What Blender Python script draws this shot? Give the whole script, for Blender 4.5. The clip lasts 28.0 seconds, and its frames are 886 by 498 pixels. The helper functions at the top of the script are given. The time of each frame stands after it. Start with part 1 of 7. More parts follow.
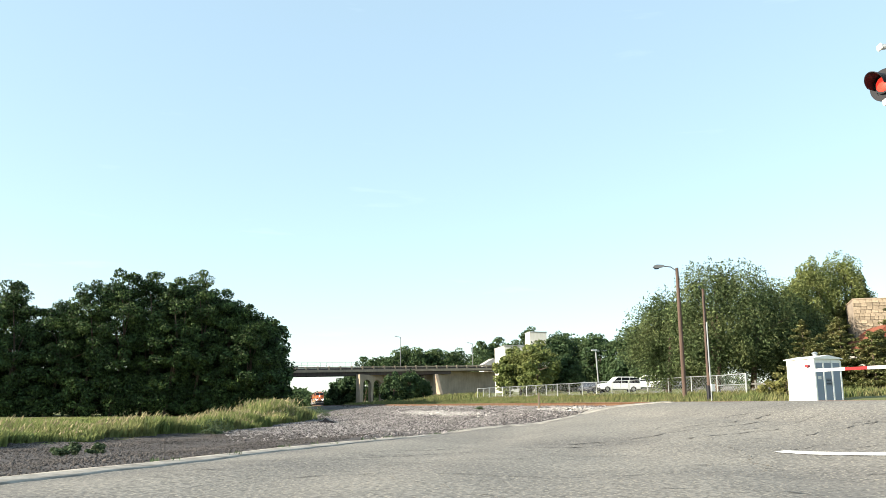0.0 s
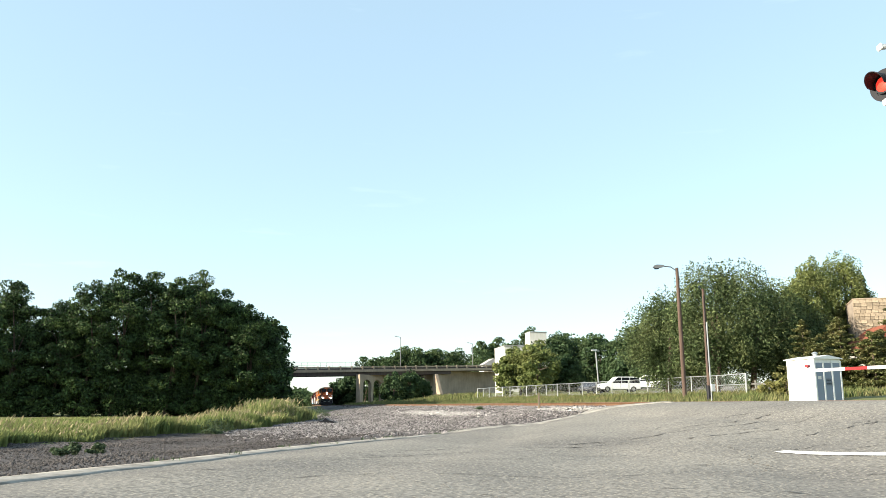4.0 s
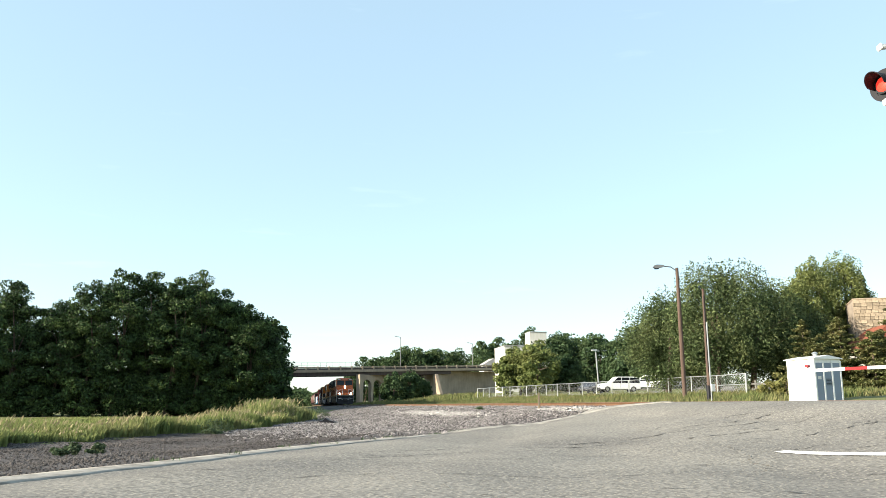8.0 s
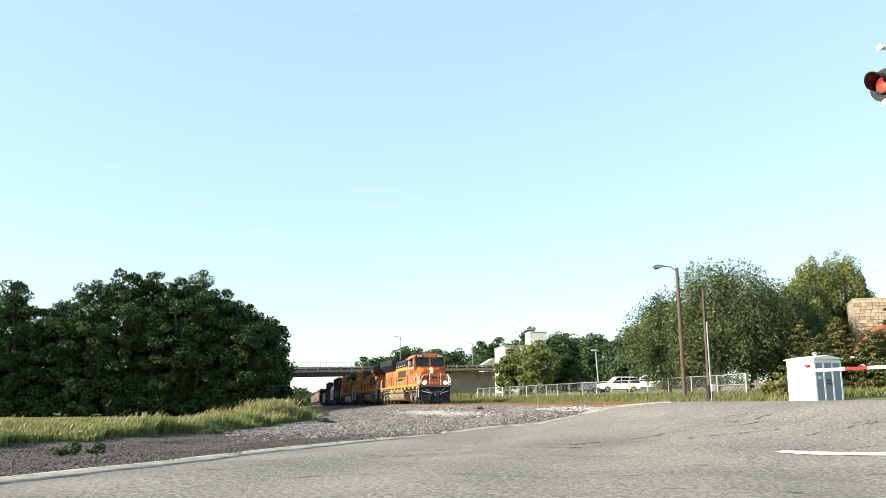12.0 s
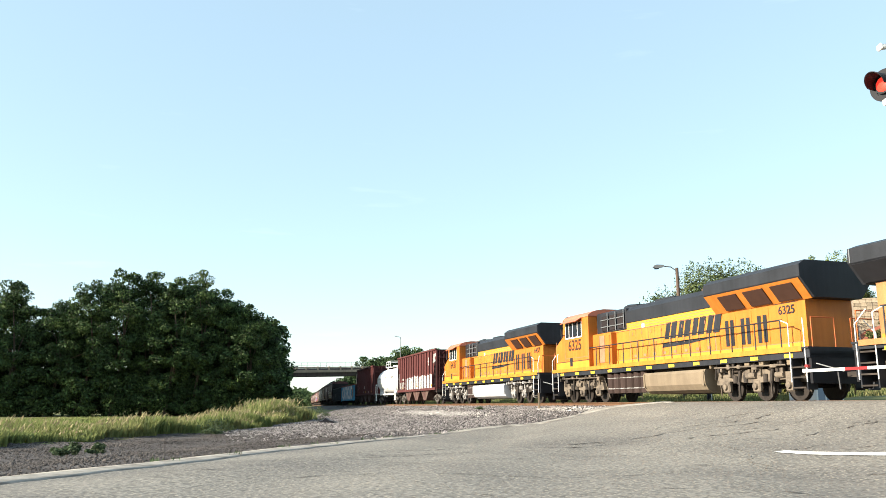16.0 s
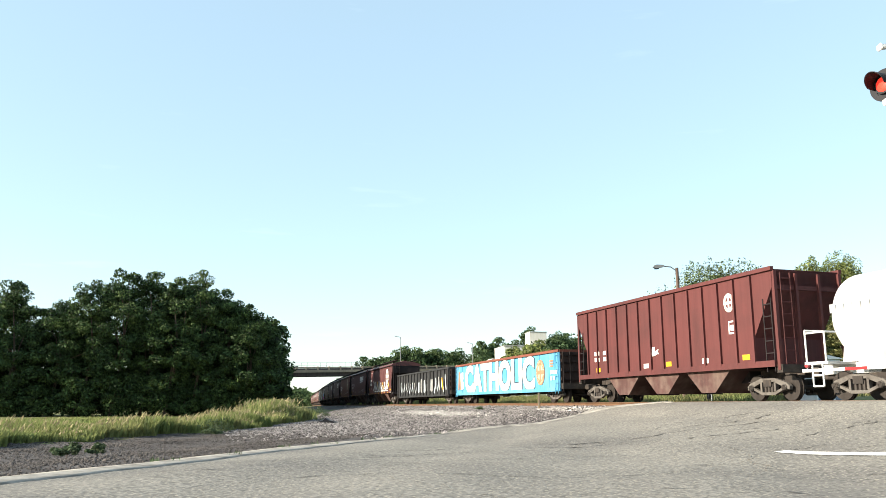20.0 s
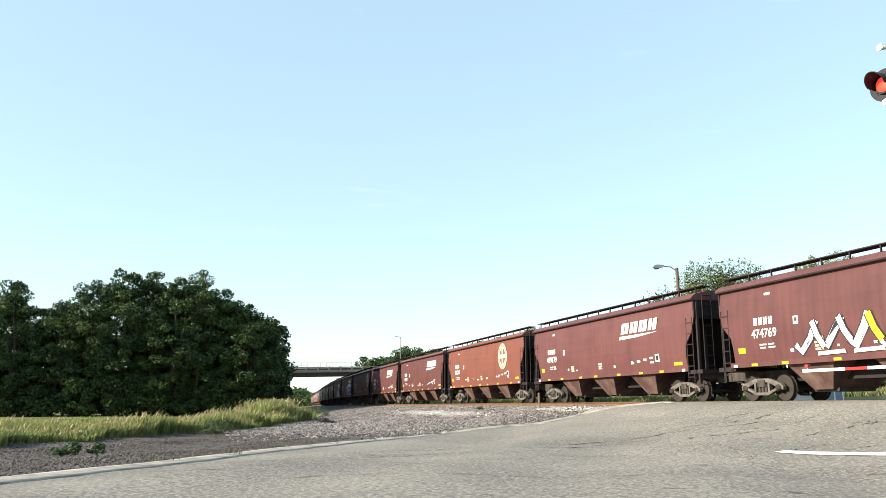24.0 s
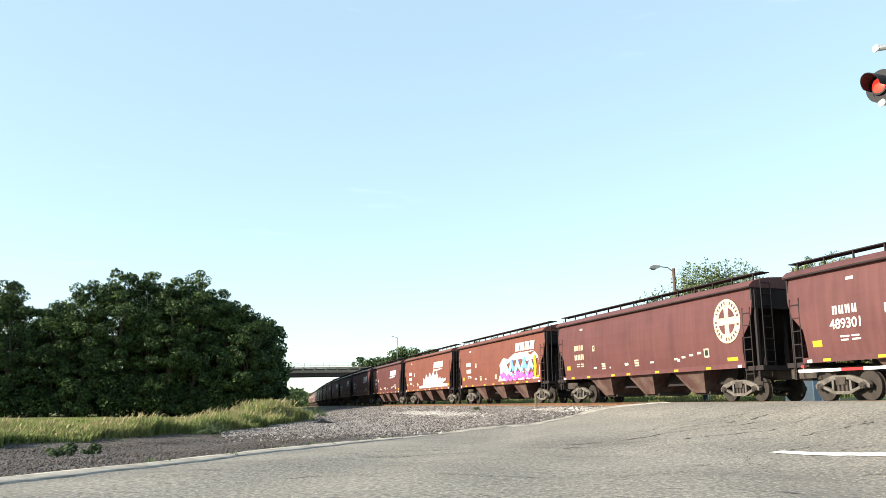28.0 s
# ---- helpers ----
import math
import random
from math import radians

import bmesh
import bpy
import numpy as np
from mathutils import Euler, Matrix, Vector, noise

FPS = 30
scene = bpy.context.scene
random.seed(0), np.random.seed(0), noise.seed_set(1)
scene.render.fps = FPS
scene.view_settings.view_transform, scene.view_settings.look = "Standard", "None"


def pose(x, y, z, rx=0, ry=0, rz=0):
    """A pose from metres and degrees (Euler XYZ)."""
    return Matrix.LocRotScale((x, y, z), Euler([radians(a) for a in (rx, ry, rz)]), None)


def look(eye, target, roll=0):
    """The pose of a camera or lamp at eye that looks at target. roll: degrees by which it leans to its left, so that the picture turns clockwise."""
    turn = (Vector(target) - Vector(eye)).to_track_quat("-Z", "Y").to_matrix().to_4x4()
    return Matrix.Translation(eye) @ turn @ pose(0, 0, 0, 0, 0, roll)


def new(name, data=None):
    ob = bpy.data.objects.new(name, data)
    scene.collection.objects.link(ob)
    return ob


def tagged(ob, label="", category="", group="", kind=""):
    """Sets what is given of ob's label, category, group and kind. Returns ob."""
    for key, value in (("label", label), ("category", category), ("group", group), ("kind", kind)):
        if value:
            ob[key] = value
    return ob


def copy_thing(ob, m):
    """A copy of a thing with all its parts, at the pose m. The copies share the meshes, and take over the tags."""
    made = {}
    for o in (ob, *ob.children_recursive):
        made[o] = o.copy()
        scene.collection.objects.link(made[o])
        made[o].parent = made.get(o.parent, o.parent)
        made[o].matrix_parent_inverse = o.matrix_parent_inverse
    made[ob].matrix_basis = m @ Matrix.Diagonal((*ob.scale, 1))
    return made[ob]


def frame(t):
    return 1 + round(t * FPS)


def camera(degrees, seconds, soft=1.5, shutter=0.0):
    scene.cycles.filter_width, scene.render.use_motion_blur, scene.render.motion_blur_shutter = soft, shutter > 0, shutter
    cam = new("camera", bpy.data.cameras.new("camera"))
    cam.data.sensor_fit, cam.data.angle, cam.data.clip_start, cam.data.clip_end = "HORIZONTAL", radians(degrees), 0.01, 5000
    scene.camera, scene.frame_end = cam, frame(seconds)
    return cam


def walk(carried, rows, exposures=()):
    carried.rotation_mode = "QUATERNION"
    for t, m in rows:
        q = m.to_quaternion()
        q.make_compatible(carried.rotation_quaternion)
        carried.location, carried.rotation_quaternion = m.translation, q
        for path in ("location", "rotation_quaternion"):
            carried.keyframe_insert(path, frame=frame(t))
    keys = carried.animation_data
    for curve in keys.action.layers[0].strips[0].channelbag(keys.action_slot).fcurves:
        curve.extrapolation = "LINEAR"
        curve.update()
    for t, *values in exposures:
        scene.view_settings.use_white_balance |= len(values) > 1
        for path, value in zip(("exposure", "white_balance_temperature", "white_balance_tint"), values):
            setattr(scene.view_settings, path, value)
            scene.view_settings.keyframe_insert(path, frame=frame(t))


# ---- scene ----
cam = camera(58.1, 28.0, soft=0.5)
STILL = pose(0, 0, -0.18, 101.13, 0, 0)
NUDGED = pose(0, 0, -0.18, 101.16, 0, -0.225)
walk(cam, [(0, STILL), (27.5, STILL), (27.8, NUDGED), (28, NUDGED)], exposures=[(0, 1.55, 6580, 6), (28, 1.55, 6580, 6)])

# ---- light: low evening sun from behind the left shoulder ----
SUN_UP = radians(22)
SUN_TO = Vector((-0.950, -0.312, 0)).normalized() * math.cos(SUN_UP) + Vector((0, 0, math.sin(SUN_UP)))
world = bpy.data.worlds.new("world")
scene.world = world
world.use_nodes = True
wn, wl = world.node_tree.nodes, world.node_tree.links
wn.clear()
w_sky = wn.new("ShaderNodeTexSky")
w_sky.sky_type = "NISHITA"
w_sky.sun_disc = False
w_sky.sun_elevation = SUN_UP
w_sky.sun_rotation = math.atan2(SUN_TO.x, SUN_TO.y)
w_sky.air_density, w_sky.dust_density, w_sky.ozone_density = 1.0, 0.6, 0.6
w_tc = wn.new("ShaderNodeTexCoord")
w_map = wn.new("ShaderNodeMapping")
w_map.inputs["Scale"].default_value = (3, 3, 22)
w_noise = wn.new("ShaderNodeTexNoise")
w_noise.inputs["Scale"].default_value = 2.2
w_noise.inputs["Detail"].default_value = 7
w_ramp = wn.new("ShaderNodeValToRGB")
w_ramp.color_ramp.elements[0].position, w_ramp.color_ramp.elements[1].position = 0.66, 0.86
w_mix = wn.new("ShaderNodeMix")
w_mix.data_type = "RGBA"
w_mix.inputs["B"].default_value = (9, 9.5, 10, 1)
w_scale = wn.new("ShaderNodeMath")
w_scale.operation = "MULTIPLY"
w_scale.inputs[1].default_value = 0.12
w_bg = wn.new("ShaderNodeBackground")
w_bg.inputs["Strength"].default_value = 0.125
w_out = wn.new("ShaderNodeOutputWorld")
w_haze = wn.new("ShaderNodeMix")                 # an even summer haze over the whole sky
w_haze.data_type = "RGBA"
w_haze.inputs["Factor"].default_value = 0.6
w_haze.inputs["B"].default_value = (1.72, 2.32, 2.72, 1)
wl.new(w_tc.outputs["Generated"], w_map.inputs["Vector"])
wl.new(w_map.outputs["Vector"], w_noise.inputs["Vector"])
wl.new(w_noise.outputs["Fac"], w_ramp.inputs["Fac"])
wl.new(w_ramp.outputs["Color"], w_scale.inputs[0])
wl.new(w_scale.outputs["Value"], w_mix.inputs["Factor"])
wl.new(w_sky.outputs["Color"], w_mix.inputs["A"])
wl.new(w_mix.outputs["Result"], w_haze.inputs["A"])
wl.new(w_haze.outputs["Result"], w_bg.inputs["Color"])
wl.new(w_bg.outputs["Background"], w_out.inputs["Surface"])
sun = new("sun", bpy.data.lights.new("sun", "SUN"))
sun.data.energy, sun.data.angle, sun.data.color = 4.4, radians(0.5), (1.0, 0.88, 0.74)
sun.matrix_world = look(SUN_TO * 100, (0, 0, 0))


# ---- materials ----
def mat(name, base, rough=0.7, metal=0.0, vary=0.25, scale=3.0, second=None, second_at=0.55, fine=40.0, bump=0.15,
        streak=0.0, spots=None, per_object=0.0, per_island=0.0, through_light=0.0, glow=0.0, coords="Object", stretch=(1, 1, 1)):
    """Colour with large stains (towards second), fine grain, relief, streaks and random shifts by piece."""
    m = bpy.data.materials.new(name)
    m.use_nodes = True
    n, l = m.node_tree.nodes, m.node_tree.links
    bsdf = n["Principled BSDF"]
    tc = n.new("ShaderNodeTexCoord")
    mp = n.new("ShaderNodeMapping")
    mp.inputs["Scale"].default_value = stretch
    l.new(tc.outputs[coords], mp.inputs["Vector"])
    big = n.new("ShaderNodeTexNoise")
    big.inputs["Scale"].default_value, big.inputs["Detail"].default_value = scale, 6
    l.new(mp.outputs["Vector"], big.inputs["Vector"])
    small = n.new("ShaderNodeTexNoise")
    small.inputs["Scale"].default_value, small.inputs["Detail"].default_value = fine, 4
    l.new(mp.outputs["Vector"], small.inputs["Vector"])
    ramp = n.new("ShaderNodeValToRGB")
    e = ramp.color_ramp.elements
    e[0].position, e[1].position = max(0.0, second_at - 0.12), min(1.0, second_at + 0.14)
    dark = tuple(c * (1 - vary) for c in base)
    e[0].color = (*base, 1)
    e[1].color = (*(second or dark), 1)
    l.new(big.outputs["Fac"], ramp.inputs["Fac"])
    colour = ramp.outputs["Color"]

    def blend(kind, a, b, fac):
        mx = n.new("ShaderNodeMix")
        mx.data_type, mx.blend_type = "RGBA", kind
        l.new(a, mx.inputs["A"])
        if isinstance(b, tuple):
            mx.inputs["B"].default_value = (*b, 1)
        else:
            l.new(b, mx.inputs["B"])
        if isinstance(fac, float):
            mx.inputs["Factor"].default_value = fac
        else:
            l.new(fac, mx.inputs["Factor"])
        return mx.outputs["Result"]

    def span(src, lo, hi):
        mr = n.new("ShaderNodeMapRange")
        mr.inputs["To Min"].default_value, mr.inputs["To Max"].default_value = lo, hi
        l.new(src, mr.inputs["Value"])
        return mr.outputs["Result"]

    grain = span(small.outputs["Fac"], 1 - vary * 1.3, 1 + vary * 1.3)
    colour = blend("MULTIPLY", colour, grain, 1.0)
    if streak:
        st = n.new("ShaderNodeTexNoise")
        st.inputs["Scale"].default_value, st.inputs["Detail"].default_value = 1.0, 5
        sm = n.new("ShaderNodeMapping")
        sm.inputs["Scale"].default_value = (5, 5, 0.25)
        l.new(tc.outputs[coords], sm.inputs["Vector"])
        l.new(sm.outputs["Vector"], st.inputs["Vector"])
        colour = blend("MULTIPLY", colour, span(st.outputs["Fac"], 1 - 1.6 * streak, 1 + 0.9 * streak), 1.0)
    if spots:
        vo = n.new("ShaderNodeTexVoronoi")
        vo.inputs["Scale"].default_value = spots[1]
        l.new(mp.outputs["Vector"], vo.inputs["Vector"])
        sp = n.new("ShaderNodeValToRGB")
        sp.color_ramp.elements[0].position, sp.color_ramp.elements[1].position = spots[2], spots[2] + 0.1
        sp.color_ramp.elements[0].color, sp.color_ramp.elements[1].color = (1, 1, 1, 1), (0, 0, 0, 1)
        l.new(vo.outputs["Distance"], sp.inputs["Fac"])
        colour = blend("MIX", colour, spots[0], sp.outputs["Color"])
    if per_object:
        oi = n.new("ShaderNodeObjectInfo")
        colour = blend("MULTIPLY", colour, span(oi.outputs["Random"], 1 - per_object, 1 + per_object), 1.0)
    if per_island:
        ge = n.new("ShaderNodeNewGeometry")
        colour = blend("MULTIPLY", colour, span(ge.outputs["Random Per Island"], 1 - per_island, 1 + per_island), 1.0)
    l.new(colour, bsdf.inputs["Base Color"])
    l.new(span(small.outputs["Fac"], max(0.0, rough - 0.12), min(1.0, rough + 0.12)), bsdf.inputs["Roughness"])
    bsdf.inputs["Metallic"].default_value = metal
    bsdf.inputs["Specular IOR Level"].default_value = 0.5 if rough < 0.3 else 0.22
    if bump:
        bp = n.new("ShaderNodeBump")
        bp.inputs["Strength"].default_value, bp.inputs["Distance"].default_value = bump, 0.02
        l.new(small.outputs["Fac"], bp.inputs["Height"])
        l.new(bp.outputs["Normal"], bsdf.inputs["Normal"])
    if glow:
        l.new(colour, bsdf.inputs["Emission Color"])
        bsdf.inputs["Emission Strength"].default_value = glow
    if through_light:
        tr = n.new("ShaderNodeBsdfTranslucent")
        l.new(colour, tr.inputs["Color"])
        ms = n.new("ShaderNodeMixShader")
        ms.inputs["Fac"].default_value = through_light
        l.new(bsdf.outputs["BSDF"], ms.inputs[1])
        l.new(tr.outputs["BSDF"], ms.inputs[2])
        l.new(ms.outputs["Shader"], n["Material Output"].inputs["Surface"])
    return m


def glass(name, tint=(0.02, 0.025, 0.03), rough=0.05):
    m = bpy.data.materials.new(name)
    m.use_nodes = True
    b = m.node_tree.nodes["Principled BSDF"]
    b.inputs["Base Color"].default_value = (*tint, 1)
    b.inputs["Roughness"].default_value = rough
    b.inputs["Specular IOR Level"].default_value = 0.15
    return m


M = {
    "asphalt": mat("asphalt", (0.198, 0.185, 0.162), 0.92, vary=0.85, scale=0.25, second=(0.142, 0.133, 0.120), second_at=0.52, fine=13, bump=0.9,
                   spots=((0.33, 0.30, 0.245), 12.0, 0.19)),
    "dirt": mat("dirt", (0.098, 0.087, 0.082), 0.95, vary=0.6, scale=0.9, second=(0.046, 0.040, 0.038), fine=11, bump=0.8),
    "soil_green": mat("grassy_soil", (0.12, 0.135, 0.045), 0.95, vary=0.3, scale=0.6, second=(0.17, 0.15, 0.07), fine=8, bump=0.6),
    "gutter": mat("concrete_gutter", (0.31, 0.29, 0.255), 0.9, vary=0.3, scale=2.2, second=(0.16, 0.145, 0.125), fine=14, bump=0.3),
    "stone": mat("ballast_stone", (0.185, 0.170, 0.165), 0.9, vary=0.2, scale=3, per_island=0.9, bump=0.2),
    "grit": mat("dirty_grit", (0.092, 0.081, 0.075), 0.95, vary=0.25, scale=0.7, second=(0.048, 0.043, 0.040), per_island=0.6, bump=0.2),
    "pale_stone": mat("pale_limestone", (0.38, 0.36, 0.335), 0.9, vary=0.2, scale=3, per_island=0.4, bump=0.2),
    "crack": mat("tar_crack", (0.070, 0.064, 0.057), 0.75, vary=0.2, scale=4, bump=0.1),
    "pale_crack": mat("worn_crack", (0.25, 0.23, 0.20), 0.85, vary=0.2, scale=4, bump=0.1),
    "line_white": mat("road_paint", (0.74, 0.73, 0.70), 0.7, vary=0.25, scale=5, second=(0.36, 0.34, 0.30), second_at=0.60, bump=0.2),
    "rail": mat("rusty_rail", (0.15, 0.085, 0.05), 0.75, metal=0.3, vary=0.3, scale=2, bump=0.2),
    "railtop": mat("polished_railhead", (0.42, 0.38, 0.34), 0.35, metal=0.9, vary=0.1, bump=0.02),
    "tie": mat("weathered_tie", (0.11, 0.085, 0.065), 0.95, vary=0.3, scale=2, per_object=0.3, stretch=(1, 6, 6), bump=0.5),
    "grass": mat("meadow_grass", (0.165, 0.200, 0.066), 0.8, vary=0.25, scale=0.45, second=(0.23, 0.225, 0.095), per_island=0.35, through_light=0.35, bump=0),
    "grass_far": mat("verge_grass", (0.125, 0.15, 0.052), 0.8, vary=0.25, scale=0.35, second=(0.22, 0.19, 0.09), per_island=0.35, through_light=0.35, bump=0),
    "seed": mat("seed_heads", (0.31, 0.265, 0.15), 0.9, vary=0.2, scale=2, per_island=0.3, through_light=0.3, bump=0),
    "weed": mat("roadside_weed", (0.070, 0.100, 0.050), 0.8, vary=0.2, scale=2, per_island=0.35, through_light=0.25, bump=0),
    "leaf_dark": mat("broad_leaves", (0.034, 0.062, 0.023), 0.72, vary=0.3, scale=0.55, second=(0.080, 0.120, 0.036), per_island=0.8, through_light=0.10, bump=0),
    "leaf_mid": mat("elm_leaves", (0.076, 0.108, 0.044), 0.75, vary=0.25, scale=0.35, second=(0.135, 0.160, 0.064), per_island=0.6, through_light=0.3, bump=0),
    "leaf_light": mat("pale_leaves", (0.145, 0.180, 0.058), 0.75, vary=0.25, scale=0.35, second=(0.21, 0.225, 0.08), per_island=0.45, through_light=0.3, bump=0),
    "leaf_far": mat("far_leaves", (0.045, 0.078, 0.032), 0.75, vary=0.25, scale=0.2, second=(0.078, 0.112, 0.042), per_island=0.4, through_light=0.2, bump=0),
    "needle": mat("pine_needles", (0.130, 0.148, 0.056), 0.8, vary=0.25, scale=0.8, second=(0.23, 0.21, 0.092), per_island=0.6, through_light=0.15, bump=0),
    "bush_yellow": mat("sunburnt_bush", (0.20, 0.195, 0.07), 0.7, vary=0.25, scale=0.8, second=(0.13, 0.145, 0.05), per_island=0.4, through_light=0.25, bump=0),
    "bark": mat("bark", (0.13, 0.10, 0.075), 0.95, vary=0.4, scale=3, stretch=(3, 3, 0.5), bump=0.7),
    "polewood": mat("pole_wood", (0.12, 0.083, 0.066), 0.9, vary=0.25, scale=2, stretch=(4, 4, 0.3), streak=0.3, bump=0.4),
    "galv": mat("galvanised_steel", (0.50, 0.52, 0.52), 0.45, metal=0.7, vary=0.12, scale=2, bump=0.05),
    "concrete": mat("bridge_concrete", (0.40, 0.315, 0.235), 0.9, vary=0.18, scale=0.35, second=(0.30, 0.235, 0.175), fine=5, streak=0.25, bump=0.3),
    "girder": mat("weathered_girder", (0.105, 0.080, 0.072), 0.8, vary=0.25, scale=0.4, streak=0.3, bump=0.2),
    "whitewall": mat("white_painted_wall", (0.66, 0.63, 0.57), 0.85, vary=0.08, scale=0.4, streak=0.12, bump=0.1),
    "greywall": mat("grey_block_wall", (0.36, 0.35, 0.34), 0.9, vary=0.15, scale=0.5, bump=0.2),
    "tanbrick": mat("tan_stone_block", (0.335, 0.270, 0.195), 0.9, vary=0.3, scale=1.5, per_object=0.25, bump=0.4),
    "mortar": mat("mortar", (0.28, 0.235, 0.19), 0.95, vary=0.2, scale=2, bump=0.3),
    "redroof": mat("red_shingles", (0.22, 0.075, 0.045), 0.85, vary=0.3, scale=2, bump=0.3),
    "hutwhite": mat("hut_white_metal", (0.80, 0.80, 0.80), 0.5, vary=0.06, scale=1.0, streak=0.08, bump=0.03),
    "hutgrey": mat("hut_grey_door", (0.22, 0.26, 0.33), 0.5, vary=0.08, scale=1.0, streak=0.06, bump=0.03),
    "gatered": mat("reflective_red", (0.30, 0.008, 0.012), 0.4, vary=0.08, bump=0.02),
    "gatewhite": mat("reflective_white", (0.85, 0.83, 0.80), 0.4, vary=0.05, bump=0.02),
    "black": mat("matt_black", (0.015, 0.015, 0.018), 0.55, vary=0.2, bump=0.05),
    "redlens": mat("lit_red_lens", (0.95, 0.045, 0.03), 0.3, vary=0.15, scale=8, glow=0.4, bump=0),
    "headlamp": mat("lit_headlamp", (1.0, 0.96, 0.88), 0.3, vary=0.02, glow=9.0, bump=0),
    "carwhite": mat("car_white_paint", (0.80, 0.81, 0.82), 0.25, vary=0.03, bump=0.0),
    "cargrey": mat("car_silver_paint", (0.42, 0.44, 0.47), 0.25, metal=0.5, vary=0.03, bump=0.0),
    "cardark": mat("car_dark_paint", (0.05, 0.055, 0.07), 0.25, metal=0.2, vary=0.03, bump=0.0),
    "tyre": mat("tyre_rubber", (0.02, 0.02, 0.02), 0.85, vary=0.2, bump=0.1),
    "rim": mat("alloy_rim", (0.5, 0.5, 0.5), 0.35, metal=0.8, vary=0.1, bump=0.0),
    "window": glass("dark_glass"),
    "carglass": glass("tinted_car_glass", (0.012, 0.014, 0.018), 0.25),
    # train
    "orange": mat("loco_orange", (0.50, 0.165, 0.028), 0.42, vary=0.14, scale=0.9, streak=0.2, bump=0.03),
    "orangefade": mat("loco_faded_orange", (0.46, 0.105, 0.03), 0.5, vary=0.14, scale=0.8, streak=0.14, bump=0.03),
    "cabside": mat("faded_peach_cab", (0.405, 0.130, 0.056), 0.5, vary=0.16, scale=0.9, streak=0.22, bump=0.03),
    "railred": mat("handrail_red_orange", (0.50, 0.12, 0.03), 0.5, vary=0.1, bump=0.0),
    "yellow": mat("loco_yellow", (0.55, 0.255, 0.036), 0.42, vary=0.10, scale=0.8, streak=0.12, bump=0.03),
    "amber": mat("loco_amber", (0.53, 0.205, 0.034), 0.42, vary=0.16, scale=0.9, streak=0.24, bump=0.03),
    "yellowfade": mat("loco_faded_yellow", (0.42, 0.195, 0.076), 0.5, vary=0.2, scale=0.9, second=(0.385, 0.145, 0.058), streak=0.3, bump=0.03),
    "pinkroof": mat("sun_bleached_roof", (0.50, 0.165, 0.10), 0.6, vary=0.15, scale=1, bump=0.05),
    "locoblack": mat("loco_black", (0.026, 0.028, 0.034), 0.5, vary=0.3, scale=0.8, streak=0.3, bump=0.05),
    "reflect": mat("yellow_reflector", (0.85, 0.60, 0.05), 0.4, vary=0.1, bump=0.0),
    "underframe": mat("dusty_underframe", (0.034, 0.029, 0.026), 0.85, vary=0.35, scale=3, second=(0.066, 0.053, 0.044), bump=0.25),
    "framegrey": mat("worn_side_frame", (0.115, 0.104, 0.094), 0.8, vary=0.35, scale=3, second=(0.06, 0.052, 0.046), bump=0.25),
    "truckpale": mat("dusty_truck", (0.165, 0.135, 0.105), 0.85, vary=0.35, scale=3, second=(0.06, 0.05, 0.043), bump=0.25),
    "truckgrey": mat("grey_painted_truck", (0.33, 0.32, 0.31), 0.7, vary=0.4, scale=4, second=(0.08, 0.07, 0.062), second_at=0.5, bump=0.2),
    "tanktan": mat("dusty_fuel_tank", (0.21, 0.165, 0.115), 0.65, vary=0.2, scale=1, streak=0.2, bump=0.1),
    "tankwhite": mat("silver_fuel_tank", (0.55, 0.55, 0.57), 0.5, vary=0.12, scale=1, streak=0.2, bump=0.05),
    "steel": mat("worn_wheel_steel", (0.045, 0.038, 0.034), 0.6, metal=0.4, vary=0.25, scale=4, bump=0.05),
    "handrail": mat("handrail_paint", (0.80, 0.46, 0.06), 0.5, vary=0.1, bump=0.0),
    "whiterail": mat("white_grab_iron", (0.80, 0.80, 0.78), 0.5, vary=0.1, bump=0.0),
    "hopred": mat("hopper_red", (0.098, 0.040, 0.039), 0.5, vary=0.18, scale=0.6, second=(0.078, 0.032, 0.032), streak=0.22, per_object=0.10, bump=0.05),
    "hoporange": mat("hopper_faded_red", (0.142, 0.052, 0.038), 0.55, vary=0.16, scale=0.6, second=(0.118, 0.044, 0.034), streak=0.16, bump=0.05),
    "oldred": mat("old_hopper_red", (0.098, 0.030, 0.029), 0.7, vary=0.2, scale=0.6, second=(0.074, 0.026, 0.025), streak=0.22, bump=0.1),
    # dark trim tone; on hopper ends and recesses it has shade put into the colour
    "hopdark": mat("hopper_dark_and_shade", (0.022, 0.017, 0.018), 0.8, vary=0.3, scale=1, bump=0.1),
    "bayred": mat("rusty_hopper_bay", (0.078, 0.040, 0.036), 0.75, vary=0.4, scale=1.6, second=(0.135, 0.094, 0.078), streak=0.3, bump=0.1),
    "gonrust": mat("rusty_top_sill", (0.17, 0.058, 0.04), 0.8, vary=0.3, scale=1, bump=0.1),
    # rust-black; on gondola ends the colour also carries the shade they stand in
    "gonend": mat("rust_black_with_shade", (0.045, 0.028, 0.024), 0.8, vary=0.3, scale=1, streak=0.3, bump=0.1),
    "gonblue": mat("sprayed_light_blue", (0.085, 0.30, 0.47), 0.55, vary=0.12, scale=0.8, second=(0.15, 0.38, 0.54), streak=0.3, bump=0.05),
    "gonblack": mat("gondola_black", (0.035, 0.036, 0.038), 0.6, vary=0.3, scale=0.8, streak=0.3, bump=0.1),
    "tankcar": mat("tank_car_white", (0.66, 0.66, 0.65), 0.4, vary=0.05, scale=0.6, streak=0.08, bump=0.02),
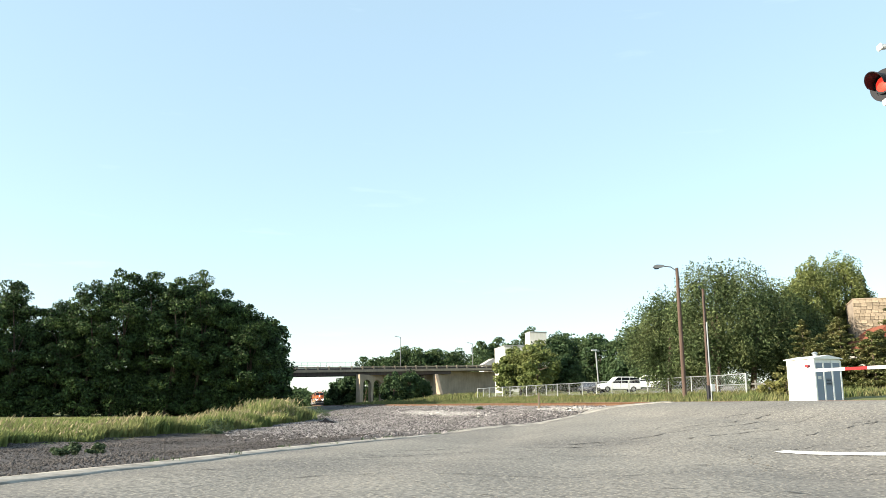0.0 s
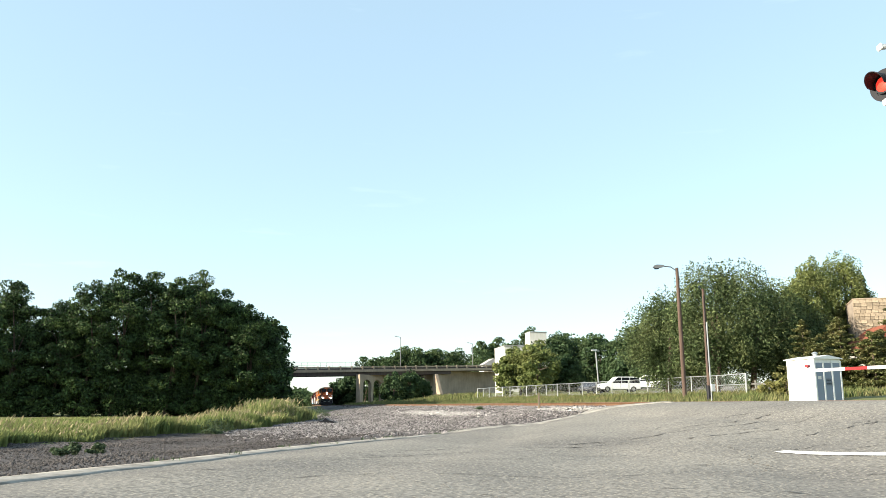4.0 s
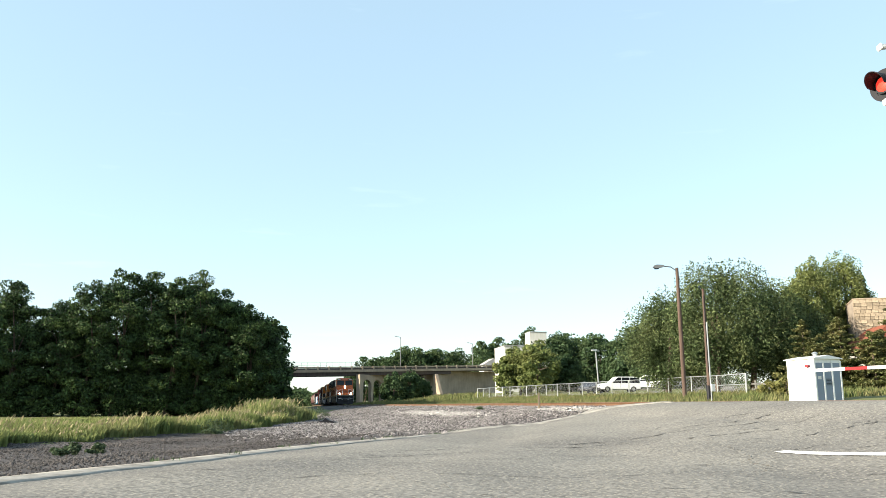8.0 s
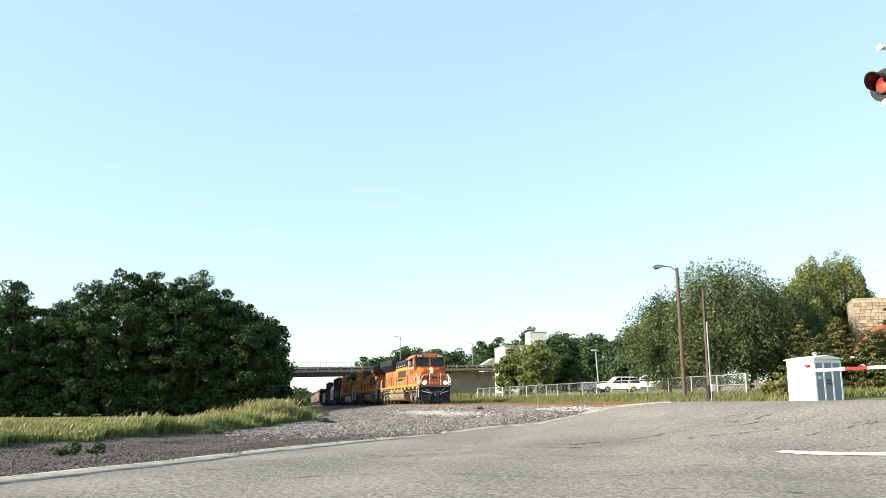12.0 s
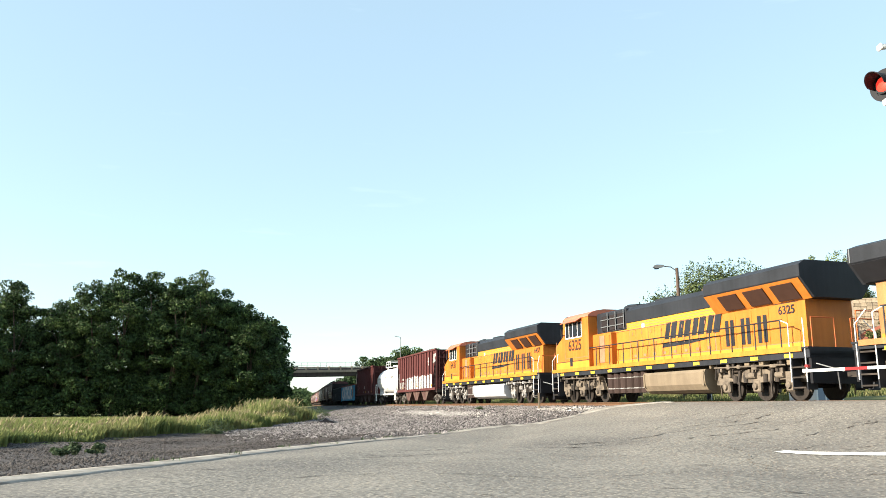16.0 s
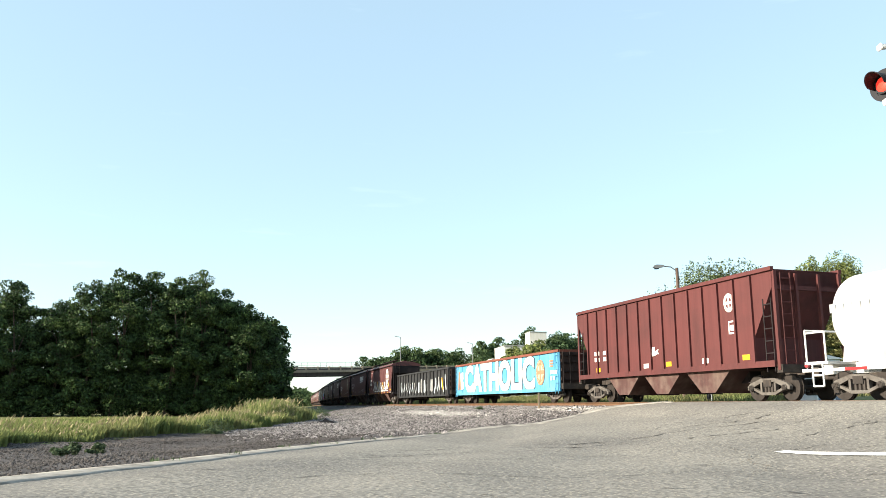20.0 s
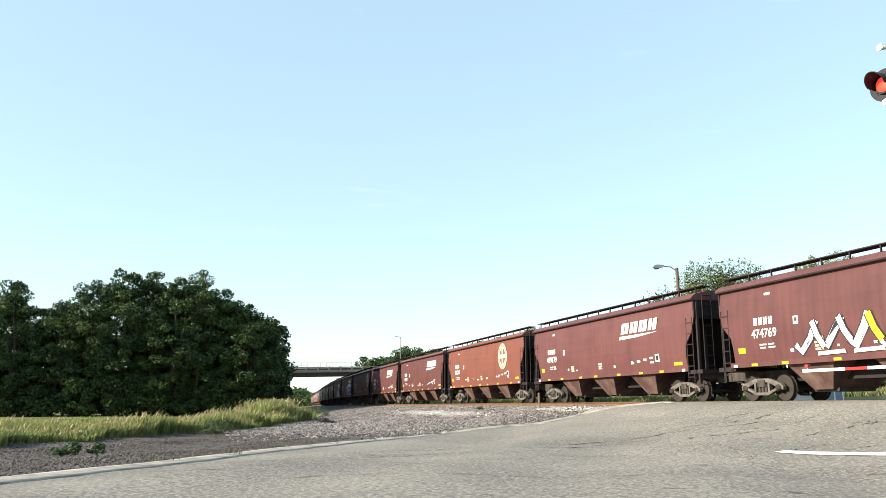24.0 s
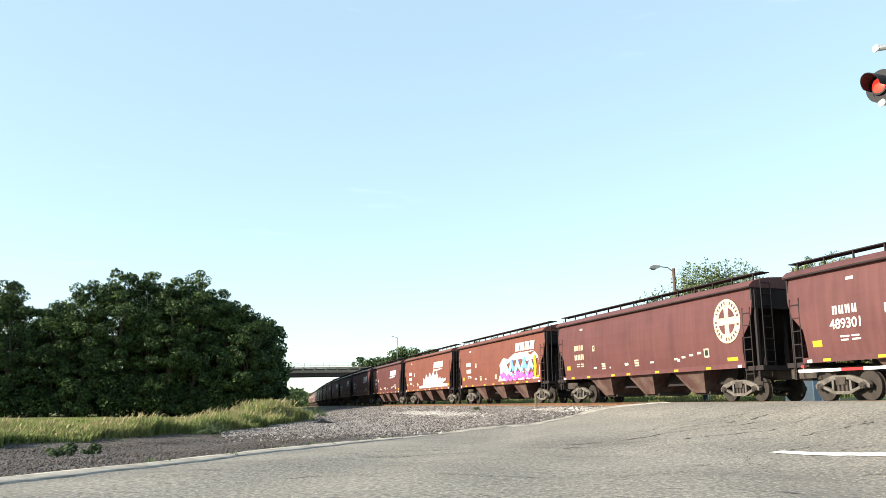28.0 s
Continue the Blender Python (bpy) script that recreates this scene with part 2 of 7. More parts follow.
    "darknumber": mat("dark_number_paint", (0.05, 0.025, 0.018), 0.6, vary=0.15, scale=3, bump=0.0),
    "lamphead": mat("weathered_lamp_grey", (0.16, 0.17, 0.18), 0.6, vary=0.15, scale=3, bump=0.05),
    "white": mat("stencil_white", (0.66, 0.64, 0.61), 0.6, vary=0.12, scale=3, bump=0.0),
    "cream": mat("faded_emblem", (0.46, 0.38, 0.27), 0.6, vary=0.15, scale=3, bump=0.0),
    "silver": mat("silver_spray", (0.40, 0.40, 0.39), 0.4, metal=0.3, vary=0.15, scale=2, bump=0.0),
    "paleblue": mat("pale_blue_spray", (0.42, 0.47, 0.50), 0.6, vary=0.2, scale=2, streak=0.3, bump=0.0),
    "sprayyellow": mat("yellow_spray", (0.55, 0.31, 0.02), 0.6, vary=0.12, scale=3, bump=0.0),
    "spraypink": mat("magenta_spray", (0.65, 0.10, 0.50), 0.6, vary=0.12, scale=3, bump=0.0),
    "sprayblue": mat("blue_spray", (0.12, 0.28, 0.75), 0.6, vary=0.12, scale=3, bump=0.0),
    "spraycyan": mat("cyan_spray", (0.30, 0.68, 0.75), 0.6, vary=0.12, scale=3, bump=0.0),
    "sprayblack": mat("black_spray", (0.02, 0.02, 0.025), 0.6, vary=0.2, scale=3, bump=0.0),
    "brownemblem": mat("brown_emblem", (0.36, 0.17, 0.10), 0.7, vary=0.2, scale=3, bump=0.0),
}


# ---- mesh helpers ----
def part(name, bm, material, parent=None, label="", smooth=False):
    """Links a bmesh as one mesh object, under a thing or a part if one is given."""
    me = bpy.data.meshes.new(name)
    bm.normal_update()
    bm.to_mesh(me)
    bm.free()
    return part_of(name, me, material, parent, label, smooth)


def part_of(name, me, material, parent=None, label="", smooth=False):
    if material and not me.materials:
        me.materials.append(M[material])
    if smooth:
        me.polygons.foreach_set("use_smooth", [True] * len(me.polygons))
    ob = new(name, me)
    if parent:
        ob.parent = parent
    return tagged(ob, label)


def box(bm, c, s, m=None, chamfer=0.0):
    r = bmesh.ops.create_cube(bm, size=1)
    vs = r["verts"]
    bmesh.ops.scale(bm, vec=s, verts=vs)
    if chamfer:
        es = list({e for v in vs for e in v.link_edges})
        g = bmesh.ops.bevel(bm, geom=es, offset=chamfer, segments=1, affect="EDGES", profile=0.5)
        vs = list({v for f in g["faces"] for v in f.verts} | {v for v in vs if v.is_valid})
    if m:
        bmesh.ops.transform(bm, matrix=m, verts=vs)
    bmesh.ops.translate(bm, vec=c, verts=vs)
    return vs


def tube(bm, a, b, r, r2=None, seg=8):
    a, b = Vector(a), Vector(b)
    d = b - a
    m = Matrix.Translation((a + b) / 2) @ d.to_track_quat("Z", "Y").to_matrix().to_4x4()
    bmesh.ops.create_cone(bm, cap_ends=True, segments=seg, radius1=r, radius2=r if r2 is None else r2, depth=d.length, matrix=m)


def prism(bm, outline, axis, lo, hi):
    """Solid from a closed outline; axis 'y': outline is (x, z); 'x': (y, z); 'z': (x, y)."""
    def at(u, v, w):
        return {"y": (u, w, v), "x": (w, u, v), "z": (u, v, w)}[axis]
    a = [bm.verts.new(at(u, v, lo)) for u, v in outline]
    b = [bm.verts.new(at(u, v, hi)) for u, v in outline]
    n = len(outline)
    bm.faces.new(a)
    bm.faces.new(b[::-1])
    for i in range(n):
        bm.faces.new((a[i], b[i], b[(i + 1) % n], a[(i + 1) % n]))
    bmesh.ops.recalc_face_normals(bm, faces=bm.faces[:])


def solid(name, material, parent, *boxes, label="", chamfer=0.0):
    bm = bmesh.new()
    for c, s in boxes:
        box(bm, c, s, chamfer=chamfer)
    return part(name, bm, material, parent, label)


def rods(name, material, parent, r, *pairs, label="", seg=6):
    bm = bmesh.new()
    for a, b in pairs:
        tube(bm, a, b, r, seg=seg)
    return part(name, bm, material, parent, label)


def plate(name, material, parent, outline, y, thick=0.006, label=""):
    """A thin raised shape on a side that faces -y; the outline is (x, z)."""
    bm = bmesh.new()
    if callable(y):                              # follows a bulging side: y is a function of the height
        prism(bm, outline, "y", -thick, 0)
        for v in bm.verts:
            v.co.y += y(v.co.z)
    else:
        prism(bm, outline, "y", y - thick, y)
    return part(name, bm, material, parent, label)


def words(name, text, size, material, parent, m, depth=0.003, label="", bold=0.0):
    cu = bpy.data.curves.new(name, "FONT")
    cu.body, cu.size, cu.extrude, cu.offset = text, size, depth, bold
    cu.resolution_u = 3
    cu.align_x, cu.align_y = "CENTER", "CENTER"
    tmp = bpy.data.objects.new(name, cu)
    scene.collection.objects.link(tmp)
    me = bpy.data.meshes.new_from_object(tmp.evaluated_get(bpy.context.evaluated_depsgraph_get()))
    bpy.data.objects.remove(tmp)
    me.transform(m)
    return part_of(name, me, material, parent, label)


SIDE = Matrix.Rotation(math.pi / 2, 4, "X")      # text on a side that faces -y


def quads(name, verts, faces, material, parent=None, label=""):
    me = bpy.data.meshes.new(name)
    verts = np.asarray(verts, dtype=np.float32)
    faces = np.asarray(faces, dtype=np.int32)
    k = faces.shape[1]
    me.vertices.add(len(verts))
    me.vertices.foreach_set("co", verts.ravel())
    me.loops.add(faces.size)
    me.loops.foreach_set("vertex_index", faces.ravel())
    me.polygons.add(len(faces))
    me.polygons.foreach_set("loop_start", np.arange(0, faces.size, k, dtype=np.int32))
    me.update(calc_edges=True)
    return part_of(name, me, material, parent, label)


def thing(name, label, category, group="", at=None):
    ob = tagged(new(name), label, category, group)
    if at:
        ob.matrix_basis = at
    return ob


# ---- the lie of the land: one curving track, the ground falls from it on the near side ----
TS = np.arange(-420.0, 460.0, 1.0)
BEND = np.interp(TS, [-400, -120, -30, 30, 80, 130, 200, 300], [0, 0.0004, 0.00052, 0.0008, 0.00111, 0.00036, 0.00002, 0.00002])
TURN = np.cumsum(BEND)
TURN += -0.29694 - np.interp(0, TS, TURN)
TX, TY = np.cumsum(np.sin(TURN)), np.cumsum(np.cos(TURN))
TX += 9.436 - np.interp(0, TS, TX)
TY += 40.336 - np.interp(0, TS, TY)


def track(s, p=0.0):
    """A point s metres along the track (away from the crossing) and p metres to its near side."""
    a = np.interp(s, TS, TURN)
    return np.interp(s, TS, TX) - p * np.cos(a), np.interp(s, TS, TY) + p * np.sin(a)


def beside(x, y):
    """Signed distance from the track (near side positive) and the place along it."""
    x, y = np.atleast_1d(np.asarray(x, float)), np.atleast_1d(np.asarray(y, float))
    d2 = (x[:, None] - TX[None, ::2]) ** 2 + (y[:, None] - TY[None, ::2]) ** 2
    i = np.argmin(d2, axis=1) * 2
    a = TURN[i]
    dx, dy = x - TX[i], y - TY[i]
    return -(dx * np.cos(a) - dy * np.sin(a)), TS[i] + dx * np.sin(a) + dy * np.cos(a)


def land(p, s):
    """Height of the ground: rail heads lie at 0."""
    z = np.interp(p, [-400, -120, -60, -40, -17, -7, -2.8, -1.6, 1.6, 2.6, 5, 8, 12, 20, 400],
                  [4.5, 4.0, 2.6, 1.7, 0.55, -0.15, -0.26, -0.2, -0.2, -0.26, -0.50, -0.88, -1.24, -1.32, -1.35])
    rise = np.clip((np.asarray(s) - 20) * 0.011, 0, 1.1) * np.clip((-np.asarray(p) - 13) / 14, 0, 1)
    wob = 0.035 * np.sin(np.asarray(s) * 0.9 + np.asarray(p) * 1.3) * np.clip(np.abs(p) - 3, 0, 1)
    return z + rise + wob


def height(x, y):
    p, s = beside(x, y)
    return land(p, s)


def foot(x, y, dz=0.0):
    return float(height(x, y)[0]) + dz


# ---- ground, road and track ----
def structure(ob, label, category=""):
    return tagged(ob, label, category, "", "structure")


def graded(lo, hi, fine_lo, fine_hi, step, growth=1.25):
    out = list(np.arange(fine_lo, fine_hi + 0.01, step))
    d = step
    while out[0] > lo:
        d *= growth
        out.insert(0, out[0] - d)
    d = step
    while out[-1] < hi:
        d *= growth
        out.append(out[-1] + d)
    return np.array(out)


EDGE_P = [-12, -3, 2.27, 3.05, 3.79, 5.2, 6.6, 9.07, 11.43, 14.1, 17.48, 19.4, 21.34, 22.74, 23.8, 36, 90]
EDGE_S = [-8, -7.8, -7.4, -6.5, -5.5, -5.3, -5.8, -6.1, -6.3, -8.2, -12.2, -14.7, -17.7, -19.7, -21.1, -39, -120]


def grass_front(y):
    """The front edge of the meadow beside the road."""
    return np.interp(y, [0, 18, 23.7, 26.7, 31.8, 34, 40, 52, 62, 66], [-16, -14, -12.8, -11.7, -11.1, -10.2, -9.7, -9.9, -10.2, -12.5])


def build_ground():
    gx = graded(-2500, 2500, -40, 45, 1.0)
    gy = graded(-600, 4000, -6, 130, 1.0)
    X, Y = np.meshgrid(gx, gy)
    p, s = beside(X.ravel(), Y.ravel())
    Z = land(p, s)
    on_road = (p > -9) & (p < 60) & (s < np.interp(p, EDGE_P, EDGE_S) - 0.5)
    near = (p > 2) & (p < 60) & (s < np.interp(p, EDGE_P, EDGE_S) + 0.6)
    Z = np.where(on_road, Z - 0.12, np.where(near, Z - 0.04, Z))
    nx, ny = len(gx), len(gy)
    i = (np.arange(ny - 1)[:, None] * nx + np.arange(nx - 1)[None, :]).ravel()
    f = np.stack([i, i + 1, i + nx + 1, i + nx], 1)
    ob = quads("ground", np.stack([X.ravel(), Y.ravel(), Z], 1), f, "dirt")
    ob.data.materials.append(M["soil_green"])
    cx, cy = X.ravel()[i] + 0.5, Y.ravel()[i] + 0.5
    cp, cs = p[i], s[i]
    green = (cp < -4.2) | ((cx < grass_front(cy)) & (cp > 7)) | (cy > 72) & (cp > 9.5) | (cx > 60)
    ob.data.polygons.foreach_set("material_index", green.astype(np.int32))
    ob.data.polygons.foreach_set("use_smooth", [True] * len(f))
    structure(ob, "dry stony dirt and grassy soil sloping up to the rails", "ground")


def road_height(p, s):
    z = land(p, s) + 0.03
    near = np.interp(np.abs(p), [0, 2.6, 5.5], [1, 1, 0])
    return np.where(p > 0, z * (1 - near) + near * -0.012 * np.clip(np.abs(p), 1, 40), np.interp(-p, [0, 6, 12], [-0.012, -0.03, -0.1]))


def build_road():
    def sheet(name, ps, cols, label, material="asphalt"):
        v, f = [], []
        for a in ps:
            lo = np.interp(a, EDGE_P, EDGE_S)
            for u in cols:
                s = lo - u
                x, y = track(s, a)
                v.append((float(x), float(y), float(road_height(np.array(a), np.array(s)))))
        n = len(cols)
        for i in range(len(ps) - 1):
            for j in range(n - 1):
                f.append((i * n + j, (i + 1) * n + j, (i + 1) * n + j + 1, i * n + j + 1))
        ob = quads(name, v, f, material)
        ob.data.polygons.foreach_set("use_smooth", [True] * len(f))
        return structure(ob, label, "road")
    cols = [0, 0.3, 0.6, 1, 1.5, 2] + list(np.arange(3, 40, 1.0)) + [45, 52, 60, 75]
    sheet("road", [1.62] + list(np.arange(2, 12, 0.5)) + list(np.arange(12, 62, 1.0)), cols, "sun-bleached cracked grey asphalt road rising to the crossing")
    sheet("crossing_panel", [-0.62, 0, 0.62], cols, "worn asphalt between the rails of the crossing")
    sheet("road_beyond", [-10, -8, -6, -4, -2.5, -1.62], cols, "grey asphalt beyond the crossing")
    # pale concrete gutter along the road's edge
    v, f = [], []
    edge = np.arange(2.6, 40, 0.2)
    for pp in edge:
        lo = np.interp(pp, EDGE_P, EDGE_S)
        w = np.interp(pp, [2, 6, 11, 16, 24], [0.5, 0.34, 0.40, 0.60, 0.75]) * 1.25 + 0.09 * math.sin(pp * 1.9) + 0.07 * math.sin(pp * 5.3) + 0.05 * math.sin(pp * 11.7)
        for u, dz in ((-0.2 - 0.06 * math.sin(pp * 3.1), -0.12), (-0.2 - 0.06 * math.sin(pp * 3.1), 0.03), (0.0, 0.03), (w * 0.5, 0.022), (w, 0.007), (w + 0.02, -0.12)):
            x, y = track(lo - u, pp)
            v.append((float(x), float(y), float(road_height(np.array(pp), np.array(lo - u))) + dz))
    for i in range(len(edge) - 1):
        for j in range(5):
            f.append((i * 6 + j, (i + 1) * 6 + j, (i + 1) * 6 + j + 1, i * 6 + j + 1))
    structure(quads("gutter", v, f, "gutter"), "pale worn concrete gutter along the road edge", "gutter")


def on_road(x, y, dz=0.0):
    p, s = beside(x, y)
    return Vector((x, y, float(road_height(p, s)[0]) + dz))


def ribbon(name, points, width, material, label, category, rng, dz=0.012, wild=(0.5, 1.3)):
    """A flat winding strip on the road."""
    v, f = [], []
    pts = [Vector(q) for q in points]
    for i, q in enumerate(pts):
        d = (pts[min(i + 1, len(pts) - 1)] - pts[max(i - 1, 0)]).normalized()
        w = width * rng.uniform(*wild)
        for sgn in (-1, 1):
            v.append(on_road(q.x - d.y * w * sgn / 2, q.y + d.x * w * sgn / 2, dz))
    for i in range(len(pts) - 1):
        f.append((2 * i, 2 * i + 1, 2 * i + 3, 2 * i + 2))
    return tagged(quads(name, v, f, material), label, category, kind="structure")


def build_road_marks():
    rng = random.Random(5)
    # the stop line, worn thin at its end
    a, b = Vector((6.55, 16.0)), Vector((10.6, 8.5))
    pts = [a + (b - a) * (i / 30) for i in range(31)]
    ribbon("stop_line", pts, 0.37, "line_white", "worn white stop line across the lane", "road marking", rng, 0.014, (0.85, 1.1))
    lines = [((-1.35, 13.9), (-0.35, 11.9), 0.05, "pale_crack"), ((-0.35, 11.9), (0.9, 9.9), 0.05, "pale_crack"),
             ((-5.2, 14.0), (-1.6, 14.4), 0.07, "crack"), ((-4.6, 15.6), (2.2, 20.5), 0.06, "crack"), ((2.0, 20.2), (5.0, 20.6), 0.12, "crack"),
             ((1.5, 17.2), (7.5, 18.9), 0.07, "crack"), ((4.8, 19.5), (8.4, 20.4), 0.10, "crack"), ((3.2, 21.2), (9.0, 22.6), 0.09, "crack"),
             ((6.5, 23.0), (11.5, 24.0), 0.08, "crack"), ((5.6, 24.8), (9.0, 27.2), 0.06, "pale_crack"), ((-2.4, 18.5), (3.8, 25.0), 0.05, "crack"),
             ((2.6, 13.5), (5.6, 14.9), 0.05, "crack"), ((5.2, 12.2), (6.4, 20.0), 0.05, "pale_crack"), ((-3.0, 12.2), (-1.35, 13.9), 0.05, "crack"),
             ((-6.0, 15.5), (-3.0, 17.6), 0.04, "crack"), ((0.4, 23.5), (4.0, 28.5), 0.05, "crack"), ((8.2, 18.5), (10.5, 19.0), 0.08, "crack")]
    for k in range(44):
        x0, y0 = rng.uniform(-6.5, 9.5), rng.uniform(10.5, 27)
        a, ln = rng.uniform(-0.35, 0.45), rng.uniform(1.2, 4.5)
        p, s = beside(x0, y0)
        p1, s1 = beside(x0 + ln * math.cos(a), y0 + ln * math.sin(a))
        if p[0] > 3 and s[0] < np.interp(p[0], EDGE_P, EDGE_S) - 0.8 and p1[0] > 3 and s1[0] < np.interp(p1[0], EDGE_P, EDGE_S) - 0.8:
            lines.append(((x0, y0), (x0 + ln * math.cos(a), y0 + ln * math.sin(a)), rng.uniform(0.03, 0.06), "crack"))
    for (x0, y0), (x1, y1), w, m in lines:
        dx, dy = x1 - x0, y1 - y0
        ln = math.hypot(dx, dy)
        n = max(14, int(ln * 7))
        run, off = [], 0.0
        for i in range(n + 1):
            off = off * 0.85 + rng.uniform(-0.11, 0.11)
            t = i / n
            run.append((x0 + dx * t - dy / ln * off, y0 + dy * t + dx / ln * off))
        while len(run) > 3:
            k = rng.randrange(5, 16)
            if len(run[:k]) > 2:
                ribbon("road_crack", run[:k], w * rng.uniform(0.25, 0.75), m, "broken winding crack in the worn asphalt" if m == "crack" else "pale worn crack in the asphalt", "crack", rng, 0.010, (0.15, 1.5))
            run = run[k + rng.randrange(-1, 3):]


def build_track():
    prof = [(-0.07, -0.185), (0.07, -0.185), (0.07, -0.172), (0.012, -0.15), (0.012, -0.045), (0.036, -0.035), (0.036, -0.004), (0.028, 0),
            (-0.028, 0), (-0.036, -0.004), (-0.036, -0.035), (-0.012, -0.045), (-0.012, -0.15), (-0.07, -0.172)]
    ss = list(np.arange(-120, 0, 6.0)) + list(np.arange(0, 400, 4.0))
    for k, off in enumerate((0.7535, -0.7535)):
        v, f = [], []
        for s in ss:
            for u, w in prof:
                x, y = track(s, off + u)
                v.append((float(x), float(y), w))
        n = len(prof)
        for i in range(len(ss) - 1):
            for j in range(n):
                f.append((i * n + j, i * n + (j + 1) % n, (i + 1) * n + (j + 1) % n, (i + 1) * n + j))
        ob = quads("rail", v, f, "rail")
        ob.data.materials.append(M["railtop"])
        idx = np.array([1 if j in (6, 7, 8) else 0 for i in range(len(ss) - 1) for j in range(n)], np.int32)
        ob.data.polygons.foreach_set("material_index", idx)
        tagged(ob, "rusty brown steel rail with a bright worn head", "rail", "rails of the track", "structure")
    # ties near the crossing one by one, the far ones in one piece
    bm = bmesh.new()
    box(bm, (0, 0, 0), (0.22, 2.6, 0.17), chamfer=0.015)
    me = bpy.data.meshes.new("tie")
    bm.to_mesh(me)
    bm.free()
    me.materials.append(M["tie"])
    bed = structure(new("track_bed"), "wooden ties laid in grey ballast", "track bed")
    rng = random.Random(3)
    s = -8.0
    for k in range(230):
        x, y = track(s)
        a = float(np.interp(s, TS, TURN))
        ob = new("tie", me)
        ob.parent = bed
        ob.matrix_basis = pose(float(x), float(y), -0.262 + rng.uniform(-0.012, 0.012), 0, 0, 90 - math.degrees(a) + rng.uniform(-1.5, 1.5))
        s += 0.53
    v, f = [], []
    while s < 330:
        b = len(v)
        for ds in (-0.11, 0.11):
            for p in (-1.3, 1.3):
                for z in (-0.3, -0.18):
                    x, y = track(s + ds, p)
                    v.append((float(x), float(y), z))
        f += [(b + 1, b + 5, b + 7, b + 3), (b, b + 1, b + 3, b + 2), (b + 4, b + 6, b + 7, b + 5)]
        s += 0.6
    ob = quads("far_ties", v, f, "tie", bed)
    ob["kind"] = "stuff"


def stones(name, pts, size, material, rng, label, category):
    """Angular stones: squashed octahedra, each turned and sized by chance."""
    n = len(pts)
    base = np.array([(1, 0, 0), (-1, 0, 0), (0, 1, 0), (0, -1, 0), (0, 0, 1), (0, 0, -0.6)], float)
    tri = np.array([(0, 2, 4), (2, 1, 4), (1, 3, 4), (3, 0, 4), (2, 0, 5), (1, 2, 5), (3, 1, 5), (0, 3, 5)])
    sc = size * rng.lognormal(0, 0.4, (n, 1, 1)) * rng.uniform(0.6, 1.3, (n, 6, 1))
    ang = rng.uniform(0, 6.28, n)
    v = base[None] * sc * np.array([1, 0.8, 0.6])
    c, s_ = np.cos(ang)[:, None], np.sin(ang)[:, None]
    v = np.stack([v[..., 0] * c - v[..., 1] * s_, v[..., 0] * s_ + v[..., 1] * c, v[..., 2]], -1) + pts[:, None, :]
    f = (tri[None] + (np.arange(n) * 6)[:, None, None]).reshape(-1, 3)
    return tagged(quads(name, v.reshape(-1, 3), f, material), label, category, kind="stuff")


def on_ground(x, y, dz=0.0):
    return np.stack([x, y, height(x, y) + dz], 1)


def build_stones():
    rng = np.random.default_rng(2)
    n = 96000
    s = rng.uniform(-9, 100, n) * rng.uniform(0.15, 1, n)
    p = 1.6 + rng.uniform(0, 1, n) * 18
    x, y = track(s, p)
    ok = (s > np.interp(p, EDGE_P, EDGE_S) + 0.25) & (x > grass_front(y) + 0.3)
    stones("gravel", on_ground(x[ok], y[ok], 0.01), 0.037, "stone", rng, "grey angular gravel spread between road and rails", "gravel")
    n = 9000
    s = rng.uniform(-8, 130, n)
    p = rng.choice([-1, 1], n) * rng.uniform(0.9, 2.9, n)
    x, y = track(s, p)
    stones("ballast", on_ground(x, y, 0.01), 0.05, "stone", rng, "grey crushed ballast along the rails", "ballast")
    n = 1500
    s, p = rng.normal(14, 4.5, n), rng.normal(6.2, 0.4, n)
    x, y = track(s, p)
    s2 = rng.uniform(-7, 3, 700)
    p2 = 2.7 + rng.uniform(0, 1.5, 700)
    x2, y2 = track(s2, p2)
    x, y = np.concatenate([x, x2]), np.concatenate([y, y2])
    stones("pale_gravel", on_ground(x, y, 0.03), 0.05, "pale_stone", rng, "band of pale limestone gravel beside the track", "gravel")
    n = 36000
    y = rng.uniform(13, 36, n)
    x = grass_front(y) + rng.uniform(-0.6, 8.5, n)
    p, s = beside(x, y)
    ok = s > np.interp(p, EDGE_P, EDGE_S) + 0.2
    stones("roadside_grit", on_ground(x[ok], y[ok], 0.004), 0.022, "grit", rng, "loose grey grit on the dirt shoulder", "gravel")


# ---- plants ----
def blades(name, x, y, z, h, width, material, rng, label, category, lean=0.55, wind=(0.07, 0.03)):
    n = len(x)
    a = rng.uniform(0, 6.28, n)
    ux, uy = np.cos(a) * width, np.sin(a) * width
    b = rng.uniform(0, 6.28, n)
    l = rng.uniform(0.05, lean, n) * h
    lx, ly = np.cos(b) * l + wind[0] * h, np.sin(b) * l + wind[1] * h
    v = np.zeros((n, 6, 3))
    for k, (t, w, q) in enumerate(((0, 1, 0), (0.55, 0.8, 0.3), (1.0, 0.15, 1.0))):
        for e, sg in enumerate((-1, 1)):
            v[:, 2 * k + e] = np.stack([x + sg * ux * w + lx * q, y + sg * uy * w + ly * q, z + h * t], 1)
    base = (np.arange(n) * 6)[:, None]
    f = np.concatenate([base + np.array([0, 1, 3, 2]), base + np.array([2, 3, 5, 4])])
    return tagged(quads(name, v.reshape(-1, 3), f, material), label, category, kind="stuff")


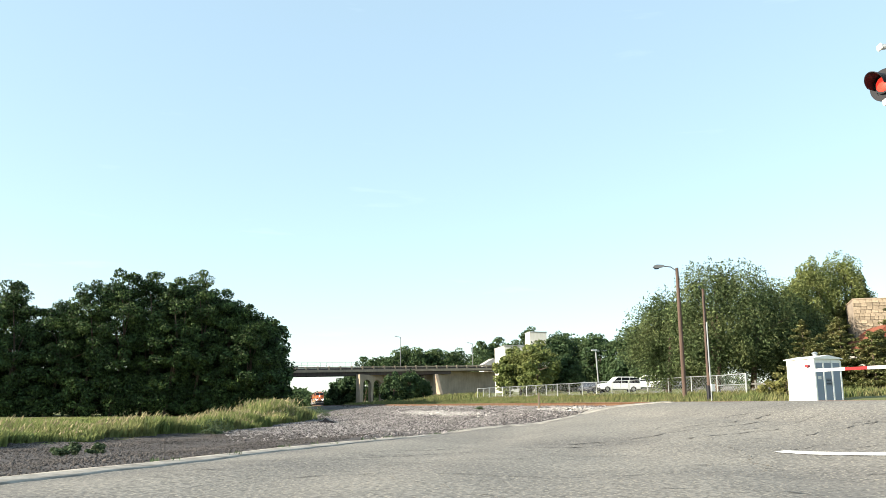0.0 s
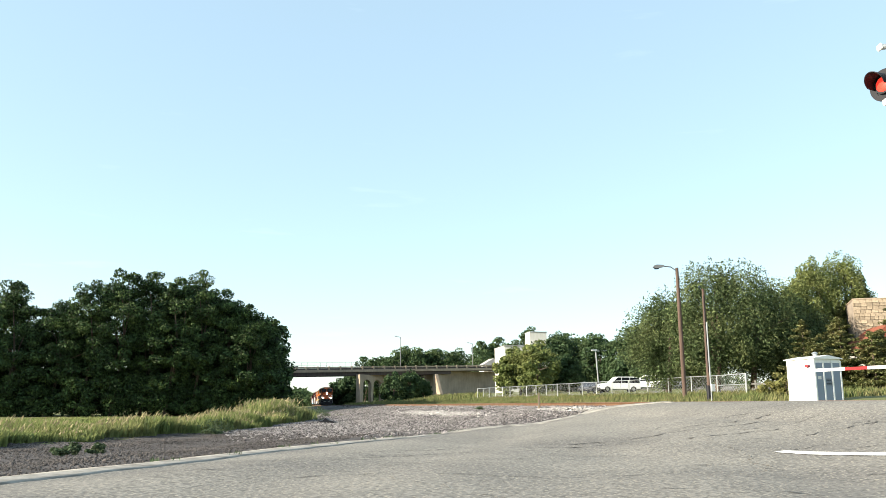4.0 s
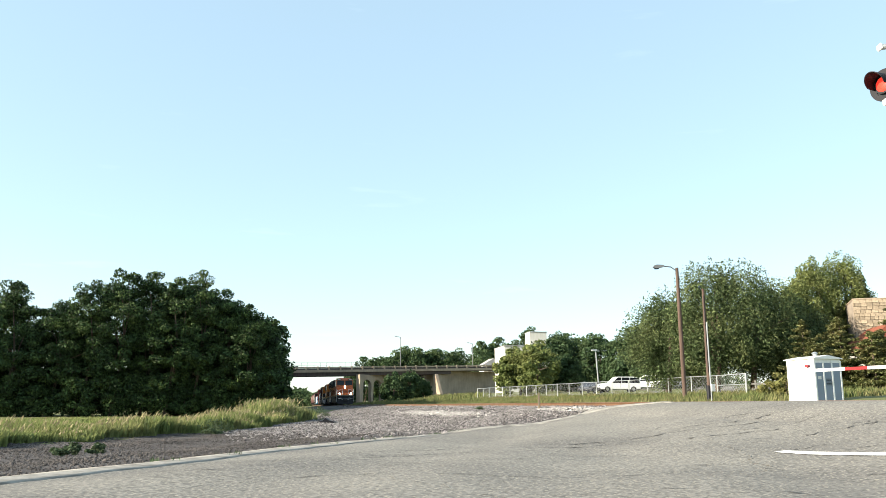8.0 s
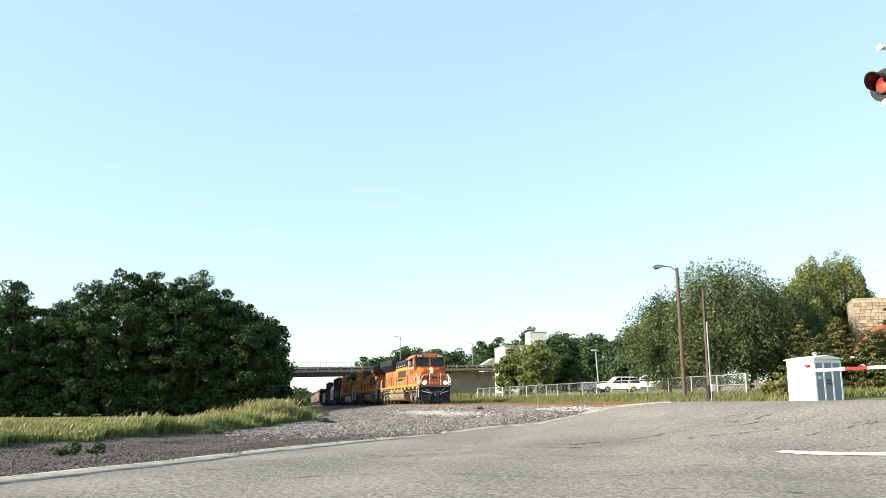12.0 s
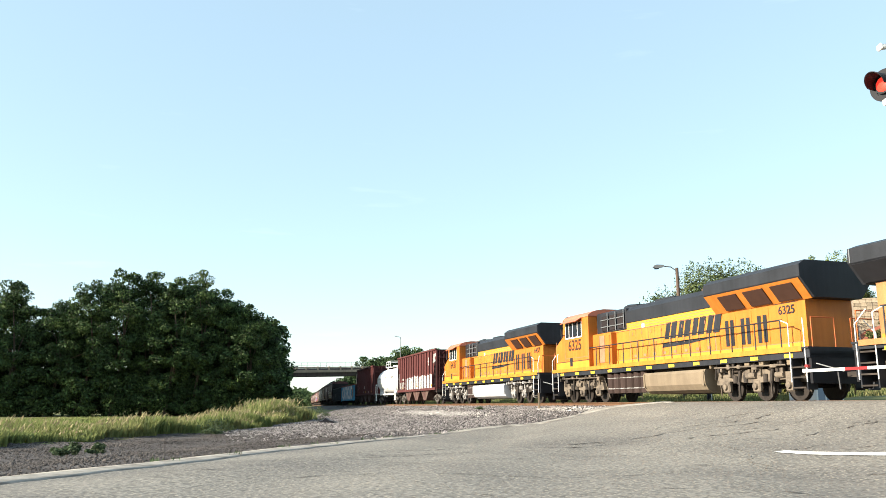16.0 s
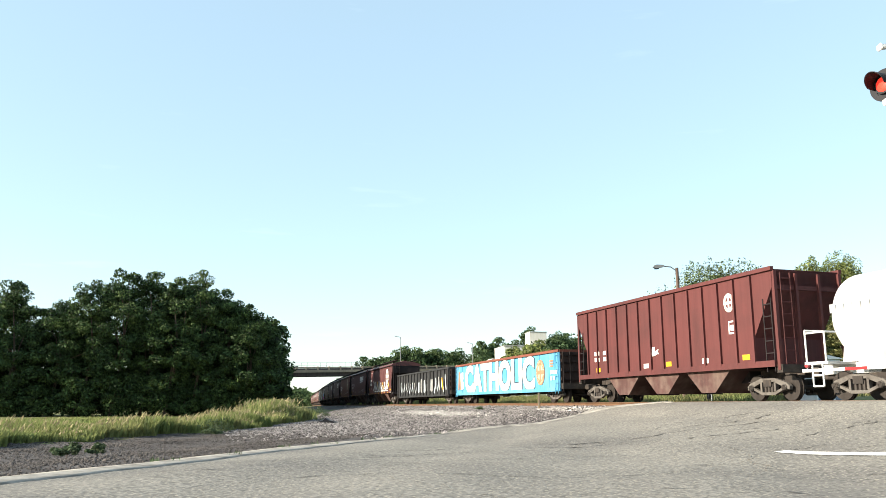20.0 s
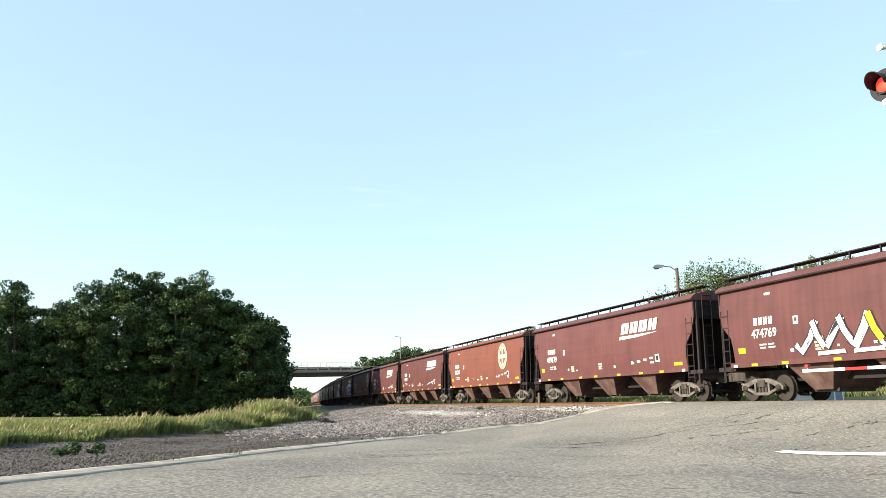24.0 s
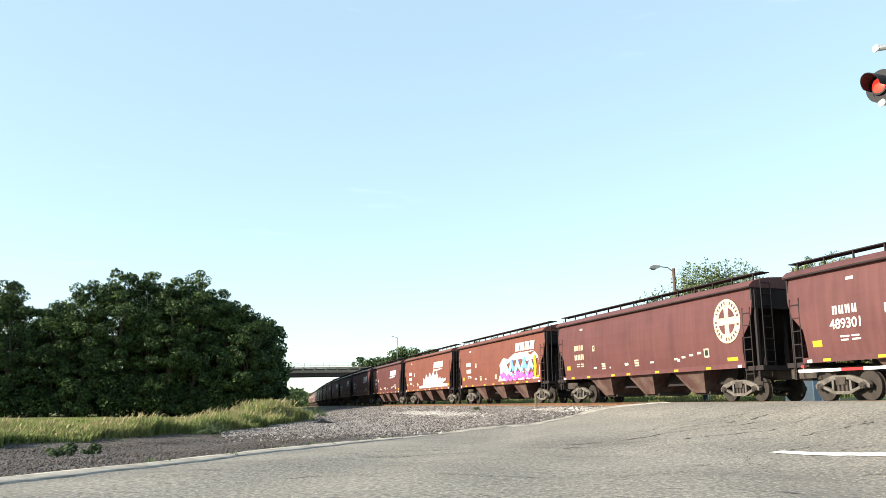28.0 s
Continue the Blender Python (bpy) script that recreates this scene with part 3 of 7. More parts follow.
def build_grass():
    rng = np.random.default_rng(4)

    def meadow(n, deep):
        y = rng.uniform(17, 66, n)
        x = grass_front(y) - 0.1 - rng.uniform(0, 1, n) ** 1.5 * deep
        x += 0.35 * np.sin(y * 1.7) + 0.2 * np.sin(y * 4.1)
        return x, y

    def tall(x, y):
        clump = 0.75 + 0.35 * np.sin(x * 0.9 + 1.3 * np.sin(y * 0.37)) * np.sin(y * 0.55 + x * 0.3)
        return np.interp(y, [17, 24, 32, 48, 58, 66], [0.58, 0.60, 0.74, 0.9, 1.2, 1.2]) * clump
    x, y = meadow(46000, 3.2)
    h = tall(x, y) * rng.uniform(0.35, 1.0, len(x)) * np.clip((grass_front(y) - x) / 0.8 + 0.35, 0.3, 1)
    blades("meadow_grass", x, y, height(x, y), h, 0.028, "grass", rng, "tall yellow-green meadow grass beside the road", "grass")
    x, y = meadow(56000, 26)
    y = y + rng.uniform(0, 1, len(y)) ** 2 * np.clip(-14 - x, 0, 18)
    blades("meadow_grass_back", x, y, height(x, y), tall(x, y) * rng.uniform(0.5, 1.0, len(x)) * np.interp(grass_front(y) - x, [0, 3, 7, 30], [1, 0.9, 0.25, 0.12]), 0.040, "grass", rng, "tall meadow grass in front of the wood", "grass")
    x, y = meadow(2000, 4)
    x -= 0.4
    z, h = height(x, y), tall(x, y) * rng.uniform(0.95, 1.3, len(x))
    blades("seed_heads", x, y, z + h * 0.72, h * 0.22, 0.028, "seed", rng, "pale tan seed heads standing above the grass", "grass", lean=0.8, wind=(0.5, 0.1))
    blades("seed_stems", x, y, z, h * 0.85, 0.012, "seed", rng, "thin dry stems of the grass", "grass", lean=0.1)
    # the rank clump where the meadow runs out
    n = 5200
    x, y = rng.normal(-12.0, 0.65, n), rng.normal(57.5, 2.6, n)
    h = rng.uniform(0.4, 1.6, n) * np.clip(1.15 - np.abs(x + 12) / 2.6, 0.4, 1)
    blades("rank_grass", x, y, height(x, y), h, 0.032, "grass", rng, "rank yellow-green grass clump at the meadow's end", "grass", lean=0.5)
    x, y = rng.normal(-12.0, 0.8, 260), rng.normal(57.5, 2.6, 260)
    h = rng.uniform(0.9, 1.75, 260)
    blades("rank_seed_heads", x, y, height(x, y) + h * 0.8, h * 0.18, 0.05, "seed", rng, "tan seed heads over the rank grass", "grass", lean=0.8, wind=(0.4, 0.1))
    # far verge between the track and the fence
    n = 42000
    s = rng.uniform(-1.5, 105, n) * rng.uniform(0.35, 1, n)
    p = -4.3 - rng.uniform(0, 1, n) * 14.5
    x, y = track(s, p)
    tuft = 0.6 + 0.4 * np.sin(s * 0.8 + p) * np.sin(p * 1.7)
    blades("verge_grass", x, y, height(x, y), (0.16 + 0.34 * tuft) * rng.uniform(0.5, 1.2, n), 0.032, "grass_far", rng, "bright green rough grass beyond the track", "grass")
    n = 9000
    s = rng.uniform(95, 200, n)
    p = rng.uniform(-24, -5, n)
    x, y = track(s, p)
    blades("bank_grass", x, y, height(x, y), rng.uniform(0.4, 0.9, n), 0.07, "grass_far", rng, "green grass on the far bank below the bridge", "grass")
    n = 7000
    s = rng.uniform(30, 130, n)
    p = rng.uniform(11.5, 15, n)
    x, y = track(s, p)
    ok = y > 64
    blades("trackside_grass", x[ok], y[ok], height(x[ok], y[ok]), rng.uniform(0.3, 0.8, ok.sum()), 0.04, "grass", rng, "dry grass between wood and rails", "grass")
    # small weeds along the gutter and on the gravel
    y = rng.uniform(14, 29, 900)
    p0 = np.interp(y, [14, 29], [22, 11])
    x, y2 = track(np.interp(p0, EDGE_P, EDGE_S) + rng.uniform(-0.15, 0.5, 900), p0 + 0.3 * np.sin(y * 9))
    keep = (np.sin(y * 3.1) + np.sin(y * 7.7)) > 0.9
    blades("gutter_weeds", x[keep], y2[keep], height(x[keep], y2[keep]), rng.uniform(0.05, 0.14, keep.sum()), 0.02, "weed", rng, "small weeds in the gutter joints", "weeds")


def leaf_cloud(centres, size, rng, flat=0.5, outward=None):
    """Vertices and faces of small bent leaves, one at each centre, turned outwards from their clump if that is given."""
    n = len(centres)
    nrm = rng.normal(0, 1, (n, 3))
    if outward is None:
        nrm[:, 2] = np.abs(nrm[:, 2]) + flat
    else:
        nrm = nrm * 0.75 + outward * 0.75 + np.array([0, 0, 0.35])
    nrm /= np.linalg.norm(nrm, axis=1)[:, None]
    t = rng.normal(0, 1, (n, 3))
    u = np.cross(nrm, t)
    u /= np.linalg.norm(u, axis=1)[:, None]
    w = np.cross(nrm, u)
    ln = size * rng.uniform(0.6, 1.4, (n, 1))
    v = np.stack([centres - u * ln, centres - w * ln * 0.45 + nrm * ln * 0.12, centres + u * ln - nrm * ln * 0.2, centres + w * ln * 0.45 + nrm * ln * 0.12], 1)
    return v.reshape(-1, 3), (np.arange(n) * 4)[:, None] + np.array([0, 1, 2, 3])


def tree(name, label, at, h, spread, leaves, size, material, seed, low=0.25, clumps=60, group="", category="tree", trunk=0.2, droop=0.0, clump=(0.17, 0.36), strand=0.8, square=0.0):
    """A tapered trunk with limbs, and a crown of many leaves gathered in uneven clumps."""
    rng = np.random.default_rng(seed)
    ob = thing(name, label, category, group, Matrix.Translation(at))
    bm = bmesh.new()
    tube(bm, (0, 0, -0.4), (0.06 * h, 0.02 * h, h * 0.45), trunk, trunk * 0.6, 9)
    tube(bm, (0.06 * h, 0.02 * h, h * 0.44), (0.03 * h, -0.02 * h, h * 0.85), trunk * 0.6, trunk * 0.15, 7)
    part("trunk", bm, "bark", ob)
    c = rng.normal(0, 1, (clumps, 3))
    c /= np.linalg.norm(c, axis=1)[:, None]
    c *= (1 / np.abs(c).max(axis=1)[:, None]) ** square
    rad = rng.uniform(0.35, 1.0, (clumps, 1)) ** 0.5
    c *= rad
    zc, zr = h * (1 + low) / 2, h * (1 - low) / 2
    taper = 1 - 0.25 * np.clip(c[:, 2:3], 0, 1)
    c = c * np.array([spread, spread, zr]) * np.concatenate([taper, taper, np.ones_like(taper)], 1) + np.array([0.03 * h, 0, zc])
    c[:, 2] -= droop * np.hypot(c[:, 0], c[:, 1])
    for k in range(5):
        bm = bmesh.new()
        q = c[rng.integers(clumps)]
        z0 = h * rng.uniform(0.2, 0.5)
        mid = (q[0] * 0.45 + 0.05 * h, q[1] * 0.45, (z0 + q[2]) / 2 + 0.03 * h)
        tube(bm, (0.04 * h, 0.01 * h, z0), mid, trunk * 0.42, trunk * 0.28, 6)
        tube(bm, mid, tuple(q), trunk * 0.28, trunk * 0.08, 6)
        part("limb", bm, "bark", ob)
    cr = spread * rng.uniform(clump[0], clump[1], clumps)
    which = rng.integers(0, clumps, leaves)
    d = rng.normal(0, 1, (leaves, 3))
    d /= np.linalg.norm(d, axis=1)[:, None]
    out = d
    d = d * (rng.uniform(0.3, 1.0, (leaves, 1)) ** 0.4) * cr[which][:, None] * np.array([1.15, 1.15, strand])
    pts = c[which] + d
    up = pts[:, 2] > 0.15
    v, f = leaf_cloud(pts[up], size, rng, outward=out[up])
    quads("crown", v, f, material, ob)
    return ob


def build_trees():
    # the wood at the meadow's edge
    # a straight front across the meadow, at right angles to the track, and rows running back along the rails
    wood = []
    for back, front in ((58.0, [(55.8, 13.9, 3.8), (50.6, 14.1, 3.8), (46.4, 14.3, 3.6), (41.8, 14.5, 3.2), (37.3, 12.9, 3.4), (34.0, 15.3, 2.6), (31.0, 17.0, 3.0), (28.0, 16.3, 2.8), (25.3, 15.6, 2.7), (22.6, 16.3, 3.0), (19.5, 14.7, 2.9), (17.0, 12.7, 2.6), (15.4, 10.9, 2.2)]),
                        (64.0, [(53.0, 14.6, 4.0), (44.5, 14.6, 3.8), (38.0, 13.2, 3.6), (32.5, 16.6, 3.4), (27.4, 16.2, 3.2), (23.4, 16.8, 3.2), (20.0, 15.3, 3.0), (16.4, 12.6, 2.8)])):
        front = front + [(p, 11.5, 4.2) for p in (60, 54.5, 48.5, 42.5, 36.0, 30.0, 24.5)] if back > 60 else front
        for k, (p, h, r) in enumerate(front):
            x, y = track(back + (5 if h == 11.5 else 0) + 0.8 * math.sin(k * 2.1), p)
            wood.append((float(x), float(y), h, r))
    near = len(wood)
    for row, lo, hi in ((15.9, 12.2, 13.4), (20.6, 14.2, 15.5), (25.0, 16.0, 17.2)):
        for k, s in enumerate(np.arange(68.0, 200, 5.2)):
            x, y = track(s, row + 0.6 * math.sin(k * 2.3 + row))
            wood.append((float(x), float(y), lo if s < 76 else hi, 4.0))
    for k, (x, y, h, r) in enumerate(wood):
        tree("tree", "dark green broad-leaved tree crowded at the edge of the wood", (x, y, foot(x, y, -0.1)), h, r, 19000 if k < near else 3800, 0.15 if k < near else 0.36, "leaf_dark", 510 + k,
             low=0.02, clumps=120 if k < near else 75, clump=(0.15, 0.32) if k < near else (0.17, 0.36), group="trees of the wood", square=0.12 if k < near else 0.6)
    rng = random.Random(15)
    for k in range(11):
        p = 16.0 + k * 3.7
        x, y = track(57.4 + rng.uniform(-0.7, 0.7), p)
        x, y, h = float(x), float(y), rng.uniform(3.0, 5.2)
        tree("bush", "dark leafy undergrowth at the foot of the wood", (x, y, foot(x, y, -0.1)), h, h * 0.62, 4800, 0.15, "leaf_dark", 60 + k,
             low=0.0, clumps=50, group="undergrowth", category="bush", trunk=0.06)
    # elms and others beyond the fence
    big = [(19.4, 70, 8.8, 4.0, "leaf_mid"), (22.6, 67, 10.8, 4.4, "leaf_mid"), (26.0, 68, 10.5, 4.2, "leaf_mid"), (29.4, 72, 9.2, 3.6, "leaf_mid"),
           (32.6, 74, 9.8, 2.8, "leaf_light"), (35.4, 76, 12.3, 2.9, "leaf_light"), (38.6, 77, 12.8, 2.8, "leaf_light"), (30.8, 70, 7.2, 3.4, "leaf_mid"), (40.6, 78, 9.6, 2.6, "leaf_light"), (22.5, 74, 8.5, 4.5, "leaf_mid")]
    for k, (x, y, h, r, m) in enumerate(big):
        tree("tree", "large green elm with hanging outer twigs beyond the fence", (x, y, foot(x, y, -0.1)), h, r, 26000, 0.105, m, 100 + k,
             low=0.15, clumps=170, group="elms beyond the fence", droop=0.12, trunk=0.28, clump=(0.10, 0.24), strand=1.9)
    for k, (x, y, h, r) in enumerate([(27.0, 60, 5.6, 2.3), (28.8, 58, 5.6, 2.5), (29.8, 61, 5.4, 3.0), (31.0, 57, 4.3, 2.4), (32.8, 60, 4.6, 2.6), (26.4, 57, 3.6, 2.2), (30.0, 56, 4.2, 2.6), (34.6, 60.5, 7.2, 2.8), (37.0, 62, 6.4, 2.8), (28.4, 57, 3.2, 2.4), (32.2, 55, 3.0, 2.4), (35, 56.5, 3.2, 2.4)]):
        conifer((x, y, foot(x, y, -0.1)), h, r, 140 + k)
    for k, (x, y, h, r) in enumerate([(13.8, 120, 7.8, 3.0), (9.8, 123, 7.2, 2.2), (11.8, 124, 7.8, 2.5)]):
        tree("tree", "pale green sunlit tree in front of the white building", (x, y, foot(x, y, -0.1)), h, r, 5200, 0.26, "leaf_light", 160 + k, low=0.05, clumps=60, group="trees by the white building")
    mid = [(18.5, 138, 9.5, 4), (22.5, 140, 9.5, 4.4), (26, 135, 9.2, 4.2), (29.5, 130, 9.4, 4.4), (33, 128, 10.4, 4.6), (36, 122, 10.8, 4.6), (31, 112, 8.6, 4.2),
           (24.0, 172, 13.2, 3.6), (16.4, 182, 13.8, 3.4), (12, 255, 14.5, 5.0), (19.6, 186, 15.2, 2.6), (26.2, 170, 12.0, 3.0), (19, 124, 5.4, 2.8), (27, 120, 5.2, 3.0)]
    for k, (x, y, h, r) in enumerate(mid):
        tree("tree", "mid-green tree in the row behind the parking lot", (x, y, foot(x, y, -0.1)), h, r, 6000, 0.26, "leaf_far", 180 + k, low=0.03, clumps=60, group="trees behind the lot")
    far = [(-34, 305, 14.0, 5), (-29, 300, 17.0, 6), (-24, 303, 18.2, 6), (-19, 298, 18.4, 6), (-14, 302, 19.2, 6), (-9, 299, 18.4, 6), (-4, 303, 18.8, 6), (1, 300, 17.6, 6), (6, 300, 17.0, 6),
           (-21.5, 306, 17.4, 6), (-16.5, 306, 18.4, 6), (-11.5, 306, 18.6, 6), (-6.5, 306, 18.2, 6), (-1.5, 306, 17.8, 6), (3.5, 306, 17.2, 6),
           (14, 290, 21.5, 5), (19, 292, 20.5, 5), (-27, 232, 8.2, 3.6), (-30.5, 238, 7.6, 3.4), (-45, 420, 7.5, 8), (-60, 400, 6.5, 8), (-75, 420, 8, 10), (-58, 450, 6.5, 9),
           (-10.8, 172, 7.0, 2.7), (-7.4, 175, 6.6, 2.7), (-4.6, 178, 4.6, 2.0)]
    for k, (x, y, h, r) in enumerate(far):
        tree("tree", "green tree near the bridge, hazy with distance" if y > 200 else "bushy green tree in front of the bridge pier", (x, y, foot(x, y, -0.2)), h, r, 3600, 0.5 if y > 200 else 0.3,
             "leaf_far", 220 + k, low=0.02, clumps=55, group="trees round the bridge")
    # a distant belt of woods that closes the horizon
    rng = np.random.default_rng(77)
    n = 26000
    ang = rng.uniform(-1.7, 1.7, n)
    rad = rng.uniform(560, 640, n)
    x, y = np.sin(ang) * rad, np.cos(ang) * rad
    top = 7 + 4 * np.sin(ang * 23) + 3 * np.sin(ang * 61)
    z = height(x, y) + rng.uniform(0, 1, n) * np.clip(top, 3, 20)
    v, f = leaf_cloud(np.stack([x, y, z], 1), 2.6, rng)
    tagged(quads("distant_woods", v, f, "leaf_far"), "belt of distant green woods along the horizon", "woods", kind="stuff")
    # weeds on the gravel
    for k, (x, y, h, r) in enumerate([(-8.25, 18.0, 0.42, 0.34), (-7.75, 18.4, 0.36, 0.26), (-9.3, 33.2, 0.55, 0.75), (-8.4, 55.5, 1.1, 0.7), (2.1, 47, 0.25, 0.3), (-9.0, 31.8, 0.3, 0.4)]):
        tree("weed", "low dark green weed growing on the gravel", (x, y, foot(x, y, -0.03)), h, r, 900, 0.042, "weed", 300 + k, low=0.0, clumps=16, group="weeds on the gravel", category="weed", trunk=0.01)
    for k, (x, y, h, r) in enumerate([(20.3, 48, 1.7, 0.75), (19.9, 49.5, 1.1, 0.6), (21.6, 50.5, 1.2, 0.8), (20.9, 49.2, 1.4, 0.7)]):
        tree("bush", "yellowish green bush beside the signal hut", (x, y, foot(x, y, -0.05)), h, r, 1500, 0.12, "bush_yellow", 320 + k, low=0.0, clumps=26, group="bushes by the hut", category="bush", trunk=0.03)


def conifer(at, h, r, seed):
    rng = np.random.default_rng(seed)
    ob = thing("pine_tree", "ragged pine with drooping olive boughs", "tree", "pines by the stone building", Matrix.Translation(at))
    bm = bmesh.new()
    tube(bm, (0, 0, -0.3), (0, 0, h * 0.97), 0.16, 0.02, 8)
    part("trunk", bm, "bark", ob)
    pts = []
    for k in range(46):
        z0 = h * (0.04 + 0.93 * (k / 46))
        ln = r * (1.08 - k / 46) * rng.uniform(0.65, 1.3)
        a = k * 2.4 + rng.uniform(-0.4, 0.4)
        droop = rng.uniform(-0.30, 0.12)
        side = np.array([-math.sin(a), math.cos(a), 0])
        for q in range(7):                       # twigs that fan out flat from the bough
            f0 = 0.2 + 0.8 * q / 6
            sg = 1 if q % 2 else -1
            t = rng.uniform(0, 1, 26)[:, None]
            base = np.array([math.cos(a), math.sin(a), droop]) * ln * f0
            twig = (np.array([math.cos(a), math.sin(a), droop]) * 0.55 + side * sg * 0.8) * ln * 0.34 * (1.25 - f0 * 0.6)
            c = np.array([0, 0, z0]) + base + twig * t + rng.normal(0, 0.045, (26, 3))
            c[:, 2] += 0.10 * f0 * ln
            pts.append(c)
        if k % 6 == 0:
            bm = bmesh.new()
            tube(bm, (0, 0, z0), (math.cos(a) * ln, math.sin(a) * ln, z0 + (droop + 0.1) * ln), 0.035, 0.01, 5)
            part("bough", bm, "bark", ob)
    v, f = leaf_cloud(np.concatenate(pts), 0.105, rng, flat=1.5)
    quads("needles", v, f, "needle", ob)
    return ob


# ---- bridge and buildings ----
def build_bridge():
    """Road bridge over the track; u runs along it from the wood to the far abutment, w towards the camera."""
    br = thing("bridge", "tan concrete road bridge on steel girders over the track", "bridge")
    a, b = Vector((-58.0, 198.0)), Vector((13.4, 229.0))
    ln = (b - a).length
    ux = (b - a) / ln
    m = Matrix(((ux.x, -ux.y, 0, a.x), (ux.y, ux.x, 0, a.y), (0, 0, 1, 0), (0, 0, 0, 1)))
    br.matrix_basis = m
    slope = (9.35 - 7.1) / ln

    def zd(u):
        return 7.1 + slope * u
    end = ln * 0.845
    def beam(name, material, u0, u1, w0, w1, lo, hi, label=""):
        bm = bmesh.new()
        prism(bm, [(u0, zd(u0) + lo), (u1, zd(u1) + lo), (u1, zd(u1) + hi), (u0, zd(u0) + hi)], "y", w0, w1)
        return part(name, bm, material, br, label)
    beam("deck", "concrete", -20, ln + 6, 0, 10, 0.55, 0.95)
    for w in (0.3, 3.3, 6.3, 9.2):
        beam("girder", "girder", -20, end, w, w + 0.4, -0.45, 0.55, "weathered grey-brown girder")
    beam("fascia", "concrete", -20, ln + 6, -0.25, 0.0, 0.42, 1.05)
    for w in (-0.2, 9.9):
        beam("parapet_rail", "concrete", -20, ln + 6, w, w + 0.25, 1.55, 1.85)
        beam("parapet_wall", "girder", -20, ln + 6, w + 0.06, w + 0.2, 0.95, 1.5)
        u = -18.0
        while u < ln + 5:
            bm = bmesh.new()
            box(bm, (u, w + 0.1, zd(u) + 1.45), (0.42, 0.42, 1.0), chamfer=0.03)
            part("parapet_post", bm, "concrete", br)
            u += 3.05
    # chain-link screen over the track
    for k in range(16):
        u = 17.0 + k * 1.75
        rods("screen_post", "lamphead", br, 0.045, ((u, 9.6, zd(u) + 0.9), (u, 9.6, zd(u) + 3.4)), seg=5)
    for dz in (2.0, 2.7, 3.4):
        rods("screen_wire", "lamphead", br, 0.03, ((17, 9.6, zd(17) + dz), (43.2, 9.6, zd(43.2) + dz)), seg=4)
    # pier with arches, and the abutment
    up = ln * 0.515
    pm = m.inverted() @ pose(-22.2, 212.5, 0, 0, 0, 50)
    top = zd(up) - 0.3

    def pier_part(name, pts, y0, y1, label=""):
        bm = bmesh.new()
        prism(bm, pts, "y", y0, y1)
        bm.transform(pm)
        part(name, bm, "concrete", br, label)
    pier_part("pier_end", [(0, -0.5), (1.3, -0.5), (1.3, top), (0, top)], -0.5, 0.9, "pale sunlit end of the pier")
    pier_part("pier_cap", [(1.3, top - 1.3), (12, top - 1.3), (12, top), (1.3, top)], -0.35, 0.75)
    for x in (4.4, 8.4, 11.2):
        pier_part("pier_column", [(x, -0.5), (x + 0.8, -0.5), (x + 0.8, top - 1.3), (x, top - 1.3)], -0.35, 0.75)
    for x0, x1 in ((1.3, 4.4), (5.2, 8.4), (9.2, 11.2)):
        c, r = (x0 + x1) / 2, (x1 - x0) / 2
        pier_part("arch", [(x0, top - 1.3)] + [(c - r * math.cos(q), top - 1.3 - r + r * math.sin(q)) for q in np.linspace(0, math.pi, 9)] + [(x1, top - 1.3)], -0.3, 0.7)
    bm = bmesh.new()
    ua = ln * 0.79
    prism(bm, [(ua, 1.0), (ln + 20, 1.0), (ln + 20, zd(ln) + 0.4), (end - 0.5, zd(end) + 0.4), (end - 0.5, zd(end) - 0.5), (ua, zd(ua) - 0.5)], "y", 0.6, 9.5)
    for v in bm.verts:                           # the side wall splays away from the road line
        if v.co.y < 5:
            v.co.y += 0.30 * max(0.0, v.co.x - ua)
    part("abutment", bm, "concrete", br, "sloping tan concrete abutment")
    bm = bmesh.new()
    prism(bm, [(0.58, 0.6), (-6.0, 0.6), (-5.6, 1.2), (-0.9, zd(ua) - 0.5), (0.58, zd(ua) - 0.46)], "x", ua - 1.0, ua - 0.2)
    part("wing_wall", bm, "concrete", br, "pale sunlit wing wall of the abutment")
    # two lamps on the deck
    for u, hh in ((up + 13.9, 9.4), (ln * 0.985, 7.6)):
        x, y = (m @ Vector((u, 9.0, 0))).xy
        lamp = thing("bridge_lamp", "slender grey steel street lamp standing on the bridge", "street lamp", "lamps on the bridge", pose(x, y, zd(u) + 0.95))
        rods("pole", "lamphead", lamp, 0.10, ((0, 0, 0), (0, 0, hh)))
        rods("arm", "lamphead", lamp, 0.06, ((0, 0, hh - 0.05), (-1.1, -0.3, hh + 0.25)))
        solid("lamp_head", "lamphead", lamp, ((-1.35, -0.35, hh + 0.25), (0.7, 0.3, 0.2)), chamfer=0.04)


def window(parent, x, y, z, w, h):
    """A window set in a wall that faces -y: frame and dark pane."""
    f = solid("window_frame", "whitewall", parent, ((x, y - 0.03, z + h / 2), (w + 0.16, 0.06, 0.08)), ((x, y - 0.03, z - h / 2), (w + 0.16, 0.1, 0.08)),
              ((x - w / 2, y - 0.03, z), (0.08, 0.06, h)), ((x + w / 2, y - 0.03, z), (0.08, 0.06, h)))
    solid("pane", "window", f, ((x, y - 0.01, z), (w, 0.02, h)))


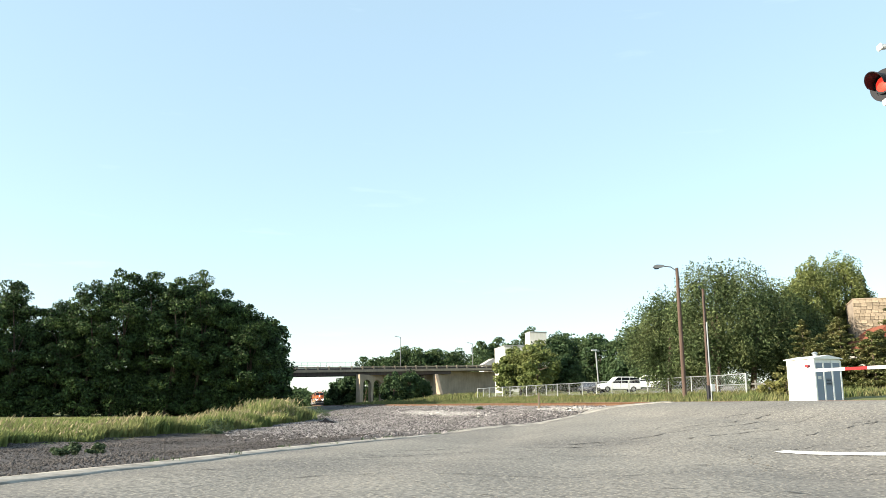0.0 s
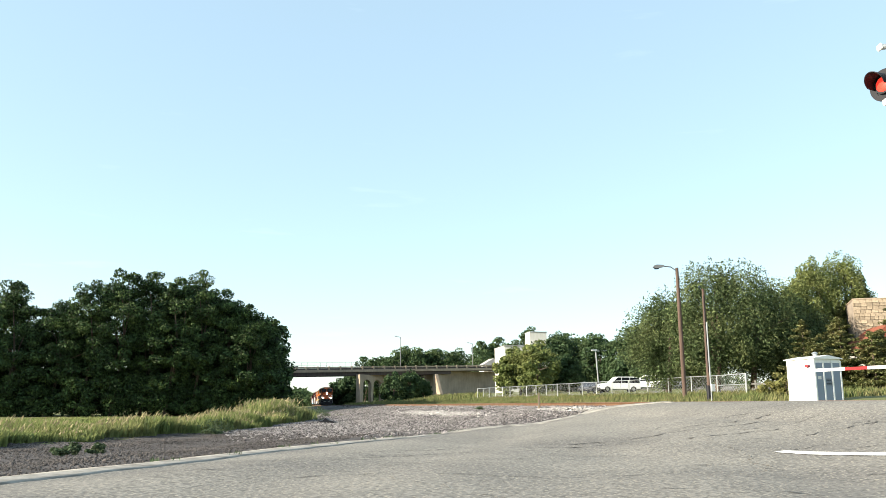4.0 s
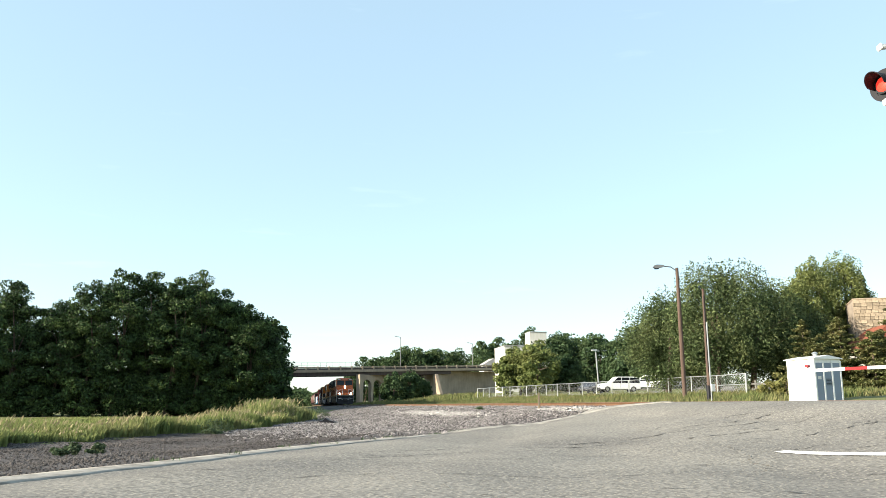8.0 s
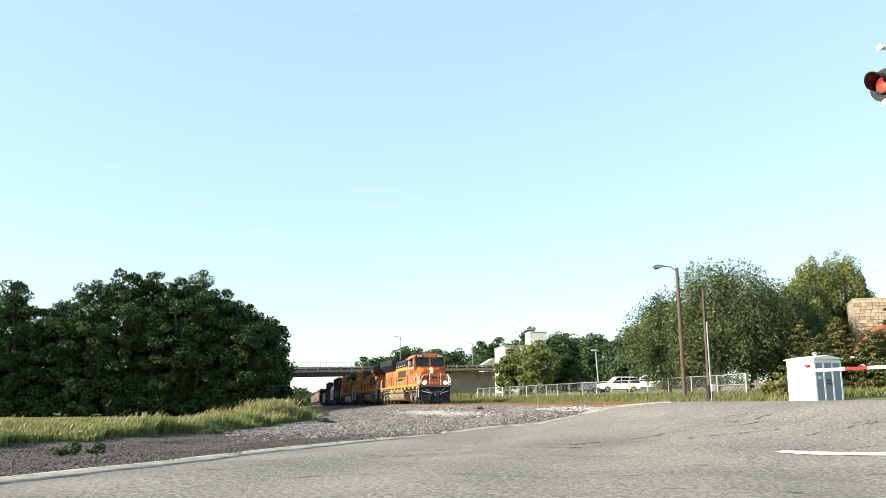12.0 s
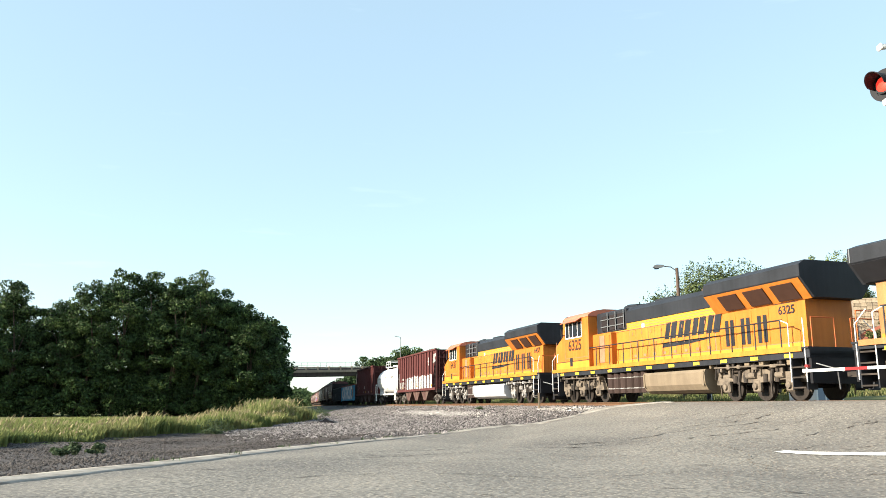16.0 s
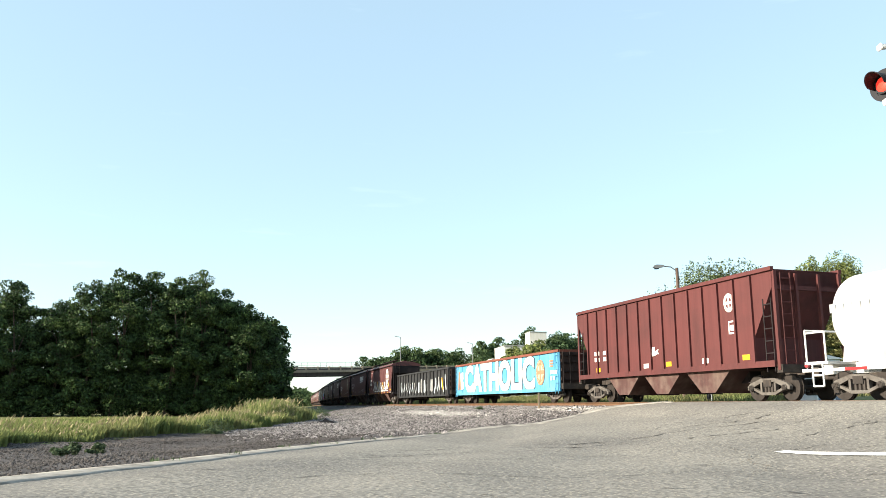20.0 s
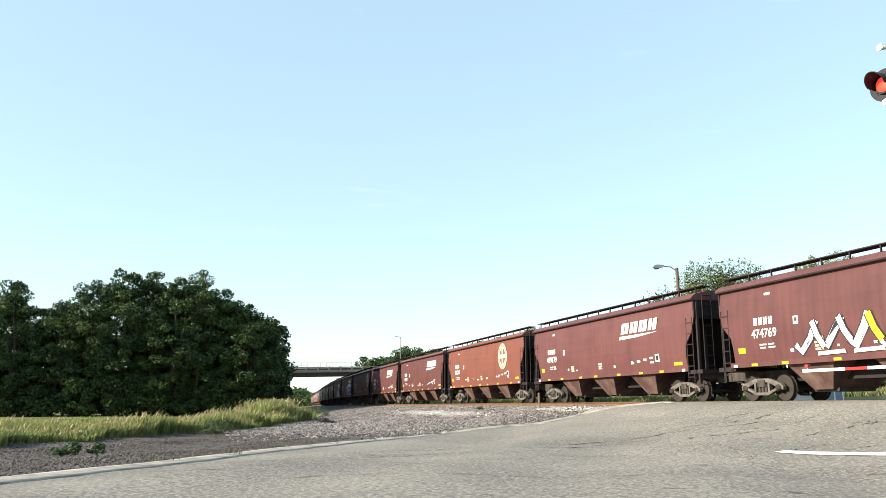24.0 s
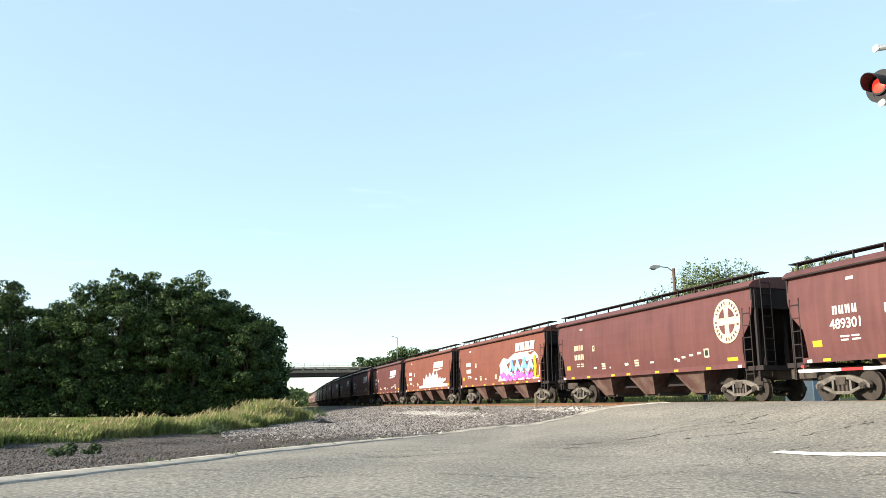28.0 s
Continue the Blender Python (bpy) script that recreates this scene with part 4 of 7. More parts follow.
def build_buildings():
    b = thing("white_building", "plain white industrial building with a square tower", "building", at=pose(13.0, 170, 2.0, 0, 0, 8))
    solid("wall", "whitewall", b, ((5.0, 5.0, 5.1), (10.0, 10.0, 10.2)))
    solid("roof", "greywall", b, ((5.0, 5.0, 10.32), (10.2, 10.2, 0.22)))
    solid("tower", "whitewall", b, ((7.7, 3.0, 6.7), (3.7, 4.2, 13.4)), label="white tower with a dark side")
    solid("tower_roof", "greywall", b, ((7.7, 3.0, 13.46), (3.9, 4.4, 0.14)))
    solid("annex", "greywall", b, ((11.4, 4.2, 5.3), (3.6, 4.0, 10.6)), label="dark grey annex beside the tower")
    window(b, 2.5, 0.0, 6.5, 1.6, 1.6)
    h = thing("house", "small white house with a grey roof behind the bridge end", "house", at=pose(14.5, 243, 8.6, 0, 0, 12))
    solid("wall", "whitewall", h, ((0, 0, 1.6), (6, 5, 3.2)))
    bm = bmesh.new()
    prism(bm, [(-3.3, 3.2), (3.3, 3.2), (0, 5.2)], "y", -2.8, 2.8)
    part("roof", bm, "greywall", h)
    window(h, -1.2, -2.5, 1.8, 1.2, 1.1)
    # stone building: laid blocks on a backing wall
    sb = thing("stone_building", "tall building of tan stone blocks behind the pines", "building", at=pose(36.2, 70, 0.5, 0, 0, -20))
    solid("wall", "mortar", sb, ((7, 5, 4.25), (14, 10, 8.5)))
    solid("coping", "tanbrick", sb, ((7, 5, 8.56), (14.12, 10.12, 0.12)), chamfer=0.03)
    bm = bmesh.new()
    box(bm, (0, 0, 0), (1, 1, 1))
    me = bpy.data.meshes.new("stone_block")
    bm.to_mesh(me)
    bm.free()
    me.materials.append(M["tanbrick"])
    rng = random.Random(8)
    for row in range(19):
        x = -0.05 - (0.35 if row % 2 else 0.0)
        while x < 6.8:
            w = rng.uniform(0.3, 0.62)
            ob = new("stone_block", me)
            ob.parent = sb
            x0 = max(x, -0.05)
            ob.matrix_basis = Matrix.Translation((x0 + (x + w - x0) / 2, -0.03 - rng.uniform(0, 0.03), 2.95 + row * 0.3)) @ Matrix.Diagonal((x + w - x0 - 0.03, 0.12, 0.27, 1))
            x += w
    rh = thing("red_roofed_house", "low house with a red shingled roof behind the pines", "house", at=pose(33.2, 65, 1.0, 0, 0, -10))
    solid("wall", "whitewall", rh, ((3, 3, 1.5), (6, 5, 3.0)))
    bm = bmesh.new()
    prism(bm, [(0.1, 2.9), (5.9, 2.9), (5.9, 3.05), (3, 5.4), (0.1, 3.05)], "y", 0.2, 5.8)
    part("roof", bm, "redroof", rh)


# ---- street furniture ----
def build_poles():
    x, y = 16.7, 56.0
    z = foot(x, y)
    lp = thing("lamp_pole", "leaning brown wooden pole with a grey cobra-head street lamp", "street lamp", at=pose(x, y, z - 0.2, 0, -0.3, 0))
    rods("pole", "polewood", lp, 0.15, ((0, 0, 0), (0.0, 0, 4.6)), seg=12)
    bm = bmesh.new()
    tube(bm, (0, 0, 4.6), (0, 0, 9.5), 0.15, 0.11, 12)
    part("pole_top", bm, "polewood", lp)
    rods("arm", "lamphead", lp, 0.04, ((0, 0, 9.25), (-0.45, -0.1, 9.55)), ((-0.45, -0.1, 9.55), (-1.0, -0.2, 9.6)))
    bm = bmesh.new()
    prism(bm, [(-1.75, 9.50), (-1.5, 9.42), (-1.05, 9.52), (-0.95, 9.6), (-1.05, 9.68), (-1.5, 9.70), (-1.7, 9.62)], "y", -0.32, -0.06)
    head = part("lamp_head", bm, "lamphead", lp)
    solid("lens", "window", head, ((-1.5, -0.19, 9.42), (0.32, 0.2, 0.08)), chamfer=0.02)
    x, y = 14.8, 45.0
    up = thing("utility_pole", "thin weathered utility pole with a cable conduit and meter box", "utility pole", at=pose(x, y, foot(x, y) - 0.2))
    bm = bmesh.new()
    tube(bm, (0, 0, 0), (0, 0, 6.7), 0.12, 0.075, 12)
    part("pole", bm, "polewood", up)
    rods("conduit", "galv", up, 0.035, ((0.06, -0.13, 0.1), (0.05, -0.11, 4.8)))
    rods("cable", "black", up, 0.02, ((-0.03, -0.12, 2.0), (-0.02, -0.09, 6.3)))
    solid("meter_box", "galv", up, ((0.16, -0.16, 1.15), (0.22, 0.16, 0.4)), chamfer=0.02)
    solid("base_sleeve", "black", up, ((0, 0, 0.75), (0.27, 0.27, 1.1)), chamfer=0.05)
    x, y = 21.6, 112.0
    p3 = thing("lot_lamp", "pale slim lamp pole at the parking lot", "street lamp", at=pose(x, y, foot(x, y)))
    rods("pole", "galv", p3, 0.09, ((0, 0, 0), (-0.3, 0, 5.6)))
    solid("lamp_head", "galv", p3, ((-0.5, -0.1, 5.65), (0.8, 0.3, 0.2)), chamfer=0.04)
    for x, y, h in ((4.9, 41.5, 0.95), (19.6, 44.0, 0.75)):
        mp = thing("marker_post", "short weathered yellowish marker post", "post", "marker posts", pose(x, y, foot(x, y) - 0.1))
        bm = bmesh.new()
        box(bm, (0, 0, h / 2), (0.09, 0.07, h), chamfer=0.012)
        part("post", bm, "tanktan", mp)
    d = thing("debris", "dark sagging scrap lying on the gravel", "debris", at=pose(-7.6, 52.5, foot(-7.6, 52.5)))
    bm = bmesh.new()
    prism(bm, [(-1.2, -0.05), (0.9, -0.05), (0.7, 0.08), (0.3, 0.16), (0.1, 0.30), (-0.1, 0.14), (-0.5, 0.06)], "y", -0.4, 0.4)
    part("scrap", bm, "black", d)


def build_fence():
    """Chain-link fence beyond the track: every post, the top rail in spans and the woven wire."""
    fe = thing("chain_link_fence", "grey galvanised chain-link fence along the far verge", "fence")
    h = 1.55
    spots = []
    for s in np.arange(14.0, 88.0, 3.6):
        x, y = track(s, -17.0 - 0.02 * s)
        spots.append((float(x), float(y), foot(float(x), float(y))))
    for i, (x, y, z) in enumerate(spots):
        rods("post", "galv", fe, 0.045 if i else 0.07, ((x, y, z - 0.1), (x, y, z + h + 0.03)), seg=7)
        if i:
            a, b = spots[i - 1], spots[i]
            rods("top_rail", "galv", fe, 0.028, ((a[0], a[1], a[2] + h), (b[0], b[1], b[2] + h)), seg=6)
            rods("bottom_wire", "galv", fe, 0.010, ((a[0], a[1], a[2] + 0.12), (b[0], b[1], b[2] + 0.12)), seg=4)
    v, f = [], []
    for i in range(1, min(len(spots), 20)):
        a, b = Vector(spots[i - 1]), Vector(spots[i])
        n = 16
        for k in range(-6, n):
            for sg in (0, 1):
                t0, t1 = k / n, (k + 6) / n
                z0, z1 = 0.1, h
                c0, c1 = max(t0, 0), min(t1, 1)
                za, zb = z0 + (z1 - z0) * (c0 - t0) / (t1 - t0), z0 + (z1 - z0) * (c1 - t0) / (t1 - t0)
                if sg:
                    za, zb = h + 0.1 - za, h + 0.1 - zb
                p, q = a.lerp(b, c0) + Vector((0, 0, za)), a.lerp(b, c1) + Vector((0, 0, zb))
                w = Vector((0, 0, 0.006))
                o = len(v)
                v += [p - w, q - w, q + w, p + w]
                f.append((o, o + 1, o + 2, o + 3))
    quads("wire_mesh", v, f, "galv", fe, "woven wire mesh")
    x, y, z = spots[0]
    rods("end_brace", "galv", fe, 0.028, ((x, y, z + 0.8), (spots[1][0], spots[1][1], spots[1][2] + 0.8)), seg=6)
    # guard rail by the lot entrance
    gr = thing("rail_barrier", "low pale wooden rail barrier by the lot", "barrier", at=pose(23.2, 60, foot(23.2, 60), 0, 0, -8))
    for z in (0.35, 0.75):
        solid("rail_board", "gutter", gr, ((1.4, 0, z), (3.4, 0.06, 0.12)))
    for x in (0, 1.4, 2.8):
        solid("post", "gutter", gr, ((x, 0.07, 0.5), (0.1, 0.08, 1.0)))


def build_hut():
    hut = thing("signal_hut", "white metal railway signal hut with grey panels on one side", "hut", at=pose(18.45, 40.05, -0.12, 0, 0, 17))
    # local: +x along the front, +y along the lit side
    w, d, h = 1.62, 1.95, 2.2
    solid("body", "hutwhite", hut, ((w / 2, d / 2, h / 2 + 0.05), (w, d, h)), chamfer=0.015)
    bm = bmesh.new()
    prism(bm, [(-0.08, h + 0.05), (w + 0.08, h + 0.05), (w + 0.08, h + 0.09), (w / 2, h + 0.24), (-0.08, h + 0.09)], "y", -0.1, d + 0.1)
    roof = part("roof", bm, "hutwhite", hut)
    bm = bmesh.new()
    tube(bm, (w * 0.45, d * 0.35, h + 0.2), (w * 0.45, d * 0.35, h + 0.36), 0.11, 0.11, 12)
    tube(bm, (w * 0.45, d * 0.35, h + 0.36), (w * 0.45, d * 0.35, h + 0.44), 0.17, 0.06, 12)
    part("vent", bm, "galv", roof)
    solid("skirt", "underframe", hut, ((w / 2, d / 2, 0.0), (w + 0.02, d + 0.02, 0.12)))
    for k in range(3):
        x = 0.29 + k * 0.52
        pan = solid("panel", "hutgrey", hut, ((x, -0.012, 1.08), (0.42, 0.02, 1.95)), chamfer=0.008)
        if k == 1:
            for q in range(5):
                solid("louvre", "locoblack", pan, ((x, -0.028, 1.25 - q * 0.07), (0.30, 0.012, 0.03)))
        if k == 0:
            solid("notice", "white", pan, ((x - 0.02, -0.026, 1.32), (0.2, 0.006, 0.16)))
    for k in range(4):
        solid("trim_strip", "hutwhite", hut, ((0.03 + k * 0.52, -0.02, 1.1), (0.08, 0.03, 2.1)))
    for q, (wd, z) in enumerate(((0.42, 1.36), (0.30, 1.26), (0.38, 1.16))):
        solid("notice_bar", "hutgrey", hut, ((-0.008, 1.0, z), (0.012, wd, 0.055)))
    solid("lock", "galv", hut, ((-0.02, 1.35, 0.95), (0.04, 0.08, 0.12)))


def flasher(name, parent, m, size=1.0):
    """A crossing light: black disc, hooded lamp body and a glowing red lens; it faces -y."""
    bm = bmesh.new()
    tube(bm, (0, 0.03, 0), (0, 0.05, 0), 0.30 * size, 0.30 * size, 28)
    tube(bm, (0, -0.02, 0), (0, 0.22, 0), 0.17 * size, 0.12 * size, 20)
    bm.transform(m)
    disc = part(name, bm, "black", parent)
    bm = bmesh.new()
    arc = np.linspace(radians(-20), radians(200), 22)
    inner = [[bm.verts.new((r * math.cos(t), y - (0.10 * math.sin(t) if y < 0 else 0), r * math.sin(t))) for t in arc] for r, y in ((0.175, 0.02), (0.165, -0.24), (0.178, -0.24), (0.188, 0.02))]
    for a, b in zip(inner, inner[1:] + inner[:1]):
        for i in range(len(arc) - 1):
            bm.faces.new((a[i], a[i + 1], b[i + 1], b[i]))
    bmesh.ops.recalc_face_normals(bm, faces=bm.faces[:])
    bm.transform(m)
    part("hood", bm, "black", disc)
    bm = bmesh.new()
    bmesh.ops.create_uvsphere(bm, u_segments=20, v_segments=10, radius=0.15 * size, matrix=Matrix.Translation((0, -0.005, 0)) @ Matrix.Diagonal((1, 0.25, 1, 1)))
    bm.transform(m)
    part("lens", bm, "redlens", disc, "glowing red lens", smooth=True)
    return disc


def build_signal():
    # cantilever mast beyond the picture's edge with a truss arm over the lane
    sg = thing("crossing_signal", "grey cantilever crossing signal with lit red flashers", "signal")
    bx, by = 13.2, 11.2
    z0 = foot(bx, by)
    tipx, tipy = 7.88, 13.4
    rods("mast", "galv", sg, 0.14, ((bx, by, z0 - 0.1), (bx, by, 6.9)), seg=14)
    for z in (6.16, 5.12):
        rods("chord", "galv", sg, 0.055, ((tipx, tipy, z), (bx, by, z)), seg=10)
    ax = Vector((bx - tipx, by - tipy, 0))
    for z in (6.16, 5.12):
        solid("end_cap", "gatewhite", sg, ((tipx - 0.01, tipy, z), (0.06, 0.14, 0.12)), chamfer=0.02)
    for k in range(7):
        a, b = Vector((tipx, tipy, 0)) + ax * (k / 7 + 0.03), Vector((tipx, tipy, 0)) + ax * ((k + 1) / 7)
        lo, hi = (5.12, 6.16) if k % 2 else (6.16, 5.12)
        rods("strut", "galv", sg, 0.025, ((a.x, a.y, lo), (b.x, b.y, hi)))
    solid("foundation", "gutter", sg, ((bx, by, z0 + 0.05), (0.8, 0.8, 0.3)), chamfer=0.03)
    turn = Matrix.Rotation(radians(-66), 4, "Z")
    flasher("flasher", sg, Matrix.Translation((7.86, 13.4, 5.45)) @ turn)
    flasher("flasher", sg, Matrix.Translation((8.72, 13.06, 5.45)) @ turn)
    rods("flasher_bracket", "galv", sg, 0.03, ((7.86, 13.5, 5.44), (8.6, 13.2, 5.44)), ((8.2, 13.35, 5.1), (8.2, 13.35, 6.18)))
    # the lowered gate
    ga = thing("crossing_gate", "lowered crossing gate arm striped red and white", "gate")
    tip, root = Vector((6.94, 15.55, 0.48)), Vector((12.6, 10.4, 0.66))
    d = (root - tip)
    n = 20
    for k in range(n):
        red = k >= 2 and k % 2 == 0
        a, b = tip + d * (k / n), tip + d * ((k + 1) / n)
        bm = bmesh.new()
        m = Matrix.Translation((a + b) / 2) @ Matrix.Rotation(math.atan2(d.y, d.x), 4, "Z") @ Matrix.Rotation(-math.atan2(d.z, d.xy.length), 4, "Y")
        box(bm, (0, 0, 0), ((b - a).length, 0.035, 0.055))
        bm.transform(m)
        part("stripe", bm, "gatered" if red else "gatewhite", ga, "red stripe" if red else "white stripe")
    for t, r in ((0.012, 0.032), (0.5, 0.04), (0.95, 0.04)):
        q = tip + d * t
        bm = bmesh.new()
        tube(bm, q + Vector((-0.04, -0.04, 0.09)), q + Vector((0.04, 0.04, 0.09)), r, r, 14)
        part("gate_lamp", bm, "gatered", ga, "small red lamp")
        rods("lamp_bracket", "galv", ga, 0.012, (q, q + Vector((0, 0, 0.1))))
    z1 = foot(root.x, root.y)
    rods("gate_mast", "galv", ga, 0.07, ((root.x + 0.2, root.y - 0.15, z1), (root.x + 0.2, root.y - 0.15, 2.6)), seg=12)
    solid("mechanism", "galv", ga, ((root.x + 0.2, root.y - 0.15, 0.6), (0.4, 0.4, 0.6)), chamfer=0.03)


# ---- vehicles in the lot ----
def wheel_parts(car, x, y, r=0.34):
    bm = bmesh.new()
    tube(bm, (x, y - 0.11, r), (x, y + 0.11, r), r, r, 18)
    w = part("wheel", bm, "tyre", car)
    bm = bmesh.new()
    s = -1 if y < 0 else 1
    tube(bm, (x, y, r), (x, y + s * 0.118, r), r * 0.62, r * 0.55, 14)
    part("rim", bm, "rim", w)


def car(label, at, paint, ln, h, profile, glass_pts, category="car"):
    c = thing("parked_car", label, category, "cars in the lot", at)
    w = 0.92
    bm = bmesh.new()
    prism(bm, profile, "y", -w, w)
    bmesh.ops.bevel(bm, geom=bm.edges[:], offset=0.06, segments=2, affect="EDGES", profile=0.6)
    part("body", bm, paint, c)
    for pts in glass_pts:
        for y in (-w - 0.012, w - 0.004):
            bm = bmesh.new()
            prism(bm, pts, "y", y, y + 0.016)
            part("side_window", bm, "carglass", c)
    x0, x1 = min(p[0] for p in profile), max(p[0] for p in profile)
    for x in (x0 + 0.9, x1 - 0.95):
        for y in (-0.84, 0.84):
            wheel_parts(c, x, y)
    for y in (-0.65, 0.65):
        solid("headlight", "window", c, ((x0 - 0.0, y, 0.78), (0.05, 0.34, 0.16)))
        solid("tail_light", "gatered", c, ((x1 + 0.0, y, 0.95), (0.05, 0.16, 0.34)))
    solid("bumper", "locoblack", c, ((x0 - 0.02, 0, 0.45), (0.12, 1.76, 0.2)), ((x1 + 0.02, 0, 0.45), (0.12, 1.76, 0.2)), chamfer=0.02)
    solid("door_seam", "locoblack", c, ((0.0, -w - 0.002, 0.8), (0.02, 0.006, 0.7)), ((0.95, -w - 0.002, 0.8), (0.02, 0.006, 0.7)))
    return c


def build_cars():
    suv = [(-2.5, 0.35), (2.5, 0.35), (2.55, 1.0), (2.45, 1.75), (2.2, 1.85), (-0.4, 1.85), (-1.2, 1.15), (-2.4, 1.0), (-2.55, 0.7)]
    suvg = [[(-1.05, 1.08), (-0.32, 1.76), (0.1, 1.76), (0.1, 1.08)], [(0.18, 1.08), (0.18, 1.76), (1.12, 1.76), (1.12, 1.08)], [(1.2, 1.08), (1.2, 1.76), (2.3, 1.74), (2.4, 1.08)]]
    x, y = 21.7, 100.0
    car("white full-size passenger van parked side-on in the lot", pose(x, y, foot(x, y), 0, 0, 4), "carwhite", 5.1, 1.85, suv, suvg, "van")
    sed = [(-2.2, 0.3), (2.2, 0.3), (2.25, 0.95), (1.6, 1.02), (0.9, 1.45), (-0.4, 1.45), (-1.1, 0.98), (-2.15, 0.85)]
    sedg = [[(-0.95, 0.98), (-0.35, 1.38), (0.2, 1.38), (0.2, 0.98)], [(0.28, 0.98), (0.28, 1.38), (0.85, 1.38), (1.4, 1.0)]]
    x, y = 27.2, 107.0
    car("white pickup-sized car parked behind the van", pose(x, y, foot(x, y), 0, 0, -30), "carwhite", 4.4, 1.45, suv, suvg, "car")
    x, y = 29.8, 104.0
    car("silver sedan parked in the lot", pose(x, y, foot(x, y), 0, 0, 10), "cargrey", 4.4, 1.45, sed, sedg, "car")
    x, y = 18.6, 101.5
    car("dark sedan parked beside the van", pose(x, y, foot(x, y), 0, 0, 60), "cardark", 4.4, 1.45, sed, sedg, "car")
    lot = []
    for s in np.arange(30, 96, 3.0):
        for p in (-22, -44):
            x, y = track(s, p)
            lot.append((float(x), float(y), foot(float(x), float(y), 0.05)))
    f = [(2 * i, 2 * i + 1, 2 * i + 3, 2 * i + 2) for i in range(len(lot) // 2 - 1)]
    structure(quads("parking_lot", lot, f, "asphalt"), "grey asphalt parking lot behind the fence", "parking lot")


ROLLING = []


# ---- the train: local x runs forward, -y is the side towards the road, z = 0 is the rail head ----
def wheelset(parent, x, r, tread="steel"):
    """Two flanged wheels on an axle; its origin lies on the axle so that it can roll."""
    bm = bmesh.new()
    for s in (-1, 1):
        tube(bm, (0, s * 0.69, 0), (0, s * 0.815, 0), r, r, 22)
        tube(bm, (0, s * 0.66, 0), (0, s * 0.69, 0), r + 0.03, r + 0.03, 22)
        tube(bm, (0, s * 0.80, 0), (0, s * 1.15, 0), 0.10, 0.10, 10)
        for k in range(3):
            a = k * 2.094
            box(bm, (0.06 * math.cos(a), s * 1.155, 0.06 * math.sin(a)), (0.035, 0.02, 0.035))
    tube(bm, (0, -0.7, 0), (0, 0.7, 0), 0.085, 0.085, 10)
    ob = part("wheelset", bm, tread, parent)
    ob.matrix_basis = Matrix.Translation((x, 0, r))
    ROLLING.append((ob, x, r))
    return ob


def freight_truck(car_ob, x, material="underframe"):
    """Two-axle truck: cast side frames with openings, bolster, springs and wheelsets."""
    tr = part_of("truck", bolster_mesh(x), material, car_ob)
    for s in (-1, 1):
        bm = bmesh.new()
        y0, y1 = (0.93, 1.07) if s > 0 else (-1.07, -0.93)
        prism(bm, [(x - 1.12, 0.50), (x - 0.98, 0.62), (x - 0.35, 0.80), (x + 0.35, 0.80), (x + 0.98, 0.62), (x + 1.12, 0.50), (x + 1.10, 0.38), (x + 0.92, 0.44), (x + 0.33, 0.66), (x - 0.33, 0.66), (x - 0.92, 0.44), (x - 1.10, 0.38)], "y", y0, y1)
        prism(bm, [(x - 0.92, 0.44), (x - 0.33, 0.20), (x + 0.33, 0.20), (x + 0.92, 0.44), (x + 0.80, 0.48), (x + 0.30, 0.30), (x - 0.30, 0.30), (x - 0.80, 0.48)], "y", y0, y1)
        for q in (-0.36, 0.36):
            box(bm, (x + q, (y0 + y1) / 2, 0.5), (0.09, 0.14, 0.36))
        for q in (-0.88, 0.88):
            tube(bm, (x + q, s * 1.02, 0.46), (x + q, s * 1.13, 0.46), 0.13, 0.11, 10)
        part("side_frame", bm, "framegrey", tr)
        for q in (-0.17, 0.0, 0.17):
            rods("spring", "steel", tr, 0.07, ((x + q, s * 1.0, 0.3), (x + q, s * 1.0, 0.6)), seg=8)
    for q in (-0.88, 0.88):
        wheelset(tr, x + q, 0.46)
    return tr


def bolster_mesh(x):
    bm = bmesh.new()
    box(bm, (x, 0, 0.62), (0.4, 2.2, 0.24))
    box(bm, (x, 0, 0.85), (0.6, 0.6, 0.3))
    me = bpy.data.meshes.new("truck")
    bm.to_mesh(me)
    bm.free()
    return me


def coupler(car_ob, x, sgn):
    bm = bmesh.new()
    box(bm, (x - sgn * 0.25, 0, 0.85), (0.7, 0.16, 0.18))
    box(bm, (x, 0, 0.85), (0.3, 0.30, 0.28), chamfer=0.03)
    part("coupler", bm, "underframe", car_ob)


def ladder(car_ob, x, y, z0, z1, material, along="x", w=0.42, n=None):
    n = n or max(3, int((z1 - z0) / 0.38))
    pairs = []
    d = (w / 2, 0, 0) if along == "x" else (0, w / 2, 0)
    for s in (-1, 1):
        pairs.append(((x + s * d[0], y + s * d[1], z0), (x + s * d[0], y + s * d[1], z1)))
    for k in range(n):
        z = z0 + (k + 0.5) * (z1 - z0) / n
        pairs.append(((x - d[0], y - d[1], z), (x + d[0], y + d[1], z)))
    rods("ladder", material, car_ob, 0.022, *pairs, seg=5)


